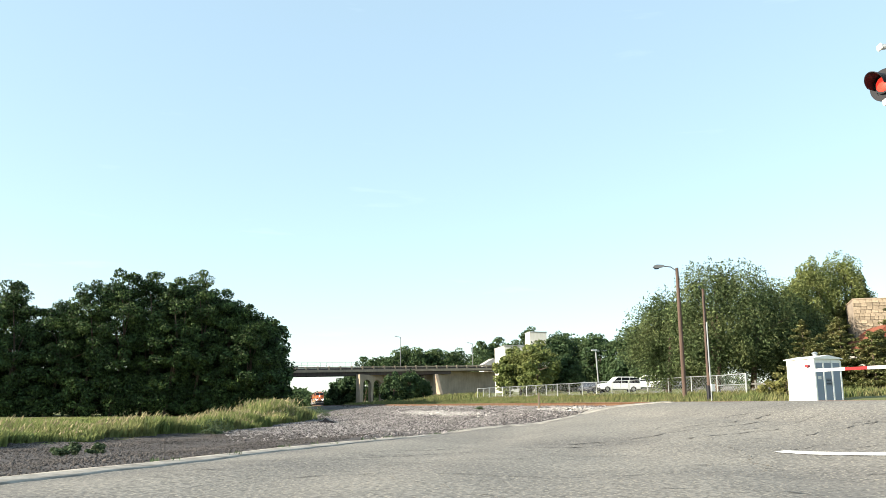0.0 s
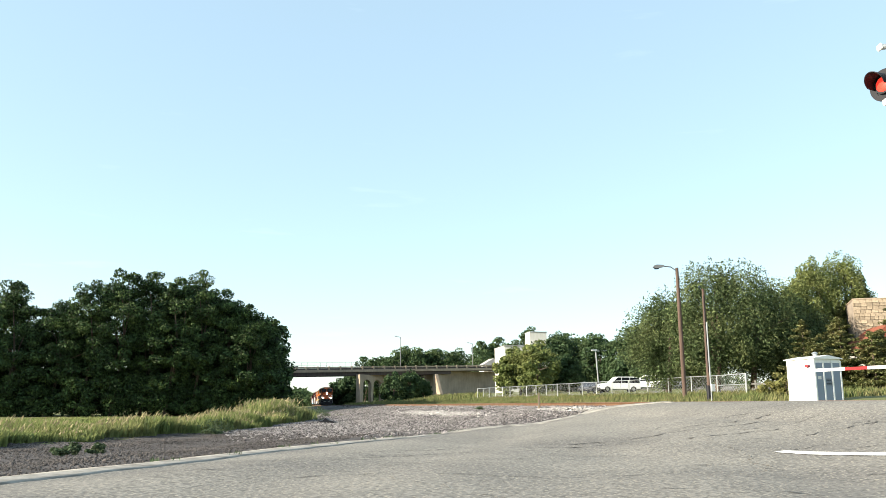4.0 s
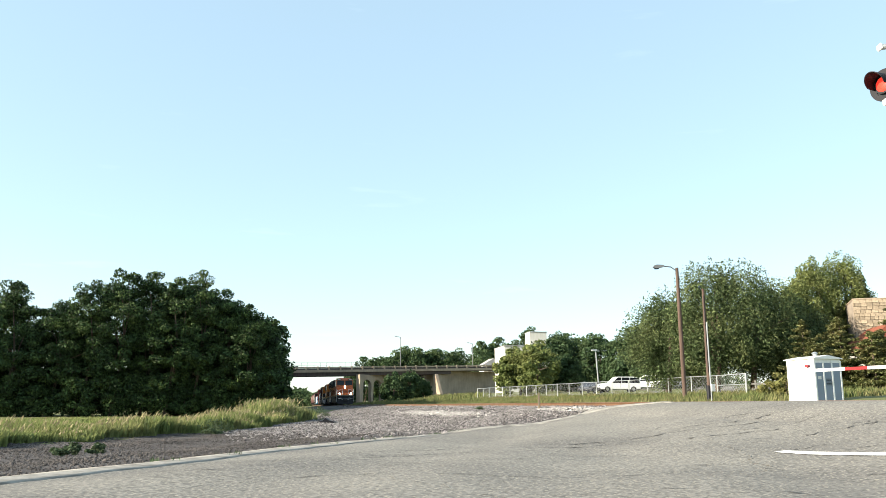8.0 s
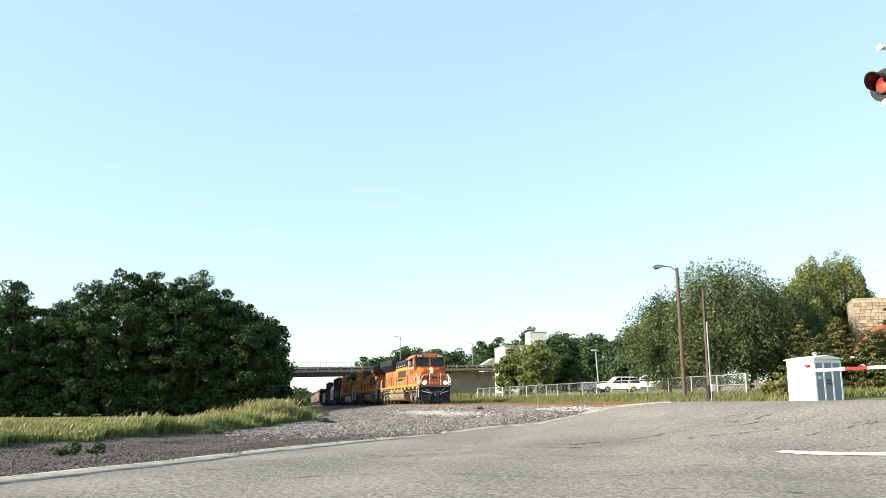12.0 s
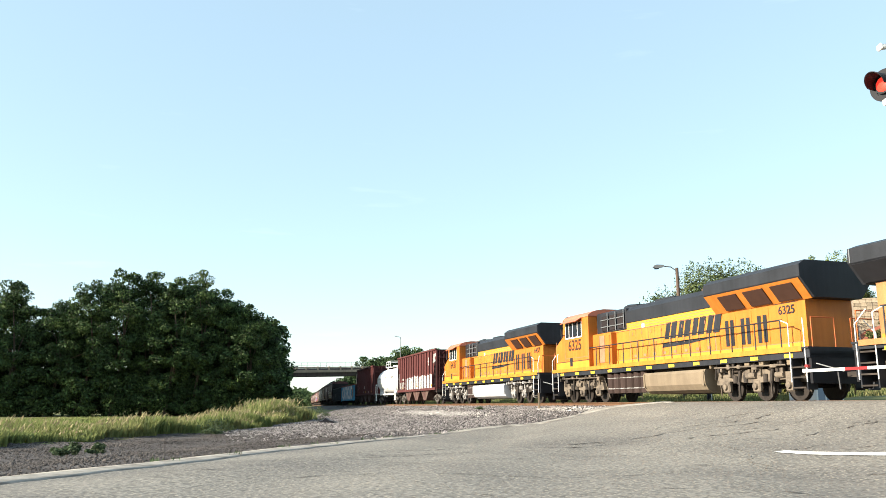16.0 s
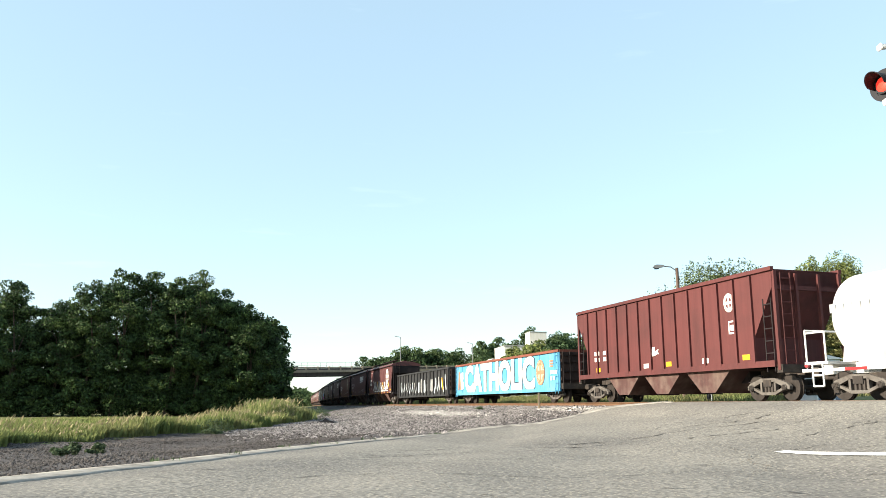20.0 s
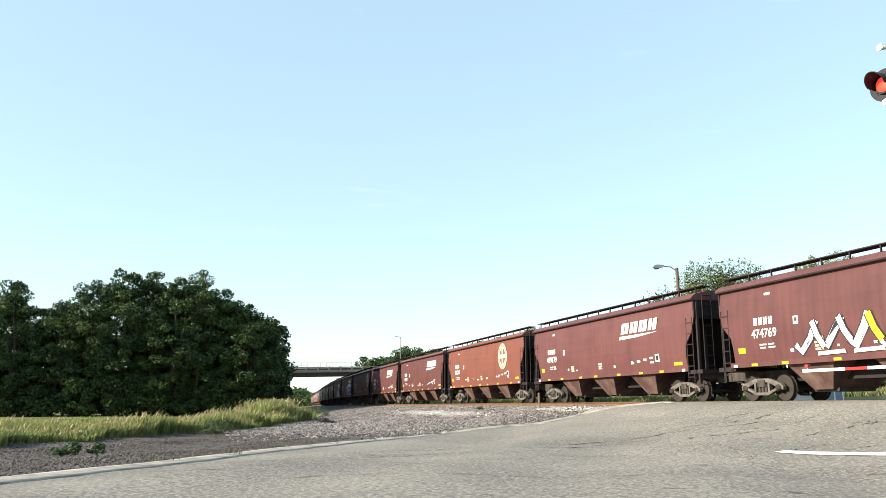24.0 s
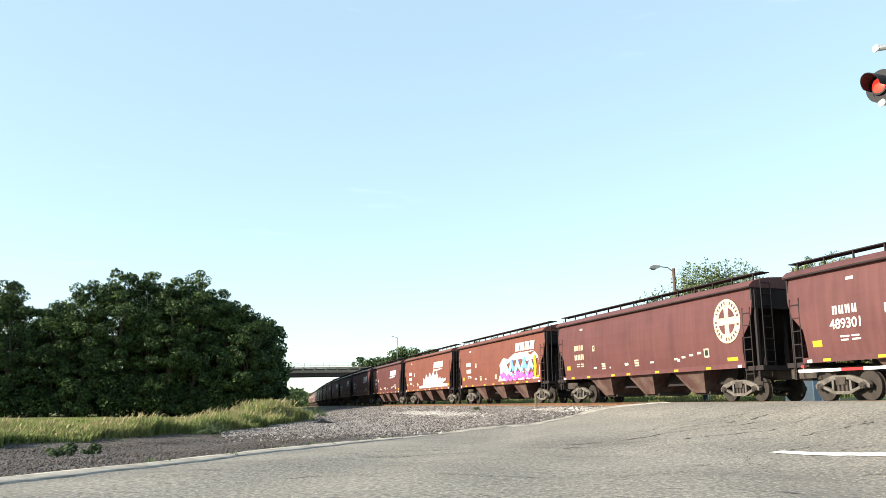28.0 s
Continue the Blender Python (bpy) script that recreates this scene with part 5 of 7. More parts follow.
def round_emblem(car_ob, x, z, y, rx, rz, material, field):
    """Round herald as plain shapes: a pale disc with a dark ring band and a plain cross."""
    disc = plate("emblem", material, car_ob, [(x + rx * math.cos(t), z + rz * math.sin(t)) for t in np.linspace(0, 2 * math.pi, 37)[:-1]], y, 0.006, "pale round painted emblem with a cross")
    for q in range(4):
        a0 = q * math.pi / 2 + radians(16)
        a1 = a0 + radians(58)
        pts = [(x + 0.22 * rx * math.cos((a0 + a1) / 2), z + 0.22 * rz * math.sin((a0 + a1) / 2))]
        pts += [(x + 0.62 * rx * math.cos(t), z + 0.62 * rz * math.sin(t)) for t in np.linspace(a0, a1, 7)]
        plate("emblem_quarter", field, disc, pts, y - 0.007, 0.004)
    for k in range(26):
        t = k * 2 * math.pi / 26
        if k % 6 == 0:
            continue
        pts = [(x + r * rx * math.cos(t + d), z + r * rz * math.sin(t + d)) for r, d in ((0.74, -0.05), (0.90, -0.05), (0.90, 0.05), (0.74, 0.05))]
        plate("emblem_mark", field, disc, pts, y - 0.007, 0.004)


def slant_logo(car_ob, x, z, y, ln, h, material):
    """Railway logo as plain slanted bars in pairs of slanted strokes over a tapering underline."""
    w = ln / 4.5
    for k in range(4):
        a = x - ln / 2 + k * w * 1.1

        def bar(u0, u1, v0, v1, u2=None):
            sl = 0.32 * h
            plate("logo_bar", material, car_ob, [(a + u0 * w + sl * v0, z + v0 * h), (a + u1 * w + sl * v0, z + v0 * h), (a + (u2 or u1) * w + sl * v1, z + v1 * h), (a + u0 * w + sl * v1, z + v1 * h)], y, 0.005)
        bar(0.0, 0.36, 0.0, 1.0)
        bar(0.47, 0.90, 0.0, 1.0)
    plate("logo_line", material, car_ob, [(x - ln / 2 - 0.2, z - h * 0.50), (x - ln / 2 + ln * 0.45, z - h * 0.44), (x + ln / 2 - 0.1, z - h * 0.20), (x - ln / 2 - 0.08, z - h * 0.20)], y, 0.005)


def marks(car_ob, x, z, y, rows, material, name="stencil"):
    """Lettering too small to read, as plain bars: rows of (dx, dz, length, height)."""
    for dx, dz, ln, h in rows:
        plate(name, material, car_ob, [(x + dx, z + dz), (x + dx + ln, z + dz), (x + dx + ln, z + dz + h), (x + dx, z + dz + h)], y, 0.004)


def scrawl(car_ob, x0, x1, z0, z1, y, fill, edge, seed, n=None, name="graffiti"):
    """Sprayed shapes that cannot be read: jagged upright blocks with a darker rim."""
    rng = random.Random(seed)
    n = n or int((x1 - x0) / 0.75)
    w = (x1 - x0) / n
    for k in range(n):
        a = x0 + k * w
        top = z1 - rng.uniform(0, 0.32) * (z1 - z0)
        bot = z0 + rng.uniform(0, 0.12) * (z1 - z0)
        sl = rng.uniform(-0.25, 0.3) * w
        m = (top + bot) / 2
        kind = rng.randrange(4)
        if kind == 0:
            pts = [(a, bot), (a + w * 0.35, bot), (a + w * 0.5, m), (a + w * 0.65, bot), (a + w, bot), (a + w * 0.75 + sl, top), (a + w * 0.25 + sl, top)]
        elif kind == 1:
            pts = [(a, bot), (a + w * 1.0, bot + 0.1), (a + w * 0.9, m - 0.1), (a + w * 0.55, m), (a + w * 1.0 + sl, m + 0.15), (a + w * 0.95 + sl, top), (a + sl, top - 0.1)]
        elif kind == 2:
            pts = [(a, bot), (a + w * 0.4, bot), (a + w * 0.4, m), (a + w * 0.6, m), (a + w * 0.65, bot), (a + w, bot + 0.08), (a + w + sl, top), (a + w * 0.62 + sl, top), (a + w * 0.55, m + 0.2), (a + w * 0.4 + sl, top - 0.05), (a + sl, top)]
        else:
            pts = [(a + w * 0.1, bot), (a + w * 0.9, bot), (a + w, m), (a + w * 0.8 + sl, top), (a + w * 0.2 + sl, top), (a, m)]
        cx, cz = sum(p[0] for p in pts) / len(pts), sum(p[1] for p in pts) / len(pts)
        big = [(cx + (px - cx) * 1.13, cz + (pz - cz) * 1.08) for px, pz in pts]
        rim = plate(name, edge, car_ob, big, y, 0.003)
        plate("graffiti_fill", fill if isinstance(fill, str) else fill[k % len(fill)], rim, pts, lifted(y, 0.004), 0.003)


def stroke(car_ob, pts, w, y, fill, edge):
    """One sprayed stroke: a broad winding band with a dark rim; pts are (x, z)."""
    def band(half):
        lft, rgt = [], []
        for i, (a, b) in enumerate(pts):
            (a0, b0), (a1, b1) = pts[max(i - 1, 0)], pts[min(i + 1, len(pts) - 1)]
            d = Vector((a1 - a0, b1 - b0)).normalized()
            lft.append((a - d.y * half, b + d.x * half))
            rgt.append((a + d.y * half, b - d.x * half))
        return lft + rgt[::-1]
    rim = plate("graffiti", edge, car_ob, band(w / 2 + 0.05), y, 0.003)
    plate("graffiti_fill", fill, rim, band(w / 2), lifted(y, 0.004), 0.003)


def zigzag(car_ob, x0, x1, z0, z1, n, w, y, fills, edge, seed):
    """A tag of joined up-and-down strokes, one after another."""
    rng = random.Random(seed)
    d = (x1 - x0) / n
    for k in range(n):
        a = x0 + k * d
        lo, hi = z0 + rng.uniform(0, 0.2), z1 - rng.uniform(0, 0.35)
        stroke(car_ob, [(a - 0.05, lo + 0.25), (a + d * 0.15, lo), (a + d * 0.55, (lo + hi) / 2 + rng.uniform(-0.1, 0.1)), (a + d * rng.uniform(0.6, 0.9), hi)], w * rng.uniform(0.8, 1.2), lifted(y, 0.009 * (k % 2)), fills[0], edge)
        stroke(car_ob, [(a + d * 0.7, hi), (a + d * 0.85, (lo + hi) / 2), (a + d * 1.05, lo + 0.1)], w * rng.uniform(0.7, 1.0), lifted(y, 0.018 + 0.009 * (k % 2)), fills[k % len(fills)], edge)


def lifted(y, d):
    return (lambda z: y(z) - d) if callable(y) else y - d


def skin(lift=0.0):
    """The bulging near side of a covered hopper, lifted by a few millimetres."""
    return lambda z: -1.54 + 0.10 * ((z - 1.38) / 1.4 - 1) ** 2 - lift


def covered_hopper(label, paint="hopred", at=None):
    c = thing("covered_hopper", label, "hopper car", "cars of the train")
    W = 1.56
    for s in (-1, 1):
        bm = bmesh.new()
        # a side sheet that bulges a little
        n = 7
        rings = []
        for k in range(n):
            t = k / (n - 1)
            yy = s * (W - 0.02 - 0.10 * (2 * t - 1) ** 2)
            z = 1.38 + t * (4.18 - 1.38)
            xe = np.interp(z, [1.38, 2.25, 2.75, 3.35, 4.18], [7.45, 7.45, 7.95, 8.15, 8.15])
            rings.append([bm.verts.new((x, yy, z)) for x in np.linspace(-xe, xe, 9)] + [bm.verts.new((xe, yy - s * 0.05, z)), bm.verts.new((-xe, yy - s * 0.05, z))])
        for a, b in zip(rings, rings[1:]):
            for i in range(8):
                bm.faces.new((a[i], a[i + 1], b[i + 1], b[i]))
            bm.faces.new((a[8], a[9], b[9], b[8]))
            bm.faces.new((a[0], b[0], b[10], a[10]))
        bmesh.ops.recalc_face_normals(bm, faces=bm.faces[:])
        part("side_sheet", bm, paint, c)
    # near-black hold: the shade on its sloping ends is in the colour
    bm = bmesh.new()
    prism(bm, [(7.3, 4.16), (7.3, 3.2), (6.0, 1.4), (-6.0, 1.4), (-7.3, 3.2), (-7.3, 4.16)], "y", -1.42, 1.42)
    part("hold", bm, "hopdark", c, "inner hopper body with sloping ends, coloured dark for shade")
    bm = bmesh.new()
    prism(bm, [(-1.60, 4.10), (-1.60, 4.20), (-1.40, 4.36), (-0.8, 4.50), (0, 4.55), (0.8, 4.50), (1.40, 4.36), (1.60, 4.20), (1.60, 4.10)], "x", -8.2, 8.2)
    part("roof", bm, paint, c)
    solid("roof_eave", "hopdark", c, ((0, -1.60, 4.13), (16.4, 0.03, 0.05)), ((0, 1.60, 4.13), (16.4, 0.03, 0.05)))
    solid("hatch_cover", paint, c, ((0, 0, 4.60), (14.6, 0.56, 0.10)), chamfer=0.03)
    for y in (-0.98, 0.98):
        solid("running_board", "hopdark", c, ((0, y, 4.67), (16.6, 0.46, 0.035)))
        for k in range(14):
            x = -7.9 + k * 15.8 / 13
            solid("board_bracket", "hopdark", c, ((x, y * 1.18, 4.56), (0.05, 0.05, 0.26)))
    solid("side_sill", paint, c, ((0, -1.5, 1.30), (15.2, 0.09, 0.18)), ((0, 1.5, 1.30), (15.2, 0.09, 0.18)))
    # added dark box that stands for the shade in the gaps between the bays
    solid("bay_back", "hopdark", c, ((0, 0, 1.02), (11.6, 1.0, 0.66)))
    for x in (-3.75, 0.0, 3.75):
        bm = bmesh.new()
        pts = [(x - 1.12, 1.30), (x + 1.12, 1.30), (x + 0.42, 0.36), (x - 0.42, 0.36)]
        v = [[bm.verts.new((px, yy * (1.0 if pz > 1 else 0.62), pz)) for px, pz in pts] for yy in (-1.42, 1.42)]
        bm.faces.new(v[0])
        bm.faces.new(v[1][::-1])
        for i in range(4):
            bm.faces.new((v[0][i], v[1][i], v[1][(i + 1) % 4], v[0][(i + 1) % 4]))
        bmesh.ops.recalc_face_normals(bm, faces=bm.faces[:])
        bay = part("bay", bm, "bayred", c, "rust-stained discharge bay")
        solid("outlet_gate", "underframe", bay, ((x, 0, 0.36), (1.1, 1.5, 0.12)))
    for s in (-1, 1):
        # end parts share the near-black tone that holds the shade of the car end
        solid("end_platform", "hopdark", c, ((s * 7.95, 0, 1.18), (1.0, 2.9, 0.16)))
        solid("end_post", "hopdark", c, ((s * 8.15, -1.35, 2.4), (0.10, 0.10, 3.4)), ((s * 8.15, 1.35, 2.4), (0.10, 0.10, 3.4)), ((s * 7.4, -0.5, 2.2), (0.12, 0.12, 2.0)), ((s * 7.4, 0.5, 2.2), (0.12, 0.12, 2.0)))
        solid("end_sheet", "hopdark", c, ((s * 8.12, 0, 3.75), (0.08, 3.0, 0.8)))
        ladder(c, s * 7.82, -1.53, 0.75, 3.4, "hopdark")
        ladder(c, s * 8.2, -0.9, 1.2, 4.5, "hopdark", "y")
        solid("centre_sill", "underframe", c, ((s * 7.4, 0, 0.95), (3.6, 0.5, 0.34)))
        coupler(c, s * 8.95, s)
        freight_truck(c, s * 6.55)
        marks(c, s * 7.3 - 0.1, 1.28, -1.56, [(0, -0.06, 0.22, 0.10)], "white", "reflector")
    rng = random.Random(len(bpy.data.objects))
    for k in range(7):
        x = -6.6 + k * 2.0 + rng.uniform(-0.4, 0.4)
        marks(c, x, 1.235, -1.547, [(0, 0, 0.32, 0.09)], "sprayyellow", "reflector")
    for k in range(6):
        x = -4.2 + k * 1.8 + rng.uniform(-0.5, 0.5)
        marks(c, x, 1.62 + rng.uniform(0, 0.12), skin(0.002), [(0, 0, rng.choice([0.10, 0.16, 0.3]), rng.choice([0.07, 0.11]))], "white", "stencil")
    for x in (-3.3, -0.2):
        marks(c, x, 1.62, skin(0.002), [(0, q * 0.11, 0.36, 0.07) for q in range(3)], "cream", "stencil")
    return c


def reporting(c, text, x=-5.65, material="white"):
    """Owner's mark as bars, the number where it can be read, and small stencils."""
    for k in range(4):
        a = x - 0.5 + k * 0.26
        marks(c, a, 2.68, skin(0.003), [(0, 0, 0.07, 0.27), (0.11, 0, 0.07, 0.27)], material, "reporting_mark")
    if text:
        words("car_number", text, 0.44, material, c, Matrix.Translation((x, -1.543, 2.36)) @ SIDE, bold=0.006)
    else:
        marks(c, x - 0.5, 2.2, skin(0.003), [(q * 0.18, 0, 0.11, 0.27) for q in range(6)], material, "reporting_mark")
    marks(c, x - 0.3, 1.84, skin(0.003), [(0, 0.11, 0.36, 0.05), (0, 0, 0.3, 0.05), (0.45, 0.11, 0.3, 0.05), (0.45, 0, 0.34, 0.05)], material, "stencil")
    marks(c, -7.15, 1.72, skin(0.003), [(0, 0, 0.40, 0.2)], "sprayyellow", "yellow_panel")
    marks(c, x + 0.1, 3.72, skin(0.003), [(0, 0, 0.3, 0.09)], material, "stencil")
    marks(c, 6.5, 1.5, skin(0.003), [(0, 0, 0.62, 0.13)], "sprayyellow", "yellow_panel")
    marks(c, x + 1.5, 2.55, skin(0.003), [(0, 0, 0.05, 0.28), (0.18, 0, 0.05, 0.28), (0, 0.23, 0.23, 0.05), (0.07, 0.0, 0.09, 0.1)], material, "stencil")
    for q in range(4):
        marks(c, 3.0 + q * 0.55, 1.72 + 0.05 * q, skin(0.003), [(0, 0, 0.26, 0.09)], material, "stencil")
    plate("stencil_frame", material, c, [(5.1, 1.72), (5.42, 1.72), (5.42, 2.06), (5.1, 2.06)], skin(0.003), 0.003)
    plate("stencil_field", "hopdark", c, [(5.16, 1.78), (5.36, 1.78), (5.36, 2.0), (5.16, 2.0)], skin(0.007), 0.003)


def ribbed_hopper(label, ln, seed):
    c = thing("ribbed_hopper", label, "hopper car", "cars of the train")
    e = ln / 2 - 0.75
    W = 1.5
    bm = bmesh.new()
    prism(bm, [(e, 4.62), (e, 4.05), (e - 1.15, 2.25), (e - 1.15, 1.30), (-e + 1.15, 1.30), (-e + 1.15, 2.25), (-e, 4.05), (-e, 4.62)], "y", -W + 0.02, W - 0.02)
    part("body", bm, "oldred", c)
    n = 14
    for s in (-1, 1):
        for k in range(n):
            x = -e + 1.15 + k * (2 * e - 2.3) / (n - 1)
            solid("rib", "oldred", c, ((x, s * (W + 0.02), 2.92), (0.09, 0.10, 3.2)))
        solid("top_chord", "oldred", c, ((0, s * W, 4.64), (2 * e + 0.1, 0.14, 0.14)))
        solid("side_sill", "oldred", c, ((0, s * W, 1.28), (2 * e - 0.2, 0.12, 0.22)))
    for s in (-1, 1):
        solid("corner_post", "oldred", c, ((s * (e + 0.02), -1.42, 2.8), (0.14, 0.12, 3.5)), ((s * (e + 0.02), 1.42, 2.8), (0.14, 0.12, 3.5)), ((s * (e + 0.02), -0.5, 2.8), (0.12, 0.10, 3.4)), ((s * (e + 0.02), 0.5, 2.8), (0.12, 0.10, 3.4)))
        solid("end_sheet", "oldred", c, ((s * (e - 0.05), 0, 4.25), (0.1, 2.9, 0.7)))
        # slope sheet coloured near-black for the shade it lies in
        bm = bmesh.new()
        prism(bm, [(s * (e - 0.1), 4.0), (s * (e - 1.2), 2.3), (s * (e - 1.5), 2.3), (s * (e - 0.4), 4.0)], "y", -1.4, 1.4)
        part("slope_sheet", bm, "hopdark", c)
        ladder(c, s * (e - 0.35), -W, 1.0, 3.6, "hopdark")
        ladder(c, s * (e + 0.08), -1.0, 1.1, 4.5, "oldred", "y")
        solid("end_sill", "underframe", c, ((s * e, 0, 1.1), (0.3, 2.9, 0.28)))
        solid("centre_sill", "underframe", c, ((s * (e - 1.0), 0, 0.98), (3.0, 0.5, 0.34)))
        coupler(c, s * (ln / 2 - 0.1), s)
        freight_truck(c, s * (e - 1.15))
    # another added dark filler, painted shade between and behind these bays
    solid("bay_back", "hopdark", c, ((0, 0, 0.98), (9.4, 0.9, 0.6)))
    for x in (-3.3, 0, 3.3):
        bm = bmesh.new()
        prism(bm, [(x - 1.5, 1.22), (x + 1.5, 1.22), (x + 0.45, 0.33), (x - 0.45, 0.33)], "y", -1.35, 1.35)
        part("bay", bm, "bayred", c, "rust-stained discharge bay")
    y = -W - 0.075
    round_emblem(c, e - 2.5, 3.7, y + 0.09, 0.30, 0.36, "white", "oldred")
    for k, x in enumerate((-e + 1.9, -1.2, 0.6, 3.2, e - 1.9)):
        marks(c, x, 1.48, y + 0.09, [(0, 0, 0.42, 0.2)], "sprayyellow" if k % 2 == 0 else "white", "stencil")
    marks(c, -e + 1.75, 1.9, y + 0.09, [(0, 0.4, 0.22, 0.2), (0.28, 0.4, 0.22, 0.2), (0.9, 0.4, 0.3, 0.2), (0, 0.1, 0.2, 0.2), (0.28, 0.1, 0.22, 0.2), (0.9, 0.1, 0.3, 0.2)], "white", "reporting_mark")
    return c, e, y


def tank_car():
    ln = 13.4
    c = thing("tank_car", "white cylindrical tank car with a railed top platform", "tank car", "cars of the train")
    bm = bmesh.new()
    xs = [-5.45, -5.4, -5.2, -4.9, 4.9, 5.2, 5.4, 5.45]
    rs = [0.4, 0.8, 1.2, 1.46, 1.46, 1.2, 0.8, 0.4]
    n = 40
    rings = [[bm.verts.new((x, r * math.cos(t), 2.62 + r * math.sin(t))) for t in np.linspace(0, 2 * math.pi, n + 1)[:-1]] for x, r in zip(xs, rs)]
    for a, b in zip(rings, rings[1:]):
        for i in range(n):
            bm.faces.new((a[i], a[(i + 1) % n], b[(i + 1) % n], b[i]))
    bm.faces.new(rings[0])
    bm.faces.new(rings[-1][::-1])
    bmesh.ops.recalc_face_normals(bm, faces=bm.faces[:])
    part("tank", bm, "tankcar", c, smooth=True)
    bm = bmesh.new()
    tube(bm, (0, 0, 3.95), (0, 0, 4.35), 0.55, 0.5, 20)
    part("dome", bm, "tankcar", c)
    solid("platform", "tankcar", c, ((0, 0, 4.12), (2.6, 2.2, 0.06)))
    pr = []
    for x in (-1.3, 0, 1.3):
        for y in (-1.1, 1.1):
            pr.append(((x, y, 4.1), (x, y, 4.75)))
    for y in (-1.1, 1.1):
        pr += [((-1.3, y, 4.75), (1.3, y, 4.75)), ((-1.3, y, 4.45), (1.3, y, 4.45))]
    for x in (-1.3, 1.3):
        pr.append(((x, -1.1, 4.75), (x, 1.1, 4.75)))
    rods("platform_rail", "whiterail", c, 0.025, *pr, seg=6)
    rods("tank_ladder", "whiterail", c, 0.025, ((-0.22, -1.52, 1.0), (-0.22, -1.1, 4.1)), ((0.22, -1.52, 1.0), (0.22, -1.1, 4.1)), *[((-0.22, -1.5, z), (0.22, -1.5, z)) for z in np.arange(1.2, 3.9, 0.35)])
    for s in (-1, 1):
        bm = bmesh.new()
        prism(bm, [(s * 3.5, 1.2), (s * 5.0, 1.2), (s * 4.9, 1.75), (s * 3.7, 1.45)], "y", -1.1, 1.1)
        part("saddle", bm, "tankcar", c)
        solid("stub_sill", "tankcar", c, ((s * 5.5, 0, 1.05), (2.4, 0.6, 0.36)))
        solid("end_platform", "tankcar", c, ((s * 5.8, 0, 1.2), (1.0, 2.9, 0.09)))
        rods("end_rail", "whiterail", c, 0.03, ((s * 6.25, -1.4, 1.2), (s * 6.25, -1.4, 2.3)), ((s * 6.25, -1.4, 2.3), (s * 6.25, 1.4, 2.3)), ((s * 6.25, 1.4, 1.2), (s * 6.25, 1.4, 2.3)), ((s * 5.4, -1.4, 1.2), (s * 5.4, -1.4, 2.2)), ((s * 5.4, -1.4, 2.2), (s * 6.25, -1.4, 2.2)))
        rods("step_iron", "whiterail", c, 0.03, ((s * 5.55, -1.42, 1.2), (s * 5.55, -1.42, 0.45)), ((s * 6.0, -1.42, 1.2), (s * 6.0, -1.42, 0.45)), ((s * 5.55, -1.42, 0.45), (s * 6.0, -1.42, 0.45)), ((s * 5.55, -1.42, 0.8), (s * 6.0, -1.42, 0.8)))
        coupler(c, s * (ln / 2 - 0.1), s)
        freight_truck(c, s * 4.5)
    solid("side_sill", "tankcar", c, ((0, -1.2, 1.1), (8.4, 0.12, 0.16)), ((0, 1.2, 1.1), (8.4, 0.12, 0.16)))
    solid("bottom_outlet", "underframe", c, ((0, 0, 0.85), (0.7, 0.7, 0.5)), chamfer=0.05)
    marks(c, -0.3, 2.6, -1.455, [(0, 0, 0.45, 0.45)], "sprayyellow", "placard")
    marks(c, 3.2, 2.75, -1.45, [(k * 0.34, 0, 0.24, 0.28) for k in range(5)], "silver", "reporting_mark")
    marks(c, -5.0, 2.75, -1.45, [(k * 0.34, 0, 0.24, 0.28) for k in range(5)], "silver", "reporting_mark")
    return c


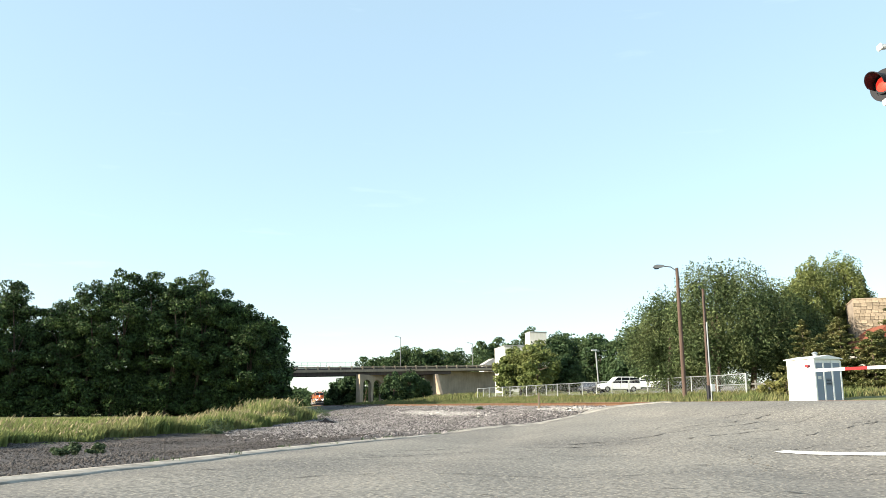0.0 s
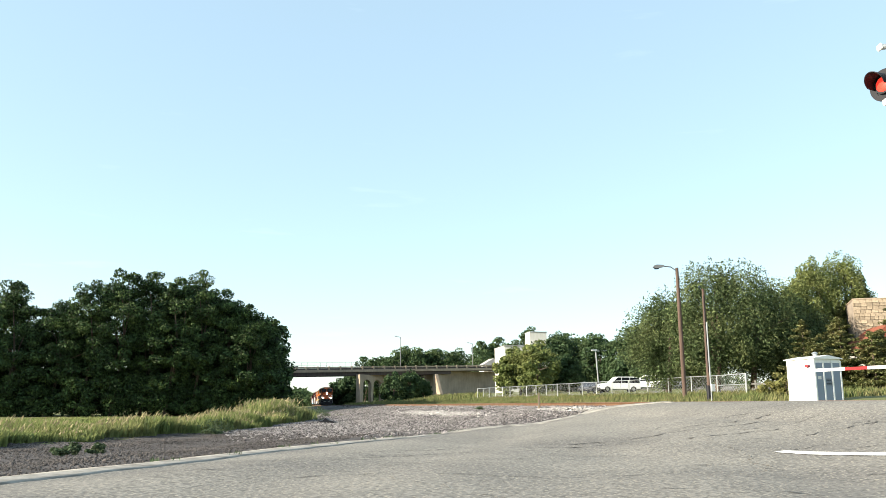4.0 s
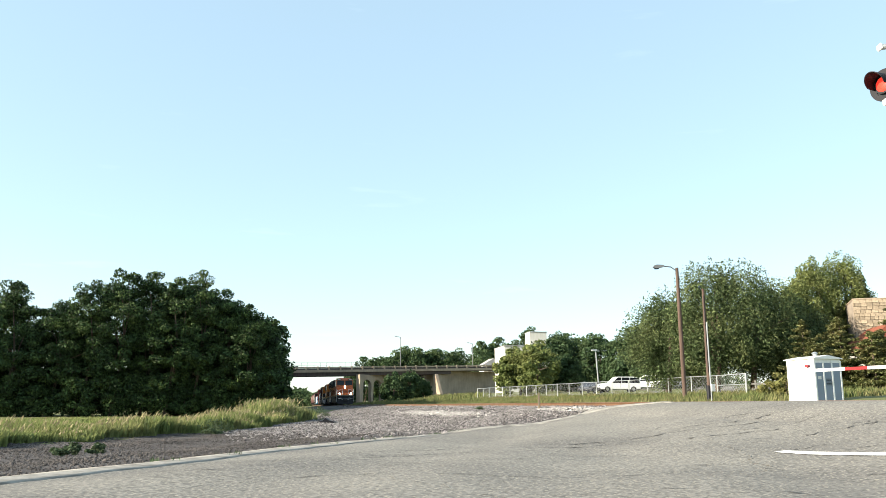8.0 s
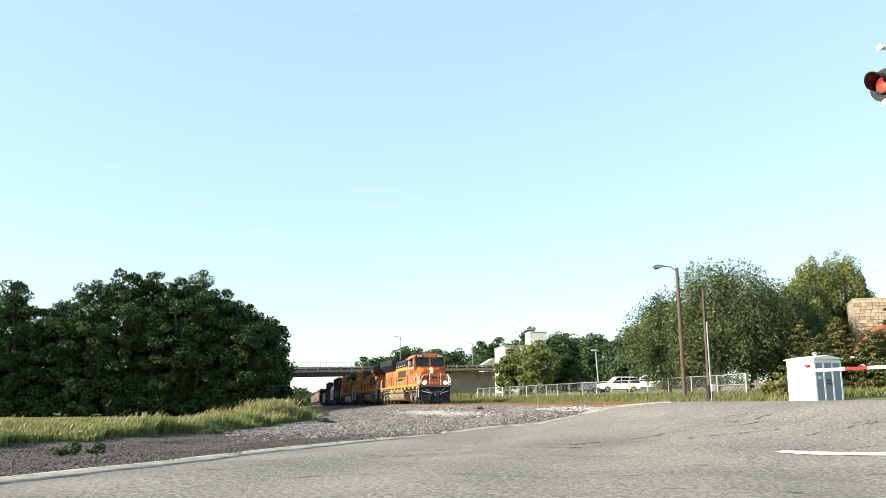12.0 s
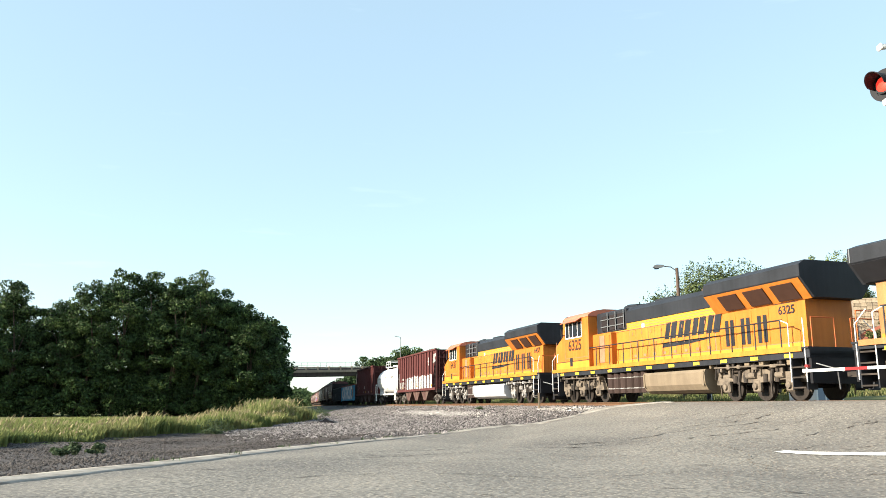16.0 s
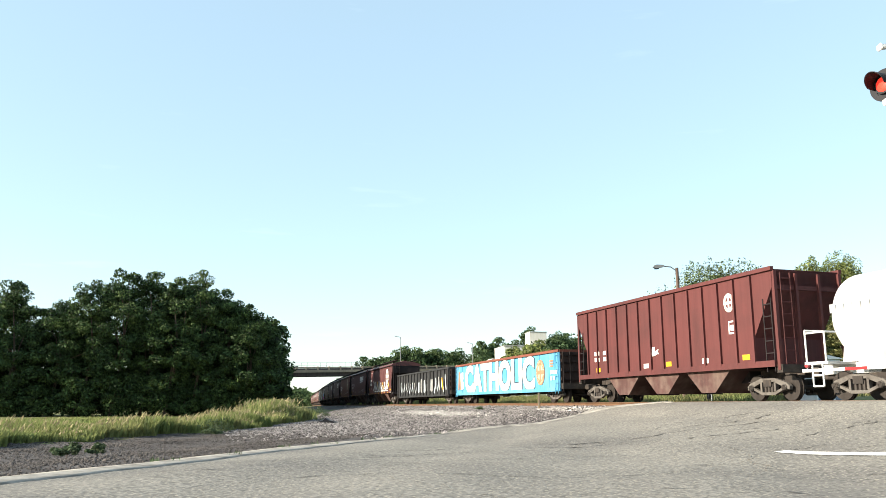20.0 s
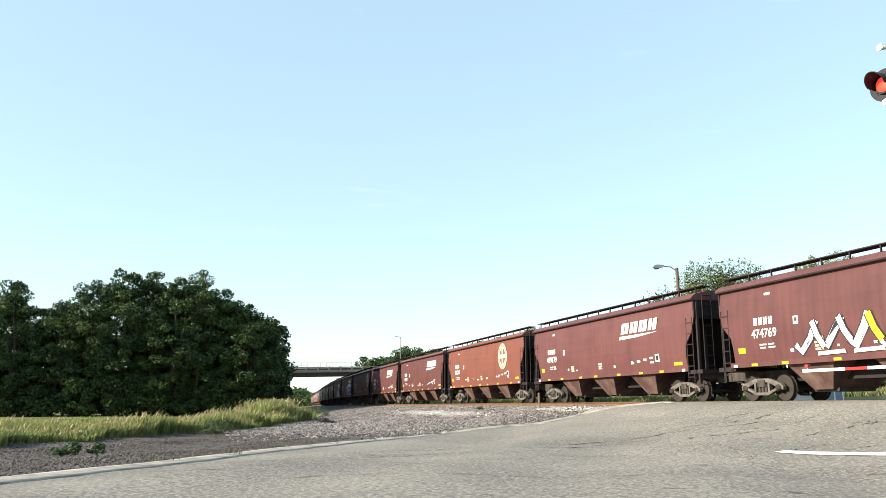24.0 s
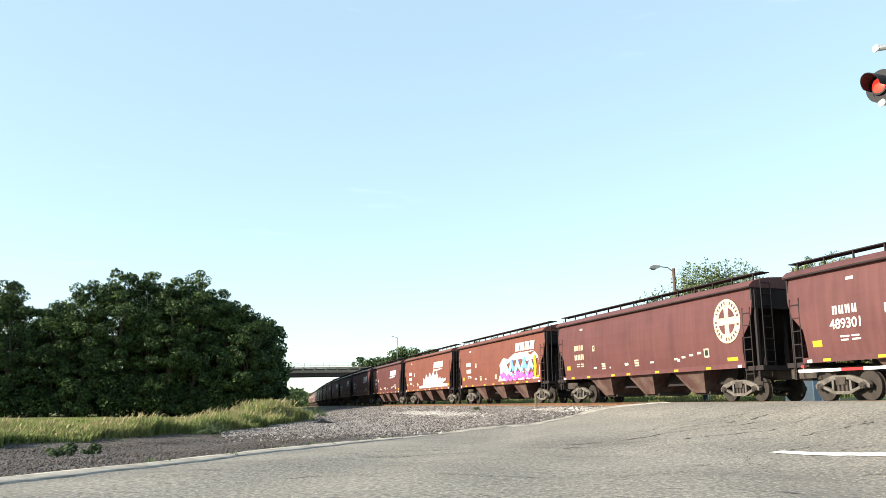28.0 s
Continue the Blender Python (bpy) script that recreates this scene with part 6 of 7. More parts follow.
def gondola(label, ln, side, top, ribs, z0=0.72, z1=2.82, rib_depth=0.11):
    c = thing("gondola", label, "gondola car", "cars of the train")
    e = ln / 2 - 0.7
    bm = bmesh.new()
    for s in (-1, 1):
        box(bm, (0, s * 1.46, (z0 + z1) / 2), (2 * e, 0.05, z1 - z0))
    box(bm, (0, 0, z0 + 0.2), (2 * e - 0.1, 2.9, 0.1))
    part("body", bm, side, c)
    for s in (-1, 1):
        solid("top_sill", top, c, ((0, s * 1.5, z1 + 0.04), (2 * e + 0.1, 0.16, 0.14)), )
        solid("side_sill", side, c, ((0, s * 1.47, z0), (2 * e, 0.1, 0.2)))
        for k in range(ribs):
            x = -e + 0.1 + k * (2 * e - 0.2) / (ribs - 1)
            solid("rib", side, c, ((x, s * (1.475 + rib_depth / 2), (z0 + z1) / 2), (0.10, rib_depth, z1 - z0 - 0.04)), chamfer=0.008)
        # end sheet and corrugations: rust-black, darkened further in colour for shade
        solid("end_sheet", "gonend", c, ((s * (e - 0.03), 0, (z0 + z1) / 2), (0.06, 2.86, z1 - z0)))
        solid("end_cap", top, c, ((s * e, 0, z1 + 0.04), (0.16, 3.0, 0.14)))
        for z in (1.3, 1.8, 2.3, 2.7):
            solid("end_corrugation", "gonend", c, ((s * (e + 0.03), 0, z), (0.10, 2.8, 0.16)))
        ladder(c, s * (e - 0.3), -1.56, 0.5, z1, "hopdark" if side != "gonblue" else side)
        ladder(c, s * (e + 0.1), -1.1, 0.6, z1, "hopdark", "y")
        solid("end_sill", "underframe", c, ((s * (e + 0.1), 0, 0.9), (0.3, 2.8, 0.3)))
        coupler(c, s * (ln / 2 - 0.1), s)
        freight_truck(c, s * (e - 1.6))
    solid("centre_sill", "underframe", c, ((0, 0, 0.72), (2 * e - 1, 0.5, 0.36)))
    rods("brake_pipe", "underframe", c, 0.12, ((-1.6, -0.6, 0.55), (-0.6, -0.6, 0.55)), ((1.0, -0.7, 0.6), (1.6, -0.7, 0.6)), seg=10)
    return c, e


def loco_truck(c, x, frame_mat):
    bm = bmesh.new()
    box(bm, (x, 0, 0.85), (3.9, 2.0, 0.3))
    me = bpy.data.meshes.new("truck")
    bm.to_mesh(me)
    bm.free()
    tr = part_of("truck", me, frame_mat, c)
    for s in (-1, 1):
        y0, y1 = (1.02, 1.18) if s > 0 else (-1.18, -1.02)
        bm = bmesh.new()
        prism(bm, [(x - 2.35, 0.62), (x - 2.25, 1.02), (x - 0.9, 0.98), (x - 0.6, 1.12), (x + 0.6, 1.12), (x + 0.9, 0.98), (x + 2.25, 1.02), (x + 2.35, 0.62), (x + 1.9, 0.60),
                   (x + 1.5, 0.74), (x + 0.35, 0.66), (x - 0.35, 0.66), (x - 1.5, 0.74), (x - 1.9, 0.60)], "y", y0, y1)
        part("side_frame", bm, frame_mat, tr)
        for q in (-1.75, 0, 1.75):
            bm = bmesh.new()
            box(bm, (x + q, s * 1.12, 0.53), (0.42, 0.2, 0.44), chamfer=0.05)
            tube(bm, (x + q, s * 1.2, 0.53), (x + q, s * 1.3, 0.53), 0.14, 0.11, 12)
            part("axle_box", bm, frame_mat, tr)
        for q in (-1.15, -0.55, 0.55, 1.15):
            rods("spring", "underframe", tr, 0.10, ((x + q, s * 1.19, 0.66), (x + q, s * 1.19, 0.96)), seg=10)
        for q in (-2.0, -1.45, -0.3, 0.3, 1.45, 2.0):
            solid("bracket", frame_mat, tr, ((x + q, s * 1.22, 1.02), (0.12, 0.1, 0.26)), chamfer=0.02)
        solid("brake_lever", "underframe", tr, ((x - 0.88, s * 1.24, 0.42), (0.06, 0.05, 0.55)), ((x + 0.88, s * 1.24, 0.42), (0.06, 0.05, 0.55)))
        for q in (-0.95, 0.85):
            rods("damper", "steel", tr, 0.07, ((x + q, s * 1.22, 0.62), (x + q + 0.12, s * 1.22, 1.12)), seg=8)
        rods("brake_cylinder", frame_mat, tr, 0.12, ((x - 0.45, s * 1.2, 0.92), (x + 0.05, s * 1.2, 0.92)), ((x + 1.15, s * 1.2, 0.9), (x + 1.55, s * 1.2, 0.9)), seg=10)
        rods("sand_pipe", frame_mat, tr, 0.025, ((x - 2.3, s * 1.1, 1.2), (x - 2.45, s * 0.9, 0.2)), ((x + 2.3, s * 1.1, 1.2), (x + 2.45, s * 0.9, 0.2)), seg=5)
    for q in (-1.75, 0, 1.75):
        wheelset(tr, x + q, 0.52)
    return tr


def locomotive(label, number, k, paint, hoodpaint, tank, frame_mat, roofpaint, emd, ln, span=0.0):
    """Six-axle freight locomotive; k = 1 with its cab leading, -1 with its cab trailing."""
    c = thing("locomotive", label, "locomotive", "locomotives of the train")

    def X(x):
        return k * x

    def bx(name, material, x0, x1, y0, y1, z0, z1, label="", chamfer=0.0, parent=None):
        return solid(name, material, parent or c, ((X((x0 + x1) / 2), (y0 + y1) / 2, (z0 + z1) / 2), (abs(x1 - x0), y1 - y0, z1 - z0)), label=label, chamfer=chamfer)

    def side(name, material, pts, y0, y1, parent=None, label=""):
        bm = bmesh.new()
        prism(bm, [(X(a), b) for a, b in pts], "y", y0, y1)
        return part(name, bm, material, parent or c, label)
    E_ = ln / 2 - 0.75
    c0 = 5.2 if emd else 5.4
    bx("frame", "locoblack", -E_, E_, -1.5, 1.5, 1.52 if emd else 1.40, 1.70)
    bx("centre_frame", "underframe", -E_ + 0.4, E_ - 0.4, -0.9, 0.9, 0.98, 1.56)
    bx("walkway", "locoblack", -E_, E_, -1.55, 1.55, 1.70, 1.76)
    for s in (-1, 1):
        bx("sill_stripe", hoodpaint, -E_ + 0.3, E_ - 0.2, s * 1.556 - 0.006, s * 1.556 + 0.006, 1.62, 1.80)
    for i in range(11):
        x = -E_ + 1.2 + i * (2 * E_ - 2.4) / 10
        marks(c, x, 1.44, -1.505, [(0, 0, 0.42, 0.12)], "reflect", "reflector")
    # fuel tank and air reservoirs
    t0, t1 = (-4.5, 3.3) if emd else (-4.3, span)
    hi = 1.04 if emd else 1.26
    bm = bmesh.new()
    prism(bm, [(-1.46, hi), (-1.53, hi - 0.12), (-1.50, 0.68), (-1.36, 0.46), (-1.1, 0.34), (1.1, 0.34), (1.36, 0.46), (1.50, 0.68), (1.53, hi - 0.12), (1.46, hi)], "x", min(X(t0), X(t1)), max(X(t0), X(t1)))
    fuel = part("fuel_tank", bm, tank, c)
    for u in ((t0 + 2.6, t0 + 5.2) if emd else (t0 + 0.1, t1 - 0.1)):
        bx("tank_band", tank, u - 0.05, u + 0.05, -1.545, -1.3, 0.62, hi - 0.06, parent=fuel)
    if emd:
        for u0, u1 in ((-4.3, -2.0), (-1.4, 2.8)):
            bm = bmesh.new()
            tube(bm, (X(u0), -1.28, 1.29), (X(u1), -1.28, 1.29), 0.215, seg=18)
            part("air_reservoir", bm, tank, c, smooth=False)
    else:
        u = t1 + 0.35
        while u < 4.2:
            bm = bmesh.new()
            tube(bm, (X(u), -1.12, 0.42), (X(u), -1.12, 1.36), 0.27, seg=16)
            res = part("air_reservoir", bm, "gonend", c)
            rods("strap", "truckgrey", res, 0.28, ((X(u), -1.12, 0.62), (X(u), -1.12, 0.66)), ((X(u), -1.12, 1.12), (X(u), -1.12, 1.16)), seg=16)
            u += 0.62
    # pipes, valves and cable boxes under the walkway
    rng = random.Random(int(number))
    for lo_, hi_ in ((-E_ + 1.0, t0 - 0.1), (3.5 if emd else 4.3, E_ - 1.0)):
        for q in range(13):
            u = lo_ + (hi_ - lo_) * (q + rng.random()) / 13
            w, z = rng.uniform(0.10, 0.34), rng.uniform(1.16, 1.42)
            bx("gear_box" if q % 2 else "valve", rng.choice([frame_mat, "underframe", "underframe", tank]), u, u + w, -1.42, -1.1, z - rng.uniform(0.05, 0.16), z + 0.06, chamfer=0.02)
        rods("air_pipe", frame_mat, c, 0.03, ((X(lo_), -1.36, 1.47), (X(hi_), -1.36, 1.47)), ((X(lo_ + 0.3), -1.4, 1.22), (X(hi_ - 0.4), -1.4, 1.27)), seg=6)
        rods("brake_hose", "underframe", c, 0.035, *[((X(lo_ + (hi_ - lo_) * f), -1.34, 1.46), (X(lo_ + (hi_ - lo_) * (f + 0.05)), -1.24, 0.85)) for f in (0.15, 0.42, 0.68, 0.9)], seg=6)
    # long hood
    hz = 3.75
    bx("hood", hoodpaint, -E_ + 0.6, c0, -0.98, 0.98, 1.76, hz, chamfer=0.03)
    bm = bmesh.new()
    prism(bm, [(-1.02, hz + 0.01), (1.02, hz + 0.01), (1.02, 4.32), (0.75, 4.56), (-0.75, 4.56), (-1.02, 4.32)], "x", min(X(-5), X(c0)), max(X(-5), X(c0)))
    part("hood_top", bm, "locoblack", c, "sooty black hood top")
    # radiator section with flaring wings
    d0 = -3.2 if emd else -4.4
    r0, r1 = (-E_ + 0.15, -3.3) if emd else (-E_ + 0.1, -4.6)
    bm = bmesh.new()
    if emd:
        prism(bm, [(-1.0, 3.55), (-1.52, 4.2), (-1.5, 4.66), (-1.1, 4.8), (1.1, 4.8), (1.5, 4.66), (1.52, 4.2), (1.0, 3.55)], "x", min(X(r0), X(r1)), max(X(r0), X(r1)))
    else:
        prism(bm, [(-1.0, 3.45), (-1.55, 4.15), (-1.55, 4.55), (-1.3, 4.72), (1.3, 4.72), (1.55, 4.55), (1.55, 4.15), (1.0, 3.45)], "x", min(X(r0), X(r1)), max(X(r0), X(r1)))
    part("radiator", bm, "locoblack", c, "black flared radiator housing")
    if emd:                                      # one long mesh panel on the slope and lifting seams above it
        bm = bmesh.new()
        prism(bm, [(-1.06, 3.60), (-1.50, 4.15), (-1.53, 4.13), (-1.09, 3.58)], "x", min(X(r0 + 0.15), X(r1 - 0.15)), max(X(r0 + 0.15), X(r1 - 0.15)))
        part("radiator_grille", bm, "black", c, "dark mesh panel")
        for u in np.linspace(r0 + 0.1, r1 - 0.1, 5):
            bx("radiator_seam", "lamphead", u - 0.02, u + 0.02, -1.535, -1.48, 4.2, 4.64)
    for i in range(0 if emd else 3):
        a = r0 + 0.5 + i * 1.5
        bm = bmesh.new()
        pts = [(X(a), -1.04, 3.5), (X(a + 1.1), -1.04, 3.5), (X(a + 1.1), -1.45, 4.02), (X(a), -1.45, 4.02)]
        pts = [(p[0], p[1] - 0.03, p[2] - 0.024) for p in pts]
        pts2 = [(p[0], p[1] - 0.03, p[2] - 0.02) for p in pts]
        va, vb = [bm.verts.new(p) for p in pts], [bm.verts.new(p) for p in pts2]
        bm.faces.new(va)
        bm.faces.new(vb[::-1])
        for q in range(4):
            bm.faces.new((va[q], vb[q], vb[(q + 1) % 4], va[(q + 1) % 4]))
        bmesh.ops.recalc_face_normals(bm, faces=bm.faces[:])
        part("air_intake", bm, "darknumber", c)
    if not emd:
        bm = bmesh.new()
        prism(bm, [(-0.99, 3.42), (-1.012, 3.42), (-1.545, 4.10), (-1.523, 4.10)], "x", min(X(r0 + 0.1), X(r1)), max(X(r0 + 0.1), X(r1)))
        part("wing_sheet", bm, paint, c, "orange underside of the radiator wing")
        bx("hood_rear", paint, -E_ + 0.58, r1 + 0.2, -0.987, 0.987, 1.78, 3.44)
    band = bx("hood_band", "yellow", d0 - 0.2 if emd else r1, c0, -1.012, -0.982, 3.40, 3.74, "yellow band with thin dark lines")
    for z in (3.40, 3.52, 3.64):
        bx("band_line", "brownemblem", d0 - 0.2 if emd else r1, c0, -1.015, -1.0, z, z + 0.022, parent=band)
    low = bx("lower_band", "yellow", -E_ + 0.7, 3.5, -1.012, -0.982, 1.80, 1.98)
    bx("band_line", "brownemblem", -E_ + 0.7, 3.5, -1.015, -1.0, 1.98, 2.0, parent=low)
    # roof gear
    bx("exhaust", "locoblack", -0.8, 0.8, -0.45, 0.45, 4.5, 4.72, chamfer=0.05)
    bx("fan_housing", "locoblack", 2.0, 3.2, -0.7, 0.7, 4.5, 4.68, chamfer=0.06)
    if emd:
        bx("blower_box", "locoblack", 2.2, c0 - 0.02, -1.25, 1.1, 3.78, 4.60, chamfer=0.06)
        for u in (2.35, 3.75):
            bx("grille", "black", u, u + 1.2, -1.275, -1.24, 3.95, 4.45)
        for q in range(5):
            bx("roof_fitting", "gatewhite", -3.0 + q * 1.05, -2.88 + q * 1.05, -1.06, -0.98, 3.86, 3.98)
    else:
        bx("blower_box", "locoblack", 2.4, c0 - 0.02, -1.05, 1.05, 3.44, 4.50, chamfer=0.05)
        for u in (2.5, 3.3, 4.1):
            bx("grille", "hopdark", u, u + 0.66, -1.09, -1.04, 3.55, 4.3)
            rods("grille_frame", "lamphead", c, 0.025, ((X(u), -1.12, 3.5), (X(u), -1.12, 4.42)), ((X(u), -1.12, 4.1), (X(u + 0.7), -1.12, 4.1)), ((X(u), -1.12, 3.75), (X(u + 0.7), -1.12, 3.75)), seg=5)
    rods("horn", "locoblack", c, 0.07, ((X(3.0), -0.2, 4.72), (X(3.6), -0.2, 4.76)), ((X(3.0), 0.2, 4.72), (X(3.6), 0.2, 4.76)))
    # hood doors with handles over a dark gap
    n = 12
    bx("door_gap", "brownemblem", d0 - 0.06, d0 + 12 * 0.55 + 0.02, -0.988, -0.978, 1.92, 3.58)
    for i in range(n):
        a = (-3.2 if emd else -4.4) + i * 0.55
        d = bx("hood_door", hoodpaint, a, a + 0.515, -1.005, -0.98, 2.02, 3.38, chamfer=0.008)
        bx("latch", "brownemblem", a + 0.42, a + 0.45, -1.02, -1.0, 2.5, 2.7, parent=d)
    for i in range(4):
        a = r0 + 1.4 + i * 0.95
        d = bx("vent_door", "cabside" if emd else paint, a, a + 0.8, -1.005, -0.98, 1.95, 3.35, chamfer=0.008)
        if not emd and i in (1, 2, 3):
            for q in (0.1, 0.42):
                bx("louvre", "locoblack", a + q, a + q + 0.2, -1.02, -1.0, 2.1, 3.1, parent=d)
    for q in range(8):
        u = d0 + 0.25 + q * 0.82
        bx("hood_vent", "brownemblem", u, u + 0.22, -1.018, -1.0, 2.08, 2.2)
        bx("hinge", "brownemblem", u + 0.3, u + 0.34, -1.02, -1.0, 3.12, 3.26)
    bx("lift_mark", "white", d0 + 5.2, d0 + 5.45, -1.022, -1.01, 3.42, 3.6)
    # electrical cabinet behind the cab
    bx("cabinet", paint, 3.5, c0 + 0.01, -1.3, 1.3, 1.76, 3.7 if emd else 3.42, chamfer=0.03)
    for q in range(3):
        bx("cabinet_door", "brownemblem" if q == 1 and not emd else paint, 3.6 + q * 0.54, 4.1 + q * 0.54, -1.325, -1.295, 1.95, 3.55 if emd else 3.3, chamfer=0.008)
    # cab and nose are one broad shell
    cz = 4.42
    c0, tip = (5.2, 8.5) if emd else (5.4, E_ - 0.72)
    wa = -0.22 if emd else 0.42
    face = 7.75 if emd else 8.35
    if emd:
        shell = [(c0, 1.76), (face + 0.1, 1.76), (face + 0.1, 3.5), (face, cz), (c0, cz)]
    else:
        shell = [(c0, 1.76), (tip, 1.76), (tip, 3.02), (face + 0.1, 3.52), (face, cz), (c0, cz)]
    cab = side("cab", "cabside" if emd else paint, shell, -1.53, 1.53)
    bm = bmesh.new()
    prism(bm, [(-1.56, cz - 0.02), (-1.54, cz + 0.06), (-1.36, cz + 0.19), (-1.05, cz + 0.30), (-0.6, cz + 0.37), (0.6, cz + 0.37), (1.05, cz + 0.30), (1.36, cz + 0.19), (1.54, cz + 0.06), (1.56, cz - 0.02)], "x", min(X(c0 - 0.05), X(face + 0.05)), max(X(c0 - 0.05), X(face + 0.05)))
    part("cab_roof", bm, roofpaint, c, "sun-bleached cab roof")
    bm = bmesh.new()
    if emd:
        rings = []
        for u, w, zs, wt, zt in ((face + 0.08, 1.53, 2.98, 1.12, 3.46), (tip - 0.42, 1.50, 2.90, 0.98, 3.38), (tip - 0.05, 1.22, 2.74, 0.72, 3.27), (tip, 1.14, 2.66, 0.62, 3.16)):
            rings.append([bm.verts.new((X(u), y, z)) for y, z in ((-w, 1.76), (-w, zs), (-wt, zt), (wt, zt), (w, zs), (w, 1.76))])
        for p, q in zip(rings, rings[1:]):
            for i in range(6):
                bm.faces.new((p[i], p[(i + 1) % 6], q[(i + 1) % 6], q[i]))
        bm.faces.new(rings[0])
        bm.faces.new(rings[-1][::-1])
    else:
        fs = [(tip + 0.004, 1.78), (tip + 0.004, 3.022), (face + 0.104, 3.53), (face + 0.006, cz - 0.01)]
        for s in (-1.525, 1.525):
            for a, z in fs:
                bm.verts.new((X(a), s, z))
                bm.verts.new((X(a + 0.012), s, z + 0.004))
        bm.verts.ensure_lookup_table()
        n = len(fs)
        for i in range(n - 1):
            a, b = 2 * i + 1, 2 * i + 3
            bm.faces.new((bm.verts[a], bm.verts[b], bm.verts[b + 2 * n], bm.verts[a + 2 * n]))
            bm.faces.new((bm.verts[a - 1], bm.verts[b - 1], bm.verts[b - 1 + 2 * n], bm.verts[a - 1 + 2 * n]))
            bm.faces.new((bm.verts[a], bm.verts[b], bm.verts[b - 1], bm.verts[a - 1]))
    bmesh.ops.recalc_face_normals(bm, faces=bm.faces[:])
    nose = part("nose_face", bm, paint, c, "deep orange nose front")
    for s in (-1, 1):
        y = s * 1.54
        for a, b in ((5.8, 6.15), (6.25, 6.72), (6.8, 7.15), (7.25, 7.6)):
            bx("cab_window", "window", a + wa, b + wa, y - 0.012, y + 0.012, 3.46, 4.2, parent=cab)
        for a in (5.74, 6.2, 6.76, 7.2, 7.63):
            bx("window_frame", "whiterail", a + wa - 0.022, a + wa + 0.022, y - 0.018, y + 0.018, 3.42, 4.24, parent=cab)
        bx("window_frame", "whiterail", 5.74 + wa, 7.63 + wa, y - 0.016, y + 0.016, 3.38, 3.44, parent=cab)
        rods("mirror", "locoblack", cab, 0.03, ((X(7.72 + wa), s * 1.5, 3.6), (X(7.75 + wa), s * 1.75, 3.6)), ((X(7.75 + wa), s * 1.75, 3.45), (X(7.75 + wa), s * 1.75, 3.95)))
        # fine panel lines on the cab side
        for a in (c0 + 0.06, 7.75 + wa if not emd else 7.3, tip - 0.12 if not emd else 7.78):
            bx("panel_seam", "brownemblem", a, a + 0.025, s * 1.531 - 0.004, s * 1.531 + 0.004, 2.05, 3.3, parent=cab)
        bx("panel_seam", "brownemblem", c0 + 0.06, 7.75 + wa if not emd else 7.78, s * 1.531 - 0.004, s * 1.531 + 0.004, 2.32, 2.345, parent=cab)
    bm = bmesh.new()
    prism(bm, [(-1.53, 4.40), (-1.86, 4.20), (-1.87, 4.23), (-1.53, 4.44)], "x", min(X(5.7 + wa), X(7.65 + wa)), max(X(5.7 + wa), X(7.65 + wa)))
    part("sun_visor", bm, roofpaint, c)
    for s in (-1, 1):
        bm = bmesh.new()
        box(bm, (0, s * 0.74, 0), (0.03, 1.16, 0.66), chamfer=0.012)
        bm.transform(Matrix.Translation((X(face + 0.10), 0, 3.94)) @ Matrix.Rotation(-k * radians(9 if emd else 7), 4, "Y"))
        ws = part("windshield", bm, "window", cab)
        bm = bmesh.new()
        for z in (-0.36, 0.36):
            box(bm, (0, s * 0.74, z), (0.035, 1.24, 0.06))
        for yy in (0.12, 1.36):
            box(bm, (0, s * yy, 0), (0.035, 0.06, 0.76))
        bm.transform(Matrix.Translation((X(face + 0.10), 0, 3.94)) @ Matrix.Rotation(-k * radians(9 if emd else 7), 4, "Y"))
        part("windshield_seal", bm, "locoblack", ws)
        nb = solid("number_board", "locoblack", cab, ((X(face - 0.05), s * 1.0, 4.52), (0.34, 0.74, 0.24)), chamfer=0.02)
        if k == 1:
            solid("number_strip", "white", nb, ((X(face + 0.125), s * 1.0, 4.52), (0.01, 0.5, 0.13)))
    for z in (3.02, 2.84):
        rods("headlight", "headlamp" if k == 1 else "whiterail", nose, 0.125, ((X(tip - 0.3), 0, z + (0.22 if emd else 0.0)), (X(tip + 0.03), 0, z + (0.22 if emd else 0.0))), seg=14, label="lit headlight" if k == 1 else "")
    for s in (-1, 1):
        rods("ditch_light", "headlamp" if k == 1 else "whiterail", c, 0.155, ((X(E_ - 0.1), s * 1.0, 1.95), (X(E_ + 0.02), s * 1.0, 1.95)), seg=14, label="lit ditch light" if k == 1 else "")
    solid("nose_logo", "locoblack", nose, *[((X(tip + 0.015), -0.84 + q * 0.56, 2.46), (0.03, 0.44, 0.22)) for q in range(4)], ((X(tip + 0.015), -0.2, 2.22), (0.03, 1.8, 0.07)))
    solid("nose_door", paint, nose, ((X(tip + 0.008), 0.42, 2.2), (0.03, 0.66, 0.8)), chamfer=0.01)
    if k == 1:
        rods("front_rail", "whiterail", c, 0.022, *[((X(E_ - 0.04), y, 1.76), (X(E_ - 0.04), y, 2.78)) for y in (-0.5, 0.5)], ((X(E_ - 0.04), -0.5, 2.78), (X(E_ - 0.1), -1.1, 2.62)), ((X(E_ - 0.04), 0.5, 2.78), (X(E_ - 0.1), 1.1, 2.62)), ((X(E_ - 0.1), -1.1, 2.62), (X(E_ - 0.12), -1.5, 1.9)), ((X(E_ - 0.1), 1.1, 2.62), (X(E_ - 0.12), 1.5, 1.9)), seg=6)
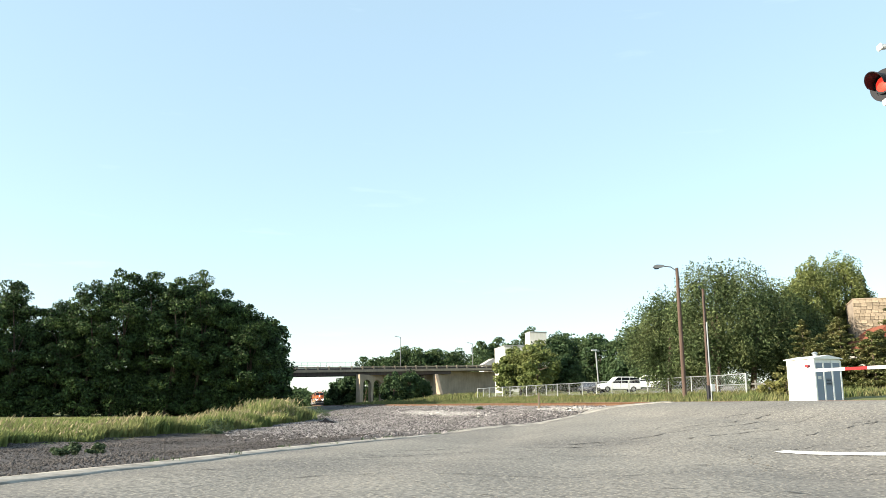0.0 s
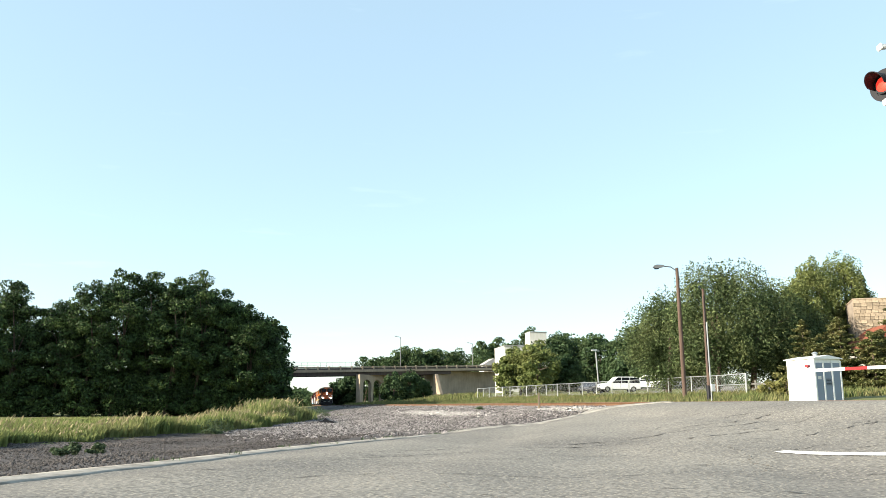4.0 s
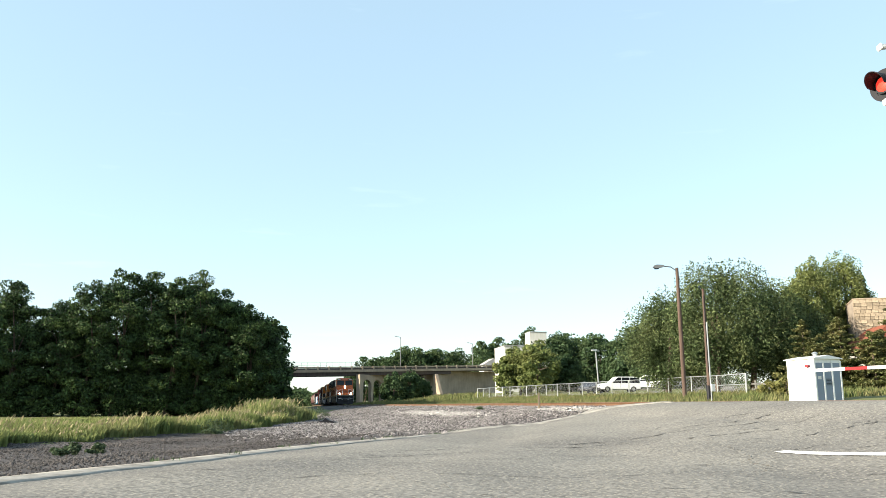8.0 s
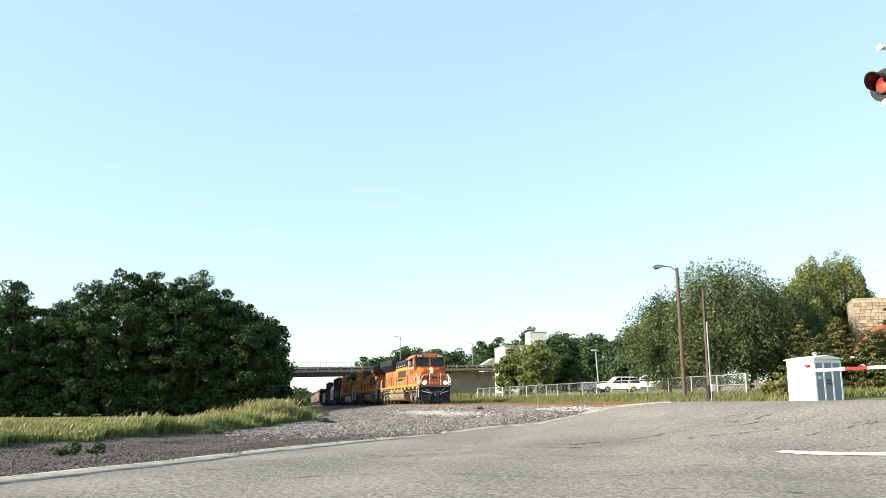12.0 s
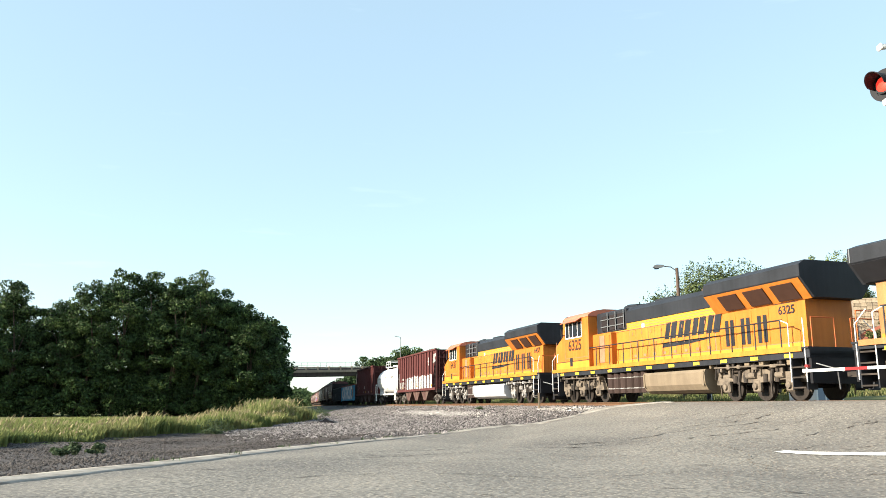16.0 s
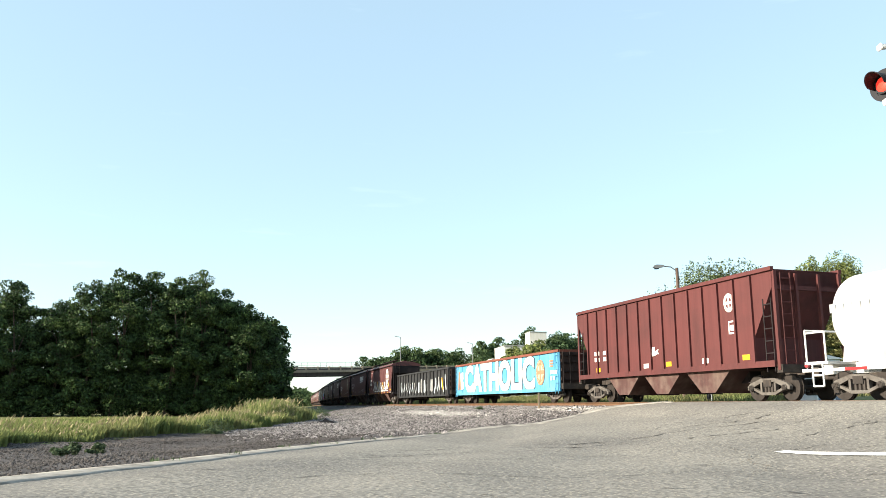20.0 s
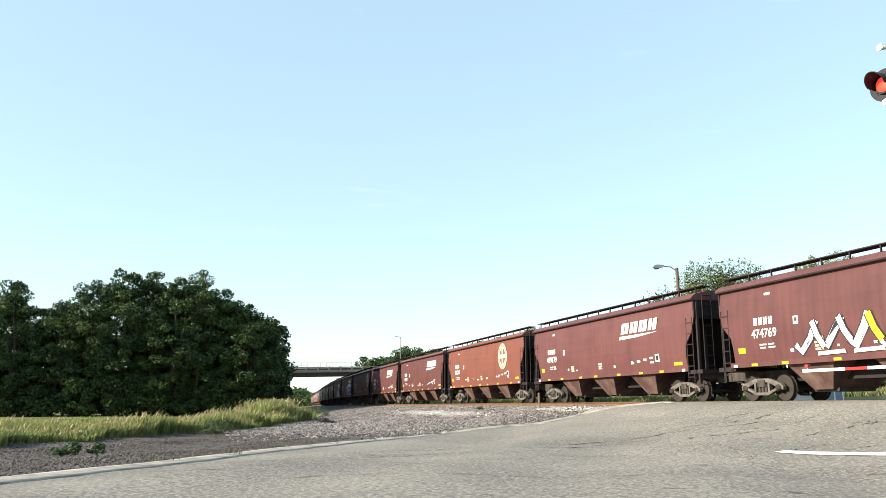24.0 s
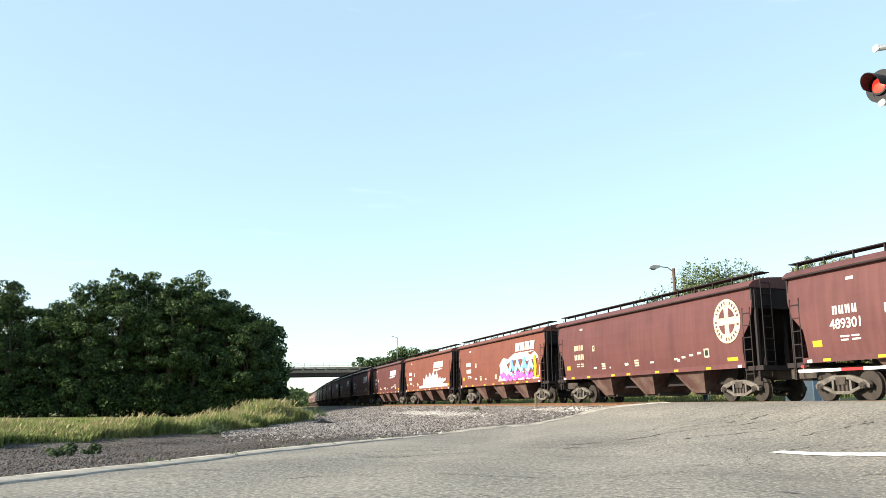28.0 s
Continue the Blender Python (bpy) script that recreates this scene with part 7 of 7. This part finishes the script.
        rods("pilot_hose", "lamphead", c, 0.03, ((X(E_ + 0.06), -0.9, 1.35), (X(E_ + 0.22), -0.5, 1.05)), ((X(E_ + 0.22), -0.5, 1.05), (X(E_ + 0.2), 0.5, 1.1)), ((X(E_ + 0.2), 0.5, 1.1), (X(E_ + 0.06), 0.9, 1.4)), seg=6)
        bx("pilot_sill", "tanktan", E_ - 0.02, E_ + 0.03, -1.4, 1.4, 1.56, 1.72, "worn tan sill over the plough")
    # ends: pilots, plough, steps, grab irons
    for s, e in ((1, E_), (-1, -E_)):
        bx("pilot", "black", e - s * 0.12, e, -1.45, 1.45, 0.55, 1.62)
        if s == 1:
            bm = bmesh.new()
            prism(bm, [(X(e), 0.2), (X(e + 0.28), 0.16), (X(e + 0.12), 0.75), (X(e), 0.8)], "y", -1.35, 1.35)
            part("plough", bm, "black", c)
        for sy in (-1, 1):
            well = solid("step_side", "locoblack", c, ((X(e - s * 0.88), sy * 1.3, 0.95), (0.05, 0.4, 1.2)))
            solid("step_side", "locoblack", c, ((X(e - s * 0.22), sy * 1.3, 0.95), (0.05, 0.4, 1.2)))
            for q in range(4):
                solid("step", "underframe", well, ((X(e - s * 0.55), sy * (1.42 - 0.02 * q), 0.42 + q * 0.34), (0.62, 0.24, 0.05)))
            rods("grab_iron", "whiterail", c, 0.020, ((X(e - s * 0.9), sy * 1.52, 0.6), (X(e - s * 0.9), sy * 1.52, 2.6)), ((X(e - s * 0.18), sy * 1.52, 0.6), (X(e - s * 0.18), sy * 1.52, 2.3)), ((X(e - s * 0.18), sy * 1.52, 2.3), (X(e - s * 0.45), sy * 1.3, 2.75)), ((X(e - s * 0.9), sy * 1.52, 2.6), (X(e - s * 1.3), sy * 1.5, 2.75)), seg=6)
            rods("cut_lever", "whiterail", c, 0.02, ((X(e + s * 0.05), sy * 1.3, 1.2), (X(e + s * 0.25), sy * 0.4, 0.95)), seg=5)
            rods("air_hose", "locoblack", c, 0.035, ((X(e + s * 0.1), sy * 0.5, 0.95), (X(e + s * 0.25), sy * 0.6, 0.35)), seg=6)
        rods("end_rail", "railred", c, 0.02, ((X(e - s * 0.05), -1.3, 2.75), (X(e - s * 0.05), -0.35, 2.75)), ((X(e - s * 0.05), 0.35, 2.75), (X(e - s * 0.05), 1.3, 2.75)), *[((X(e - s * 0.05), yy, 1.76), (X(e - s * 0.05), yy, 2.75)) for yy in (-1.3, -0.35, 0.35, 1.3)], seg=6)
        coupler(c, X(ln / 2 - 0.1) if s == 1 else X(-ln / 2 + 0.1), s * k)
    # handrails
    for sy in (-1, 1):
        for i in range(11):
            x = -E_ + 1.3 + i * 1.35
            if x > c0 - 0.3:
                break
            rods("stanchion", "locoblack", c, 0.026, ((X(x), sy * 1.5, 1.76), (X(x), sy * 1.5, 2.75)), seg=5)
        rods("handrail", "locoblack", c, 0.027, ((X(-E_ + 1.2), sy * 1.5, 2.75), (X(c0), sy * 1.5, 2.75)), seg=6)
    for x in (-6.95, 6.95):
        loco_truck(c, X(x), frame_mat)
    # lettering
    words("loco_number", number, 0.72 if emd else 0.78, "darknumber", c, Matrix.Translation((X(6.78 if emd else 7.0), -1.54, 2.95 if emd else 2.98)) @ SIDE, bold=0.01)
    slant_logo(c, -0.2 if emd else X(-2.9), 2.72, -1.01, 4.2, 0.72, "locoblack")
    if not emd:
        words("rear_number", number, 0.42, "locoblack", c, Matrix.Translation((X(-E_ + 1.5), -1.012, 3.15)) @ SIDE, bold=0.006)
        bx("rear_stripe", "locoblack", -E_ + 0.92, -E_ + 2.2, -1.0, -0.985, 3.4, 3.6)
    bx("cab_stripe", "yellow", c0, tip - 0.05, -1.54, -1.53, 1.80, 1.92 if emd else 2.14)
    bx("cab_stripe_line", "locoblack", c0, tip - 0.05, -1.542, -1.53, 1.93 if emd else 2.15, 1.96 if emd else 2.18)
    bx("nose_step", "locoblack", 7.3, 7.6, -1.545, -1.53, 1.9, 2.35) if not emd else bx("nose_plate", "white", 8.0, 8.25, -1.545, -1.53, 2.2, 2.5)
    return c


def build_train():
    """All vehicles from the nose back; returns (thing, place of its middle at 25 s, half pivot distance)."""
    cars = []

    def add(ob, middle, half):
        cars.append((ob, middle, half))
    add(locomotive("sun-faded orange and yellow freight locomotive leading the train, lights lit", "9144", 1, "orangefade", "yellowfade", "tanktan", "truckpale", "pinkroof", True, 21.4), -192.35, 6.9)
    add(locomotive("orange and yellow freight locomotive with black roof, cab trailing", "6325", -1, "orange", "amber", "tanktan", "truckpale", "pinkroof", False, 21.7, 0.3), -170.5, 6.9)
    add(locomotive("clean yellow and orange freight locomotive, cab trailing, silver fuel tank", "6437", -1, "orange", "amber", "tankwhite", "truckgrey", "pinkroof", False, 22.0, 2.2), -148.5, 6.9)
    h, e, y = ribbed_hopper("rusty red ribbed hopper with white graffiti along its lower side", 17.0, 1)
    # white sprayed ground with the outlined word, over panels and ribs alike
    rng = random.Random(11)
    top = [(x, 2.52 + rng.uniform(-0.10, 0.12)) for x in np.arange(6.4, -3.7 - 0.01, -0.4)]
    plate("graffiti_ground", "white", h, [(-3.7, 1.36), (6.4, 1.36)] + top, y + 0.092, 0.003, "soft-edged white sprayed ground")
    for q in range(14):
        x = -e + 1.15 + q * (2 * e - 2.3) / 13
        if -3.7 < x < 6.4:
            solid("rib_paint", "paleblue", h, ((x, -1.574, 1.92 + rng.uniform(-0.04, 0.04)), (0.086, 0.006, 1.12)))
    for mtl, bold, yy in (("sprayblack", 0.10, y + 0.086), ("white", 0.045, y + 0.082)):
        words("graffiti_letters", "METAL", 1.35, mtl, h, Matrix.Translation((-1.2, yy, 1.78)) @ SIDE @ Matrix.Diagonal((1.08, 1.0, 1, 1)), depth=0.001, bold=bold, label="black outline" if mtl == "sprayblack" else "white sprayed letters")
    scrawl(h, 1.3, 6.1, 1.40, 2.3, y + 0.086, ["white", "paleblue"], "sprayblack", 12, 6)
    scrawl(h, -e + 1.2, -e + 3.3, 1.4, 2.2, y + 0.09, "silver", "oldred", 14, 5)
    scrawl(h, e - 1.0, e - 0.15, 3.4, 4.4, y + 0.09, "silver", "oldred", 13, 1)
    add(h, -128.4, 5.8)
    add(tank_car(), -113.2, 4.5)
    h, e, y = ribbed_hopper("dull red ribbed hopper with small stencils and emblem", 16.7, 2)
    marks(h, e - 2.6, 2.5, y + 0.09, [(0, 0, 0.5, 0.06), (0, 0.44, 0.5, 0.06), (0, 0, 0.06, 0.5), (0.44, 0, 0.06, 0.5), (0.12, 0.12, 0.26, 0.22)], "white", "stencil")
    scrawl(h, -0.5, 0.1, 1.95, 2.4, y + 0.09, "white", "oldred", 21, 2)
    add(h, -98.1, 5.6)
    g, e = gondola("gondola sprayed light blue with large white graffiti letters", 20.6, "gonblue", "gonrust", 15, rib_depth=0.035)
    add(g, -78.5, 7.6)
    for txt, mtl, bold, yy in (("CATHOLIC", "sprayblack", 0.155, -1.513), ("CATHOLIC", "white", 0.115, -1.517)):
        words("graffiti_letters", txt, 2.3, mtl, g, Matrix.Translation((-0.65, yy, 1.66)) @ SIDE @ Matrix.Diagonal((1.17, 1.13, 1, 1)), depth=0.001, bold=bold, label="black outline" if mtl == "sprayblack" else "bold white sprayed letters")
    round_emblem(g, 6.95, 1.75, -1.512, 0.62, 0.74, "brownemblem", "cream")
    marks(g, 8.3, 1.1, -1.512, [(0, 1.2, 0.5, 0.09), (0, 1.05, 0.5, 0.09), (0, 0.9, 0.45, 0.09)], "brownemblem", "stencil")
    marks(g, 8.3, 1.1, -1.512, [(0.1, 0.5, 0.9, 0.2), (0.1, 0.15, 0.22, 0.22), (0.5, 0.18, 0.22, 0.2)], "white", "stencil")
    scrawl(g, -e + 0.5, -e + 1.9, 1.0, 2.4, -1.512, ["brownemblem", "white"], "gonblue", 31, 2)
    g, e = gondola("black ribbed gondola with smeared white and yellow graffiti", 20.8, "gonblack", "gonblack", 17)
    add(g, -57.2, 7.6)
    zigzag(g, -e + 0.9, -1.2, 1.0, 2.2, 9, 0.16, -1.488, ["paleblue", "silver"], "gonblack", 41)
    scrawl(g, -0.8, e - 5.2, 1.0, 2.3, -1.488, ["paleblue", "silver", "gonblack"], "gonblack", 42, 8)
    zigzag(g, e - 4.9, e - 0.9, 0.95, 2.4, 4, 0.26, -1.488, ["paleblue", "silver", "sprayyellow"], "gonblack", 43)
    # covered hoppers
    plain = None
    L_ = 18.1
    for k in range(-2, 22):
        if k == -2:
            h = covered_hopper("brown-red covered hopper with a white round emblem and yellow-white graffiti")
            round_emblem(h, 5.3, 3.02, -1.545, 0.80, 0.84, "white", "hopred")
            reporting(h, "474769")
            zigzag(h, -4.1, 6.3, 1.55, 2.75, 9, 0.24, skin(0.003), ["white", "white", "sprayyellow"], "sprayblack", 51)
            for q in range(6):
                plate("graffiti_base", "white", h, [(-3.2 + q * 1.5, 1.44), (-2.0 + q * 1.5, 1.46), (-2.05 + q * 1.5, 1.58), (-3.15 + q * 1.5, 1.56)], skin(0.040), 0.003)
        elif k == -1:
            h = covered_hopper("brown-red covered hopper with a slanted white logo")
            reporting(h, "499179")
            slant_logo(h, 3.9, 3.15, -1.543, 3.3, 0.5, "white")
        elif k == 0:
            h = covered_hopper("faded orange-red covered hopper with a pale round emblem", "hoporange")
            reporting(h, "481240")
            round_emblem(h, 4.45, 3.05, -1.545, 0.82, 0.85, "cream", "hoporange")
        elif k == 1:
            h = covered_hopper("brown-red covered hopper with a slanted white logo and small number")
            reporting(h, "490443")
            slant_logo(h, 4.4, 3.2, -1.543, 3.3, 0.5, "white")
        elif k == 2:
            h = covered_hopper("brown-red covered hopper with a white logo near one end")
            reporting(h, "489301")
            slant_logo(h, 3.9, 3.15, -1.543, 3.3, 0.5, "white")
        elif k == 3:
            h = covered_hopper("brown-red covered hopper with a large pale round emblem")
            reporting(h, "", material="cream")
            round_emblem(h, 6.7, 3.0, -1.545, 0.80, 0.84, "cream", "hopred")
        elif k == 4:
            h = covered_hopper("faded red covered hopper with a bright blue and magenta graffiti piece", "hoporange")
            reporting(h, "")
            slant_logo(h, 5.2, 3.2, -1.543, 3.2, 0.5, "white")
            cloud = [(0.3, 1.45), (7.1, 1.45), (7.35, 2.0), (7.2, 2.75), (6.7, 3.05), (6.1, 2.85), (5.2, 3.1), (4.3, 2.9), (3.3, 3.08), (2.4, 2.8), (1.5, 2.9), (0.8, 2.5), (0.9, 2.0)]
            plate("graffiti_ground", "white", h, cloud, skin(0.003), 0.003, "white cloud behind the letters")
            zigzag(h, 1.2, 6.4, 1.85, 2.85, 5, 0.30, skin(0.008), ["spraycyan", "sprayblue"], "sprayblue", 61)
            zigzag(h, 1.0, 6.4, 1.48, 1.98, 7, 0.20, skin(0.045), ["spraypink", "spraypink", "sprayblue"], "spraypink", 62)
            stroke(h, [(6.6, 1.6), (6.85, 2.2), (6.7, 2.8)], 0.26, skin(0.045), "sprayyellow", "sprayyellow")
        elif k == 5:
            h = covered_hopper("brown-red covered hopper with silver sprayed blocks", "hoporange")
            reporting(h, "")
            slant_logo(h, 4.2, 3.0, -1.543, 3.0, 0.5, "white")
            plate("graffiti", "paleblue", h, [(-2.6, 1.42), (6.7, 1.42), (6.5, 1.66), (5.0, 1.72), (4.75, 2.3), (4.3, 2.0), (3.7, 2.72), (3.2, 2.3), (2.6, 2.8), (2.1, 2.35), (1.4, 2.7), (0.9, 2.2), (0.2, 2.6), (-0.2, 2.1), (-0.9, 2.3), (-1.1, 1.66), (-2.5, 1.62)], skin(0.003), 0.003, "pale grey sprayed crown shape")
            zigzag(h, 4.9, 6.5, 1.7, 2.3, 2, 0.14, skin(0.006), ["white"], "oldred", 72)
        elif k == 6:
            h = covered_hopper("brown-red covered hopper with a plain white logo, farther back")
            reporting(h, "")
            slant_logo(h, 4.2, 3.0, -1.543, 3.0, 0.5, "white")
            plain = h
        else:
            h = copy_thing(plain, Matrix.Identity(4))
        add(h, -9.88 + L_ * (k + 0.5) + {-2: 0.75, -1: 0.6, 0: 0.45, 1: 0.2}.get(k, 0.0), 6.55)
    return cars


def vehicle_pose(s, half):
    (fx, fy), (rx, ry) = track(s - half), track(s + half)
    d = Vector((fx - rx, fy - ry, 0)).normalized()
    o = Vector(((fx + rx) / 2, (fy + ry) / 2, 0))
    return Matrix(((d.x, -d.y, 0, o.x), (d.y, d.x, 0, o.y), (0, 0, 1, 0), (0, 0, 0, 1)))


def rolled(t):
    """Metres that the train has gone by the time t."""
    lead = min(max((t - 10.8) / 2.6, 0.0), 1.0)
    return 18.2 * t + 0.035 * max(0.0, t - 16) ** 2 + 1.6 * (1 - lead * lead * (3 - 2 * lead))


def motions():
    """The train rolls in, gaining speed a little all the way."""
    for ob, s25, half in TRAIN:
        rows = []
        for i in range(57):
            t = i * 0.5
            rows.append((t, vehicle_pose(s25 - rolled(t) + rolled(25), half)))
        walk(ob, rows)
    # wheels roll while their vehicle is on this side of the bridge
    place = {car_ob.name: s25 for car_ob, s25, half in TRAIN}
    for ob, x, r in ROLLING:
        s25 = place[ob.parent.parent.name]
        rows = []
        for i in range(841):
            t = i / 30
            gone = rolled(t)
            s = s25 - gone + rolled(25)
            if i in (0, 840) or -38 < s < 150:
                now = min(max(gone, s25 + rolled(25) - 150), s25 + rolled(25) + 38)
                rows.append((t, Matrix.Translation((x, 0, r)) @ Matrix.Rotation(now / r, 4, "Y")))
        walk(ob, rows)


build_ground()
build_road()
build_road_marks()
build_trees()
build_bridge()
build_buildings()
build_poles()
build_fence()
build_hut()
build_signal()
build_cars()
TRAIN = build_train()
build_grass()
build_stones()
build_track()
motions()
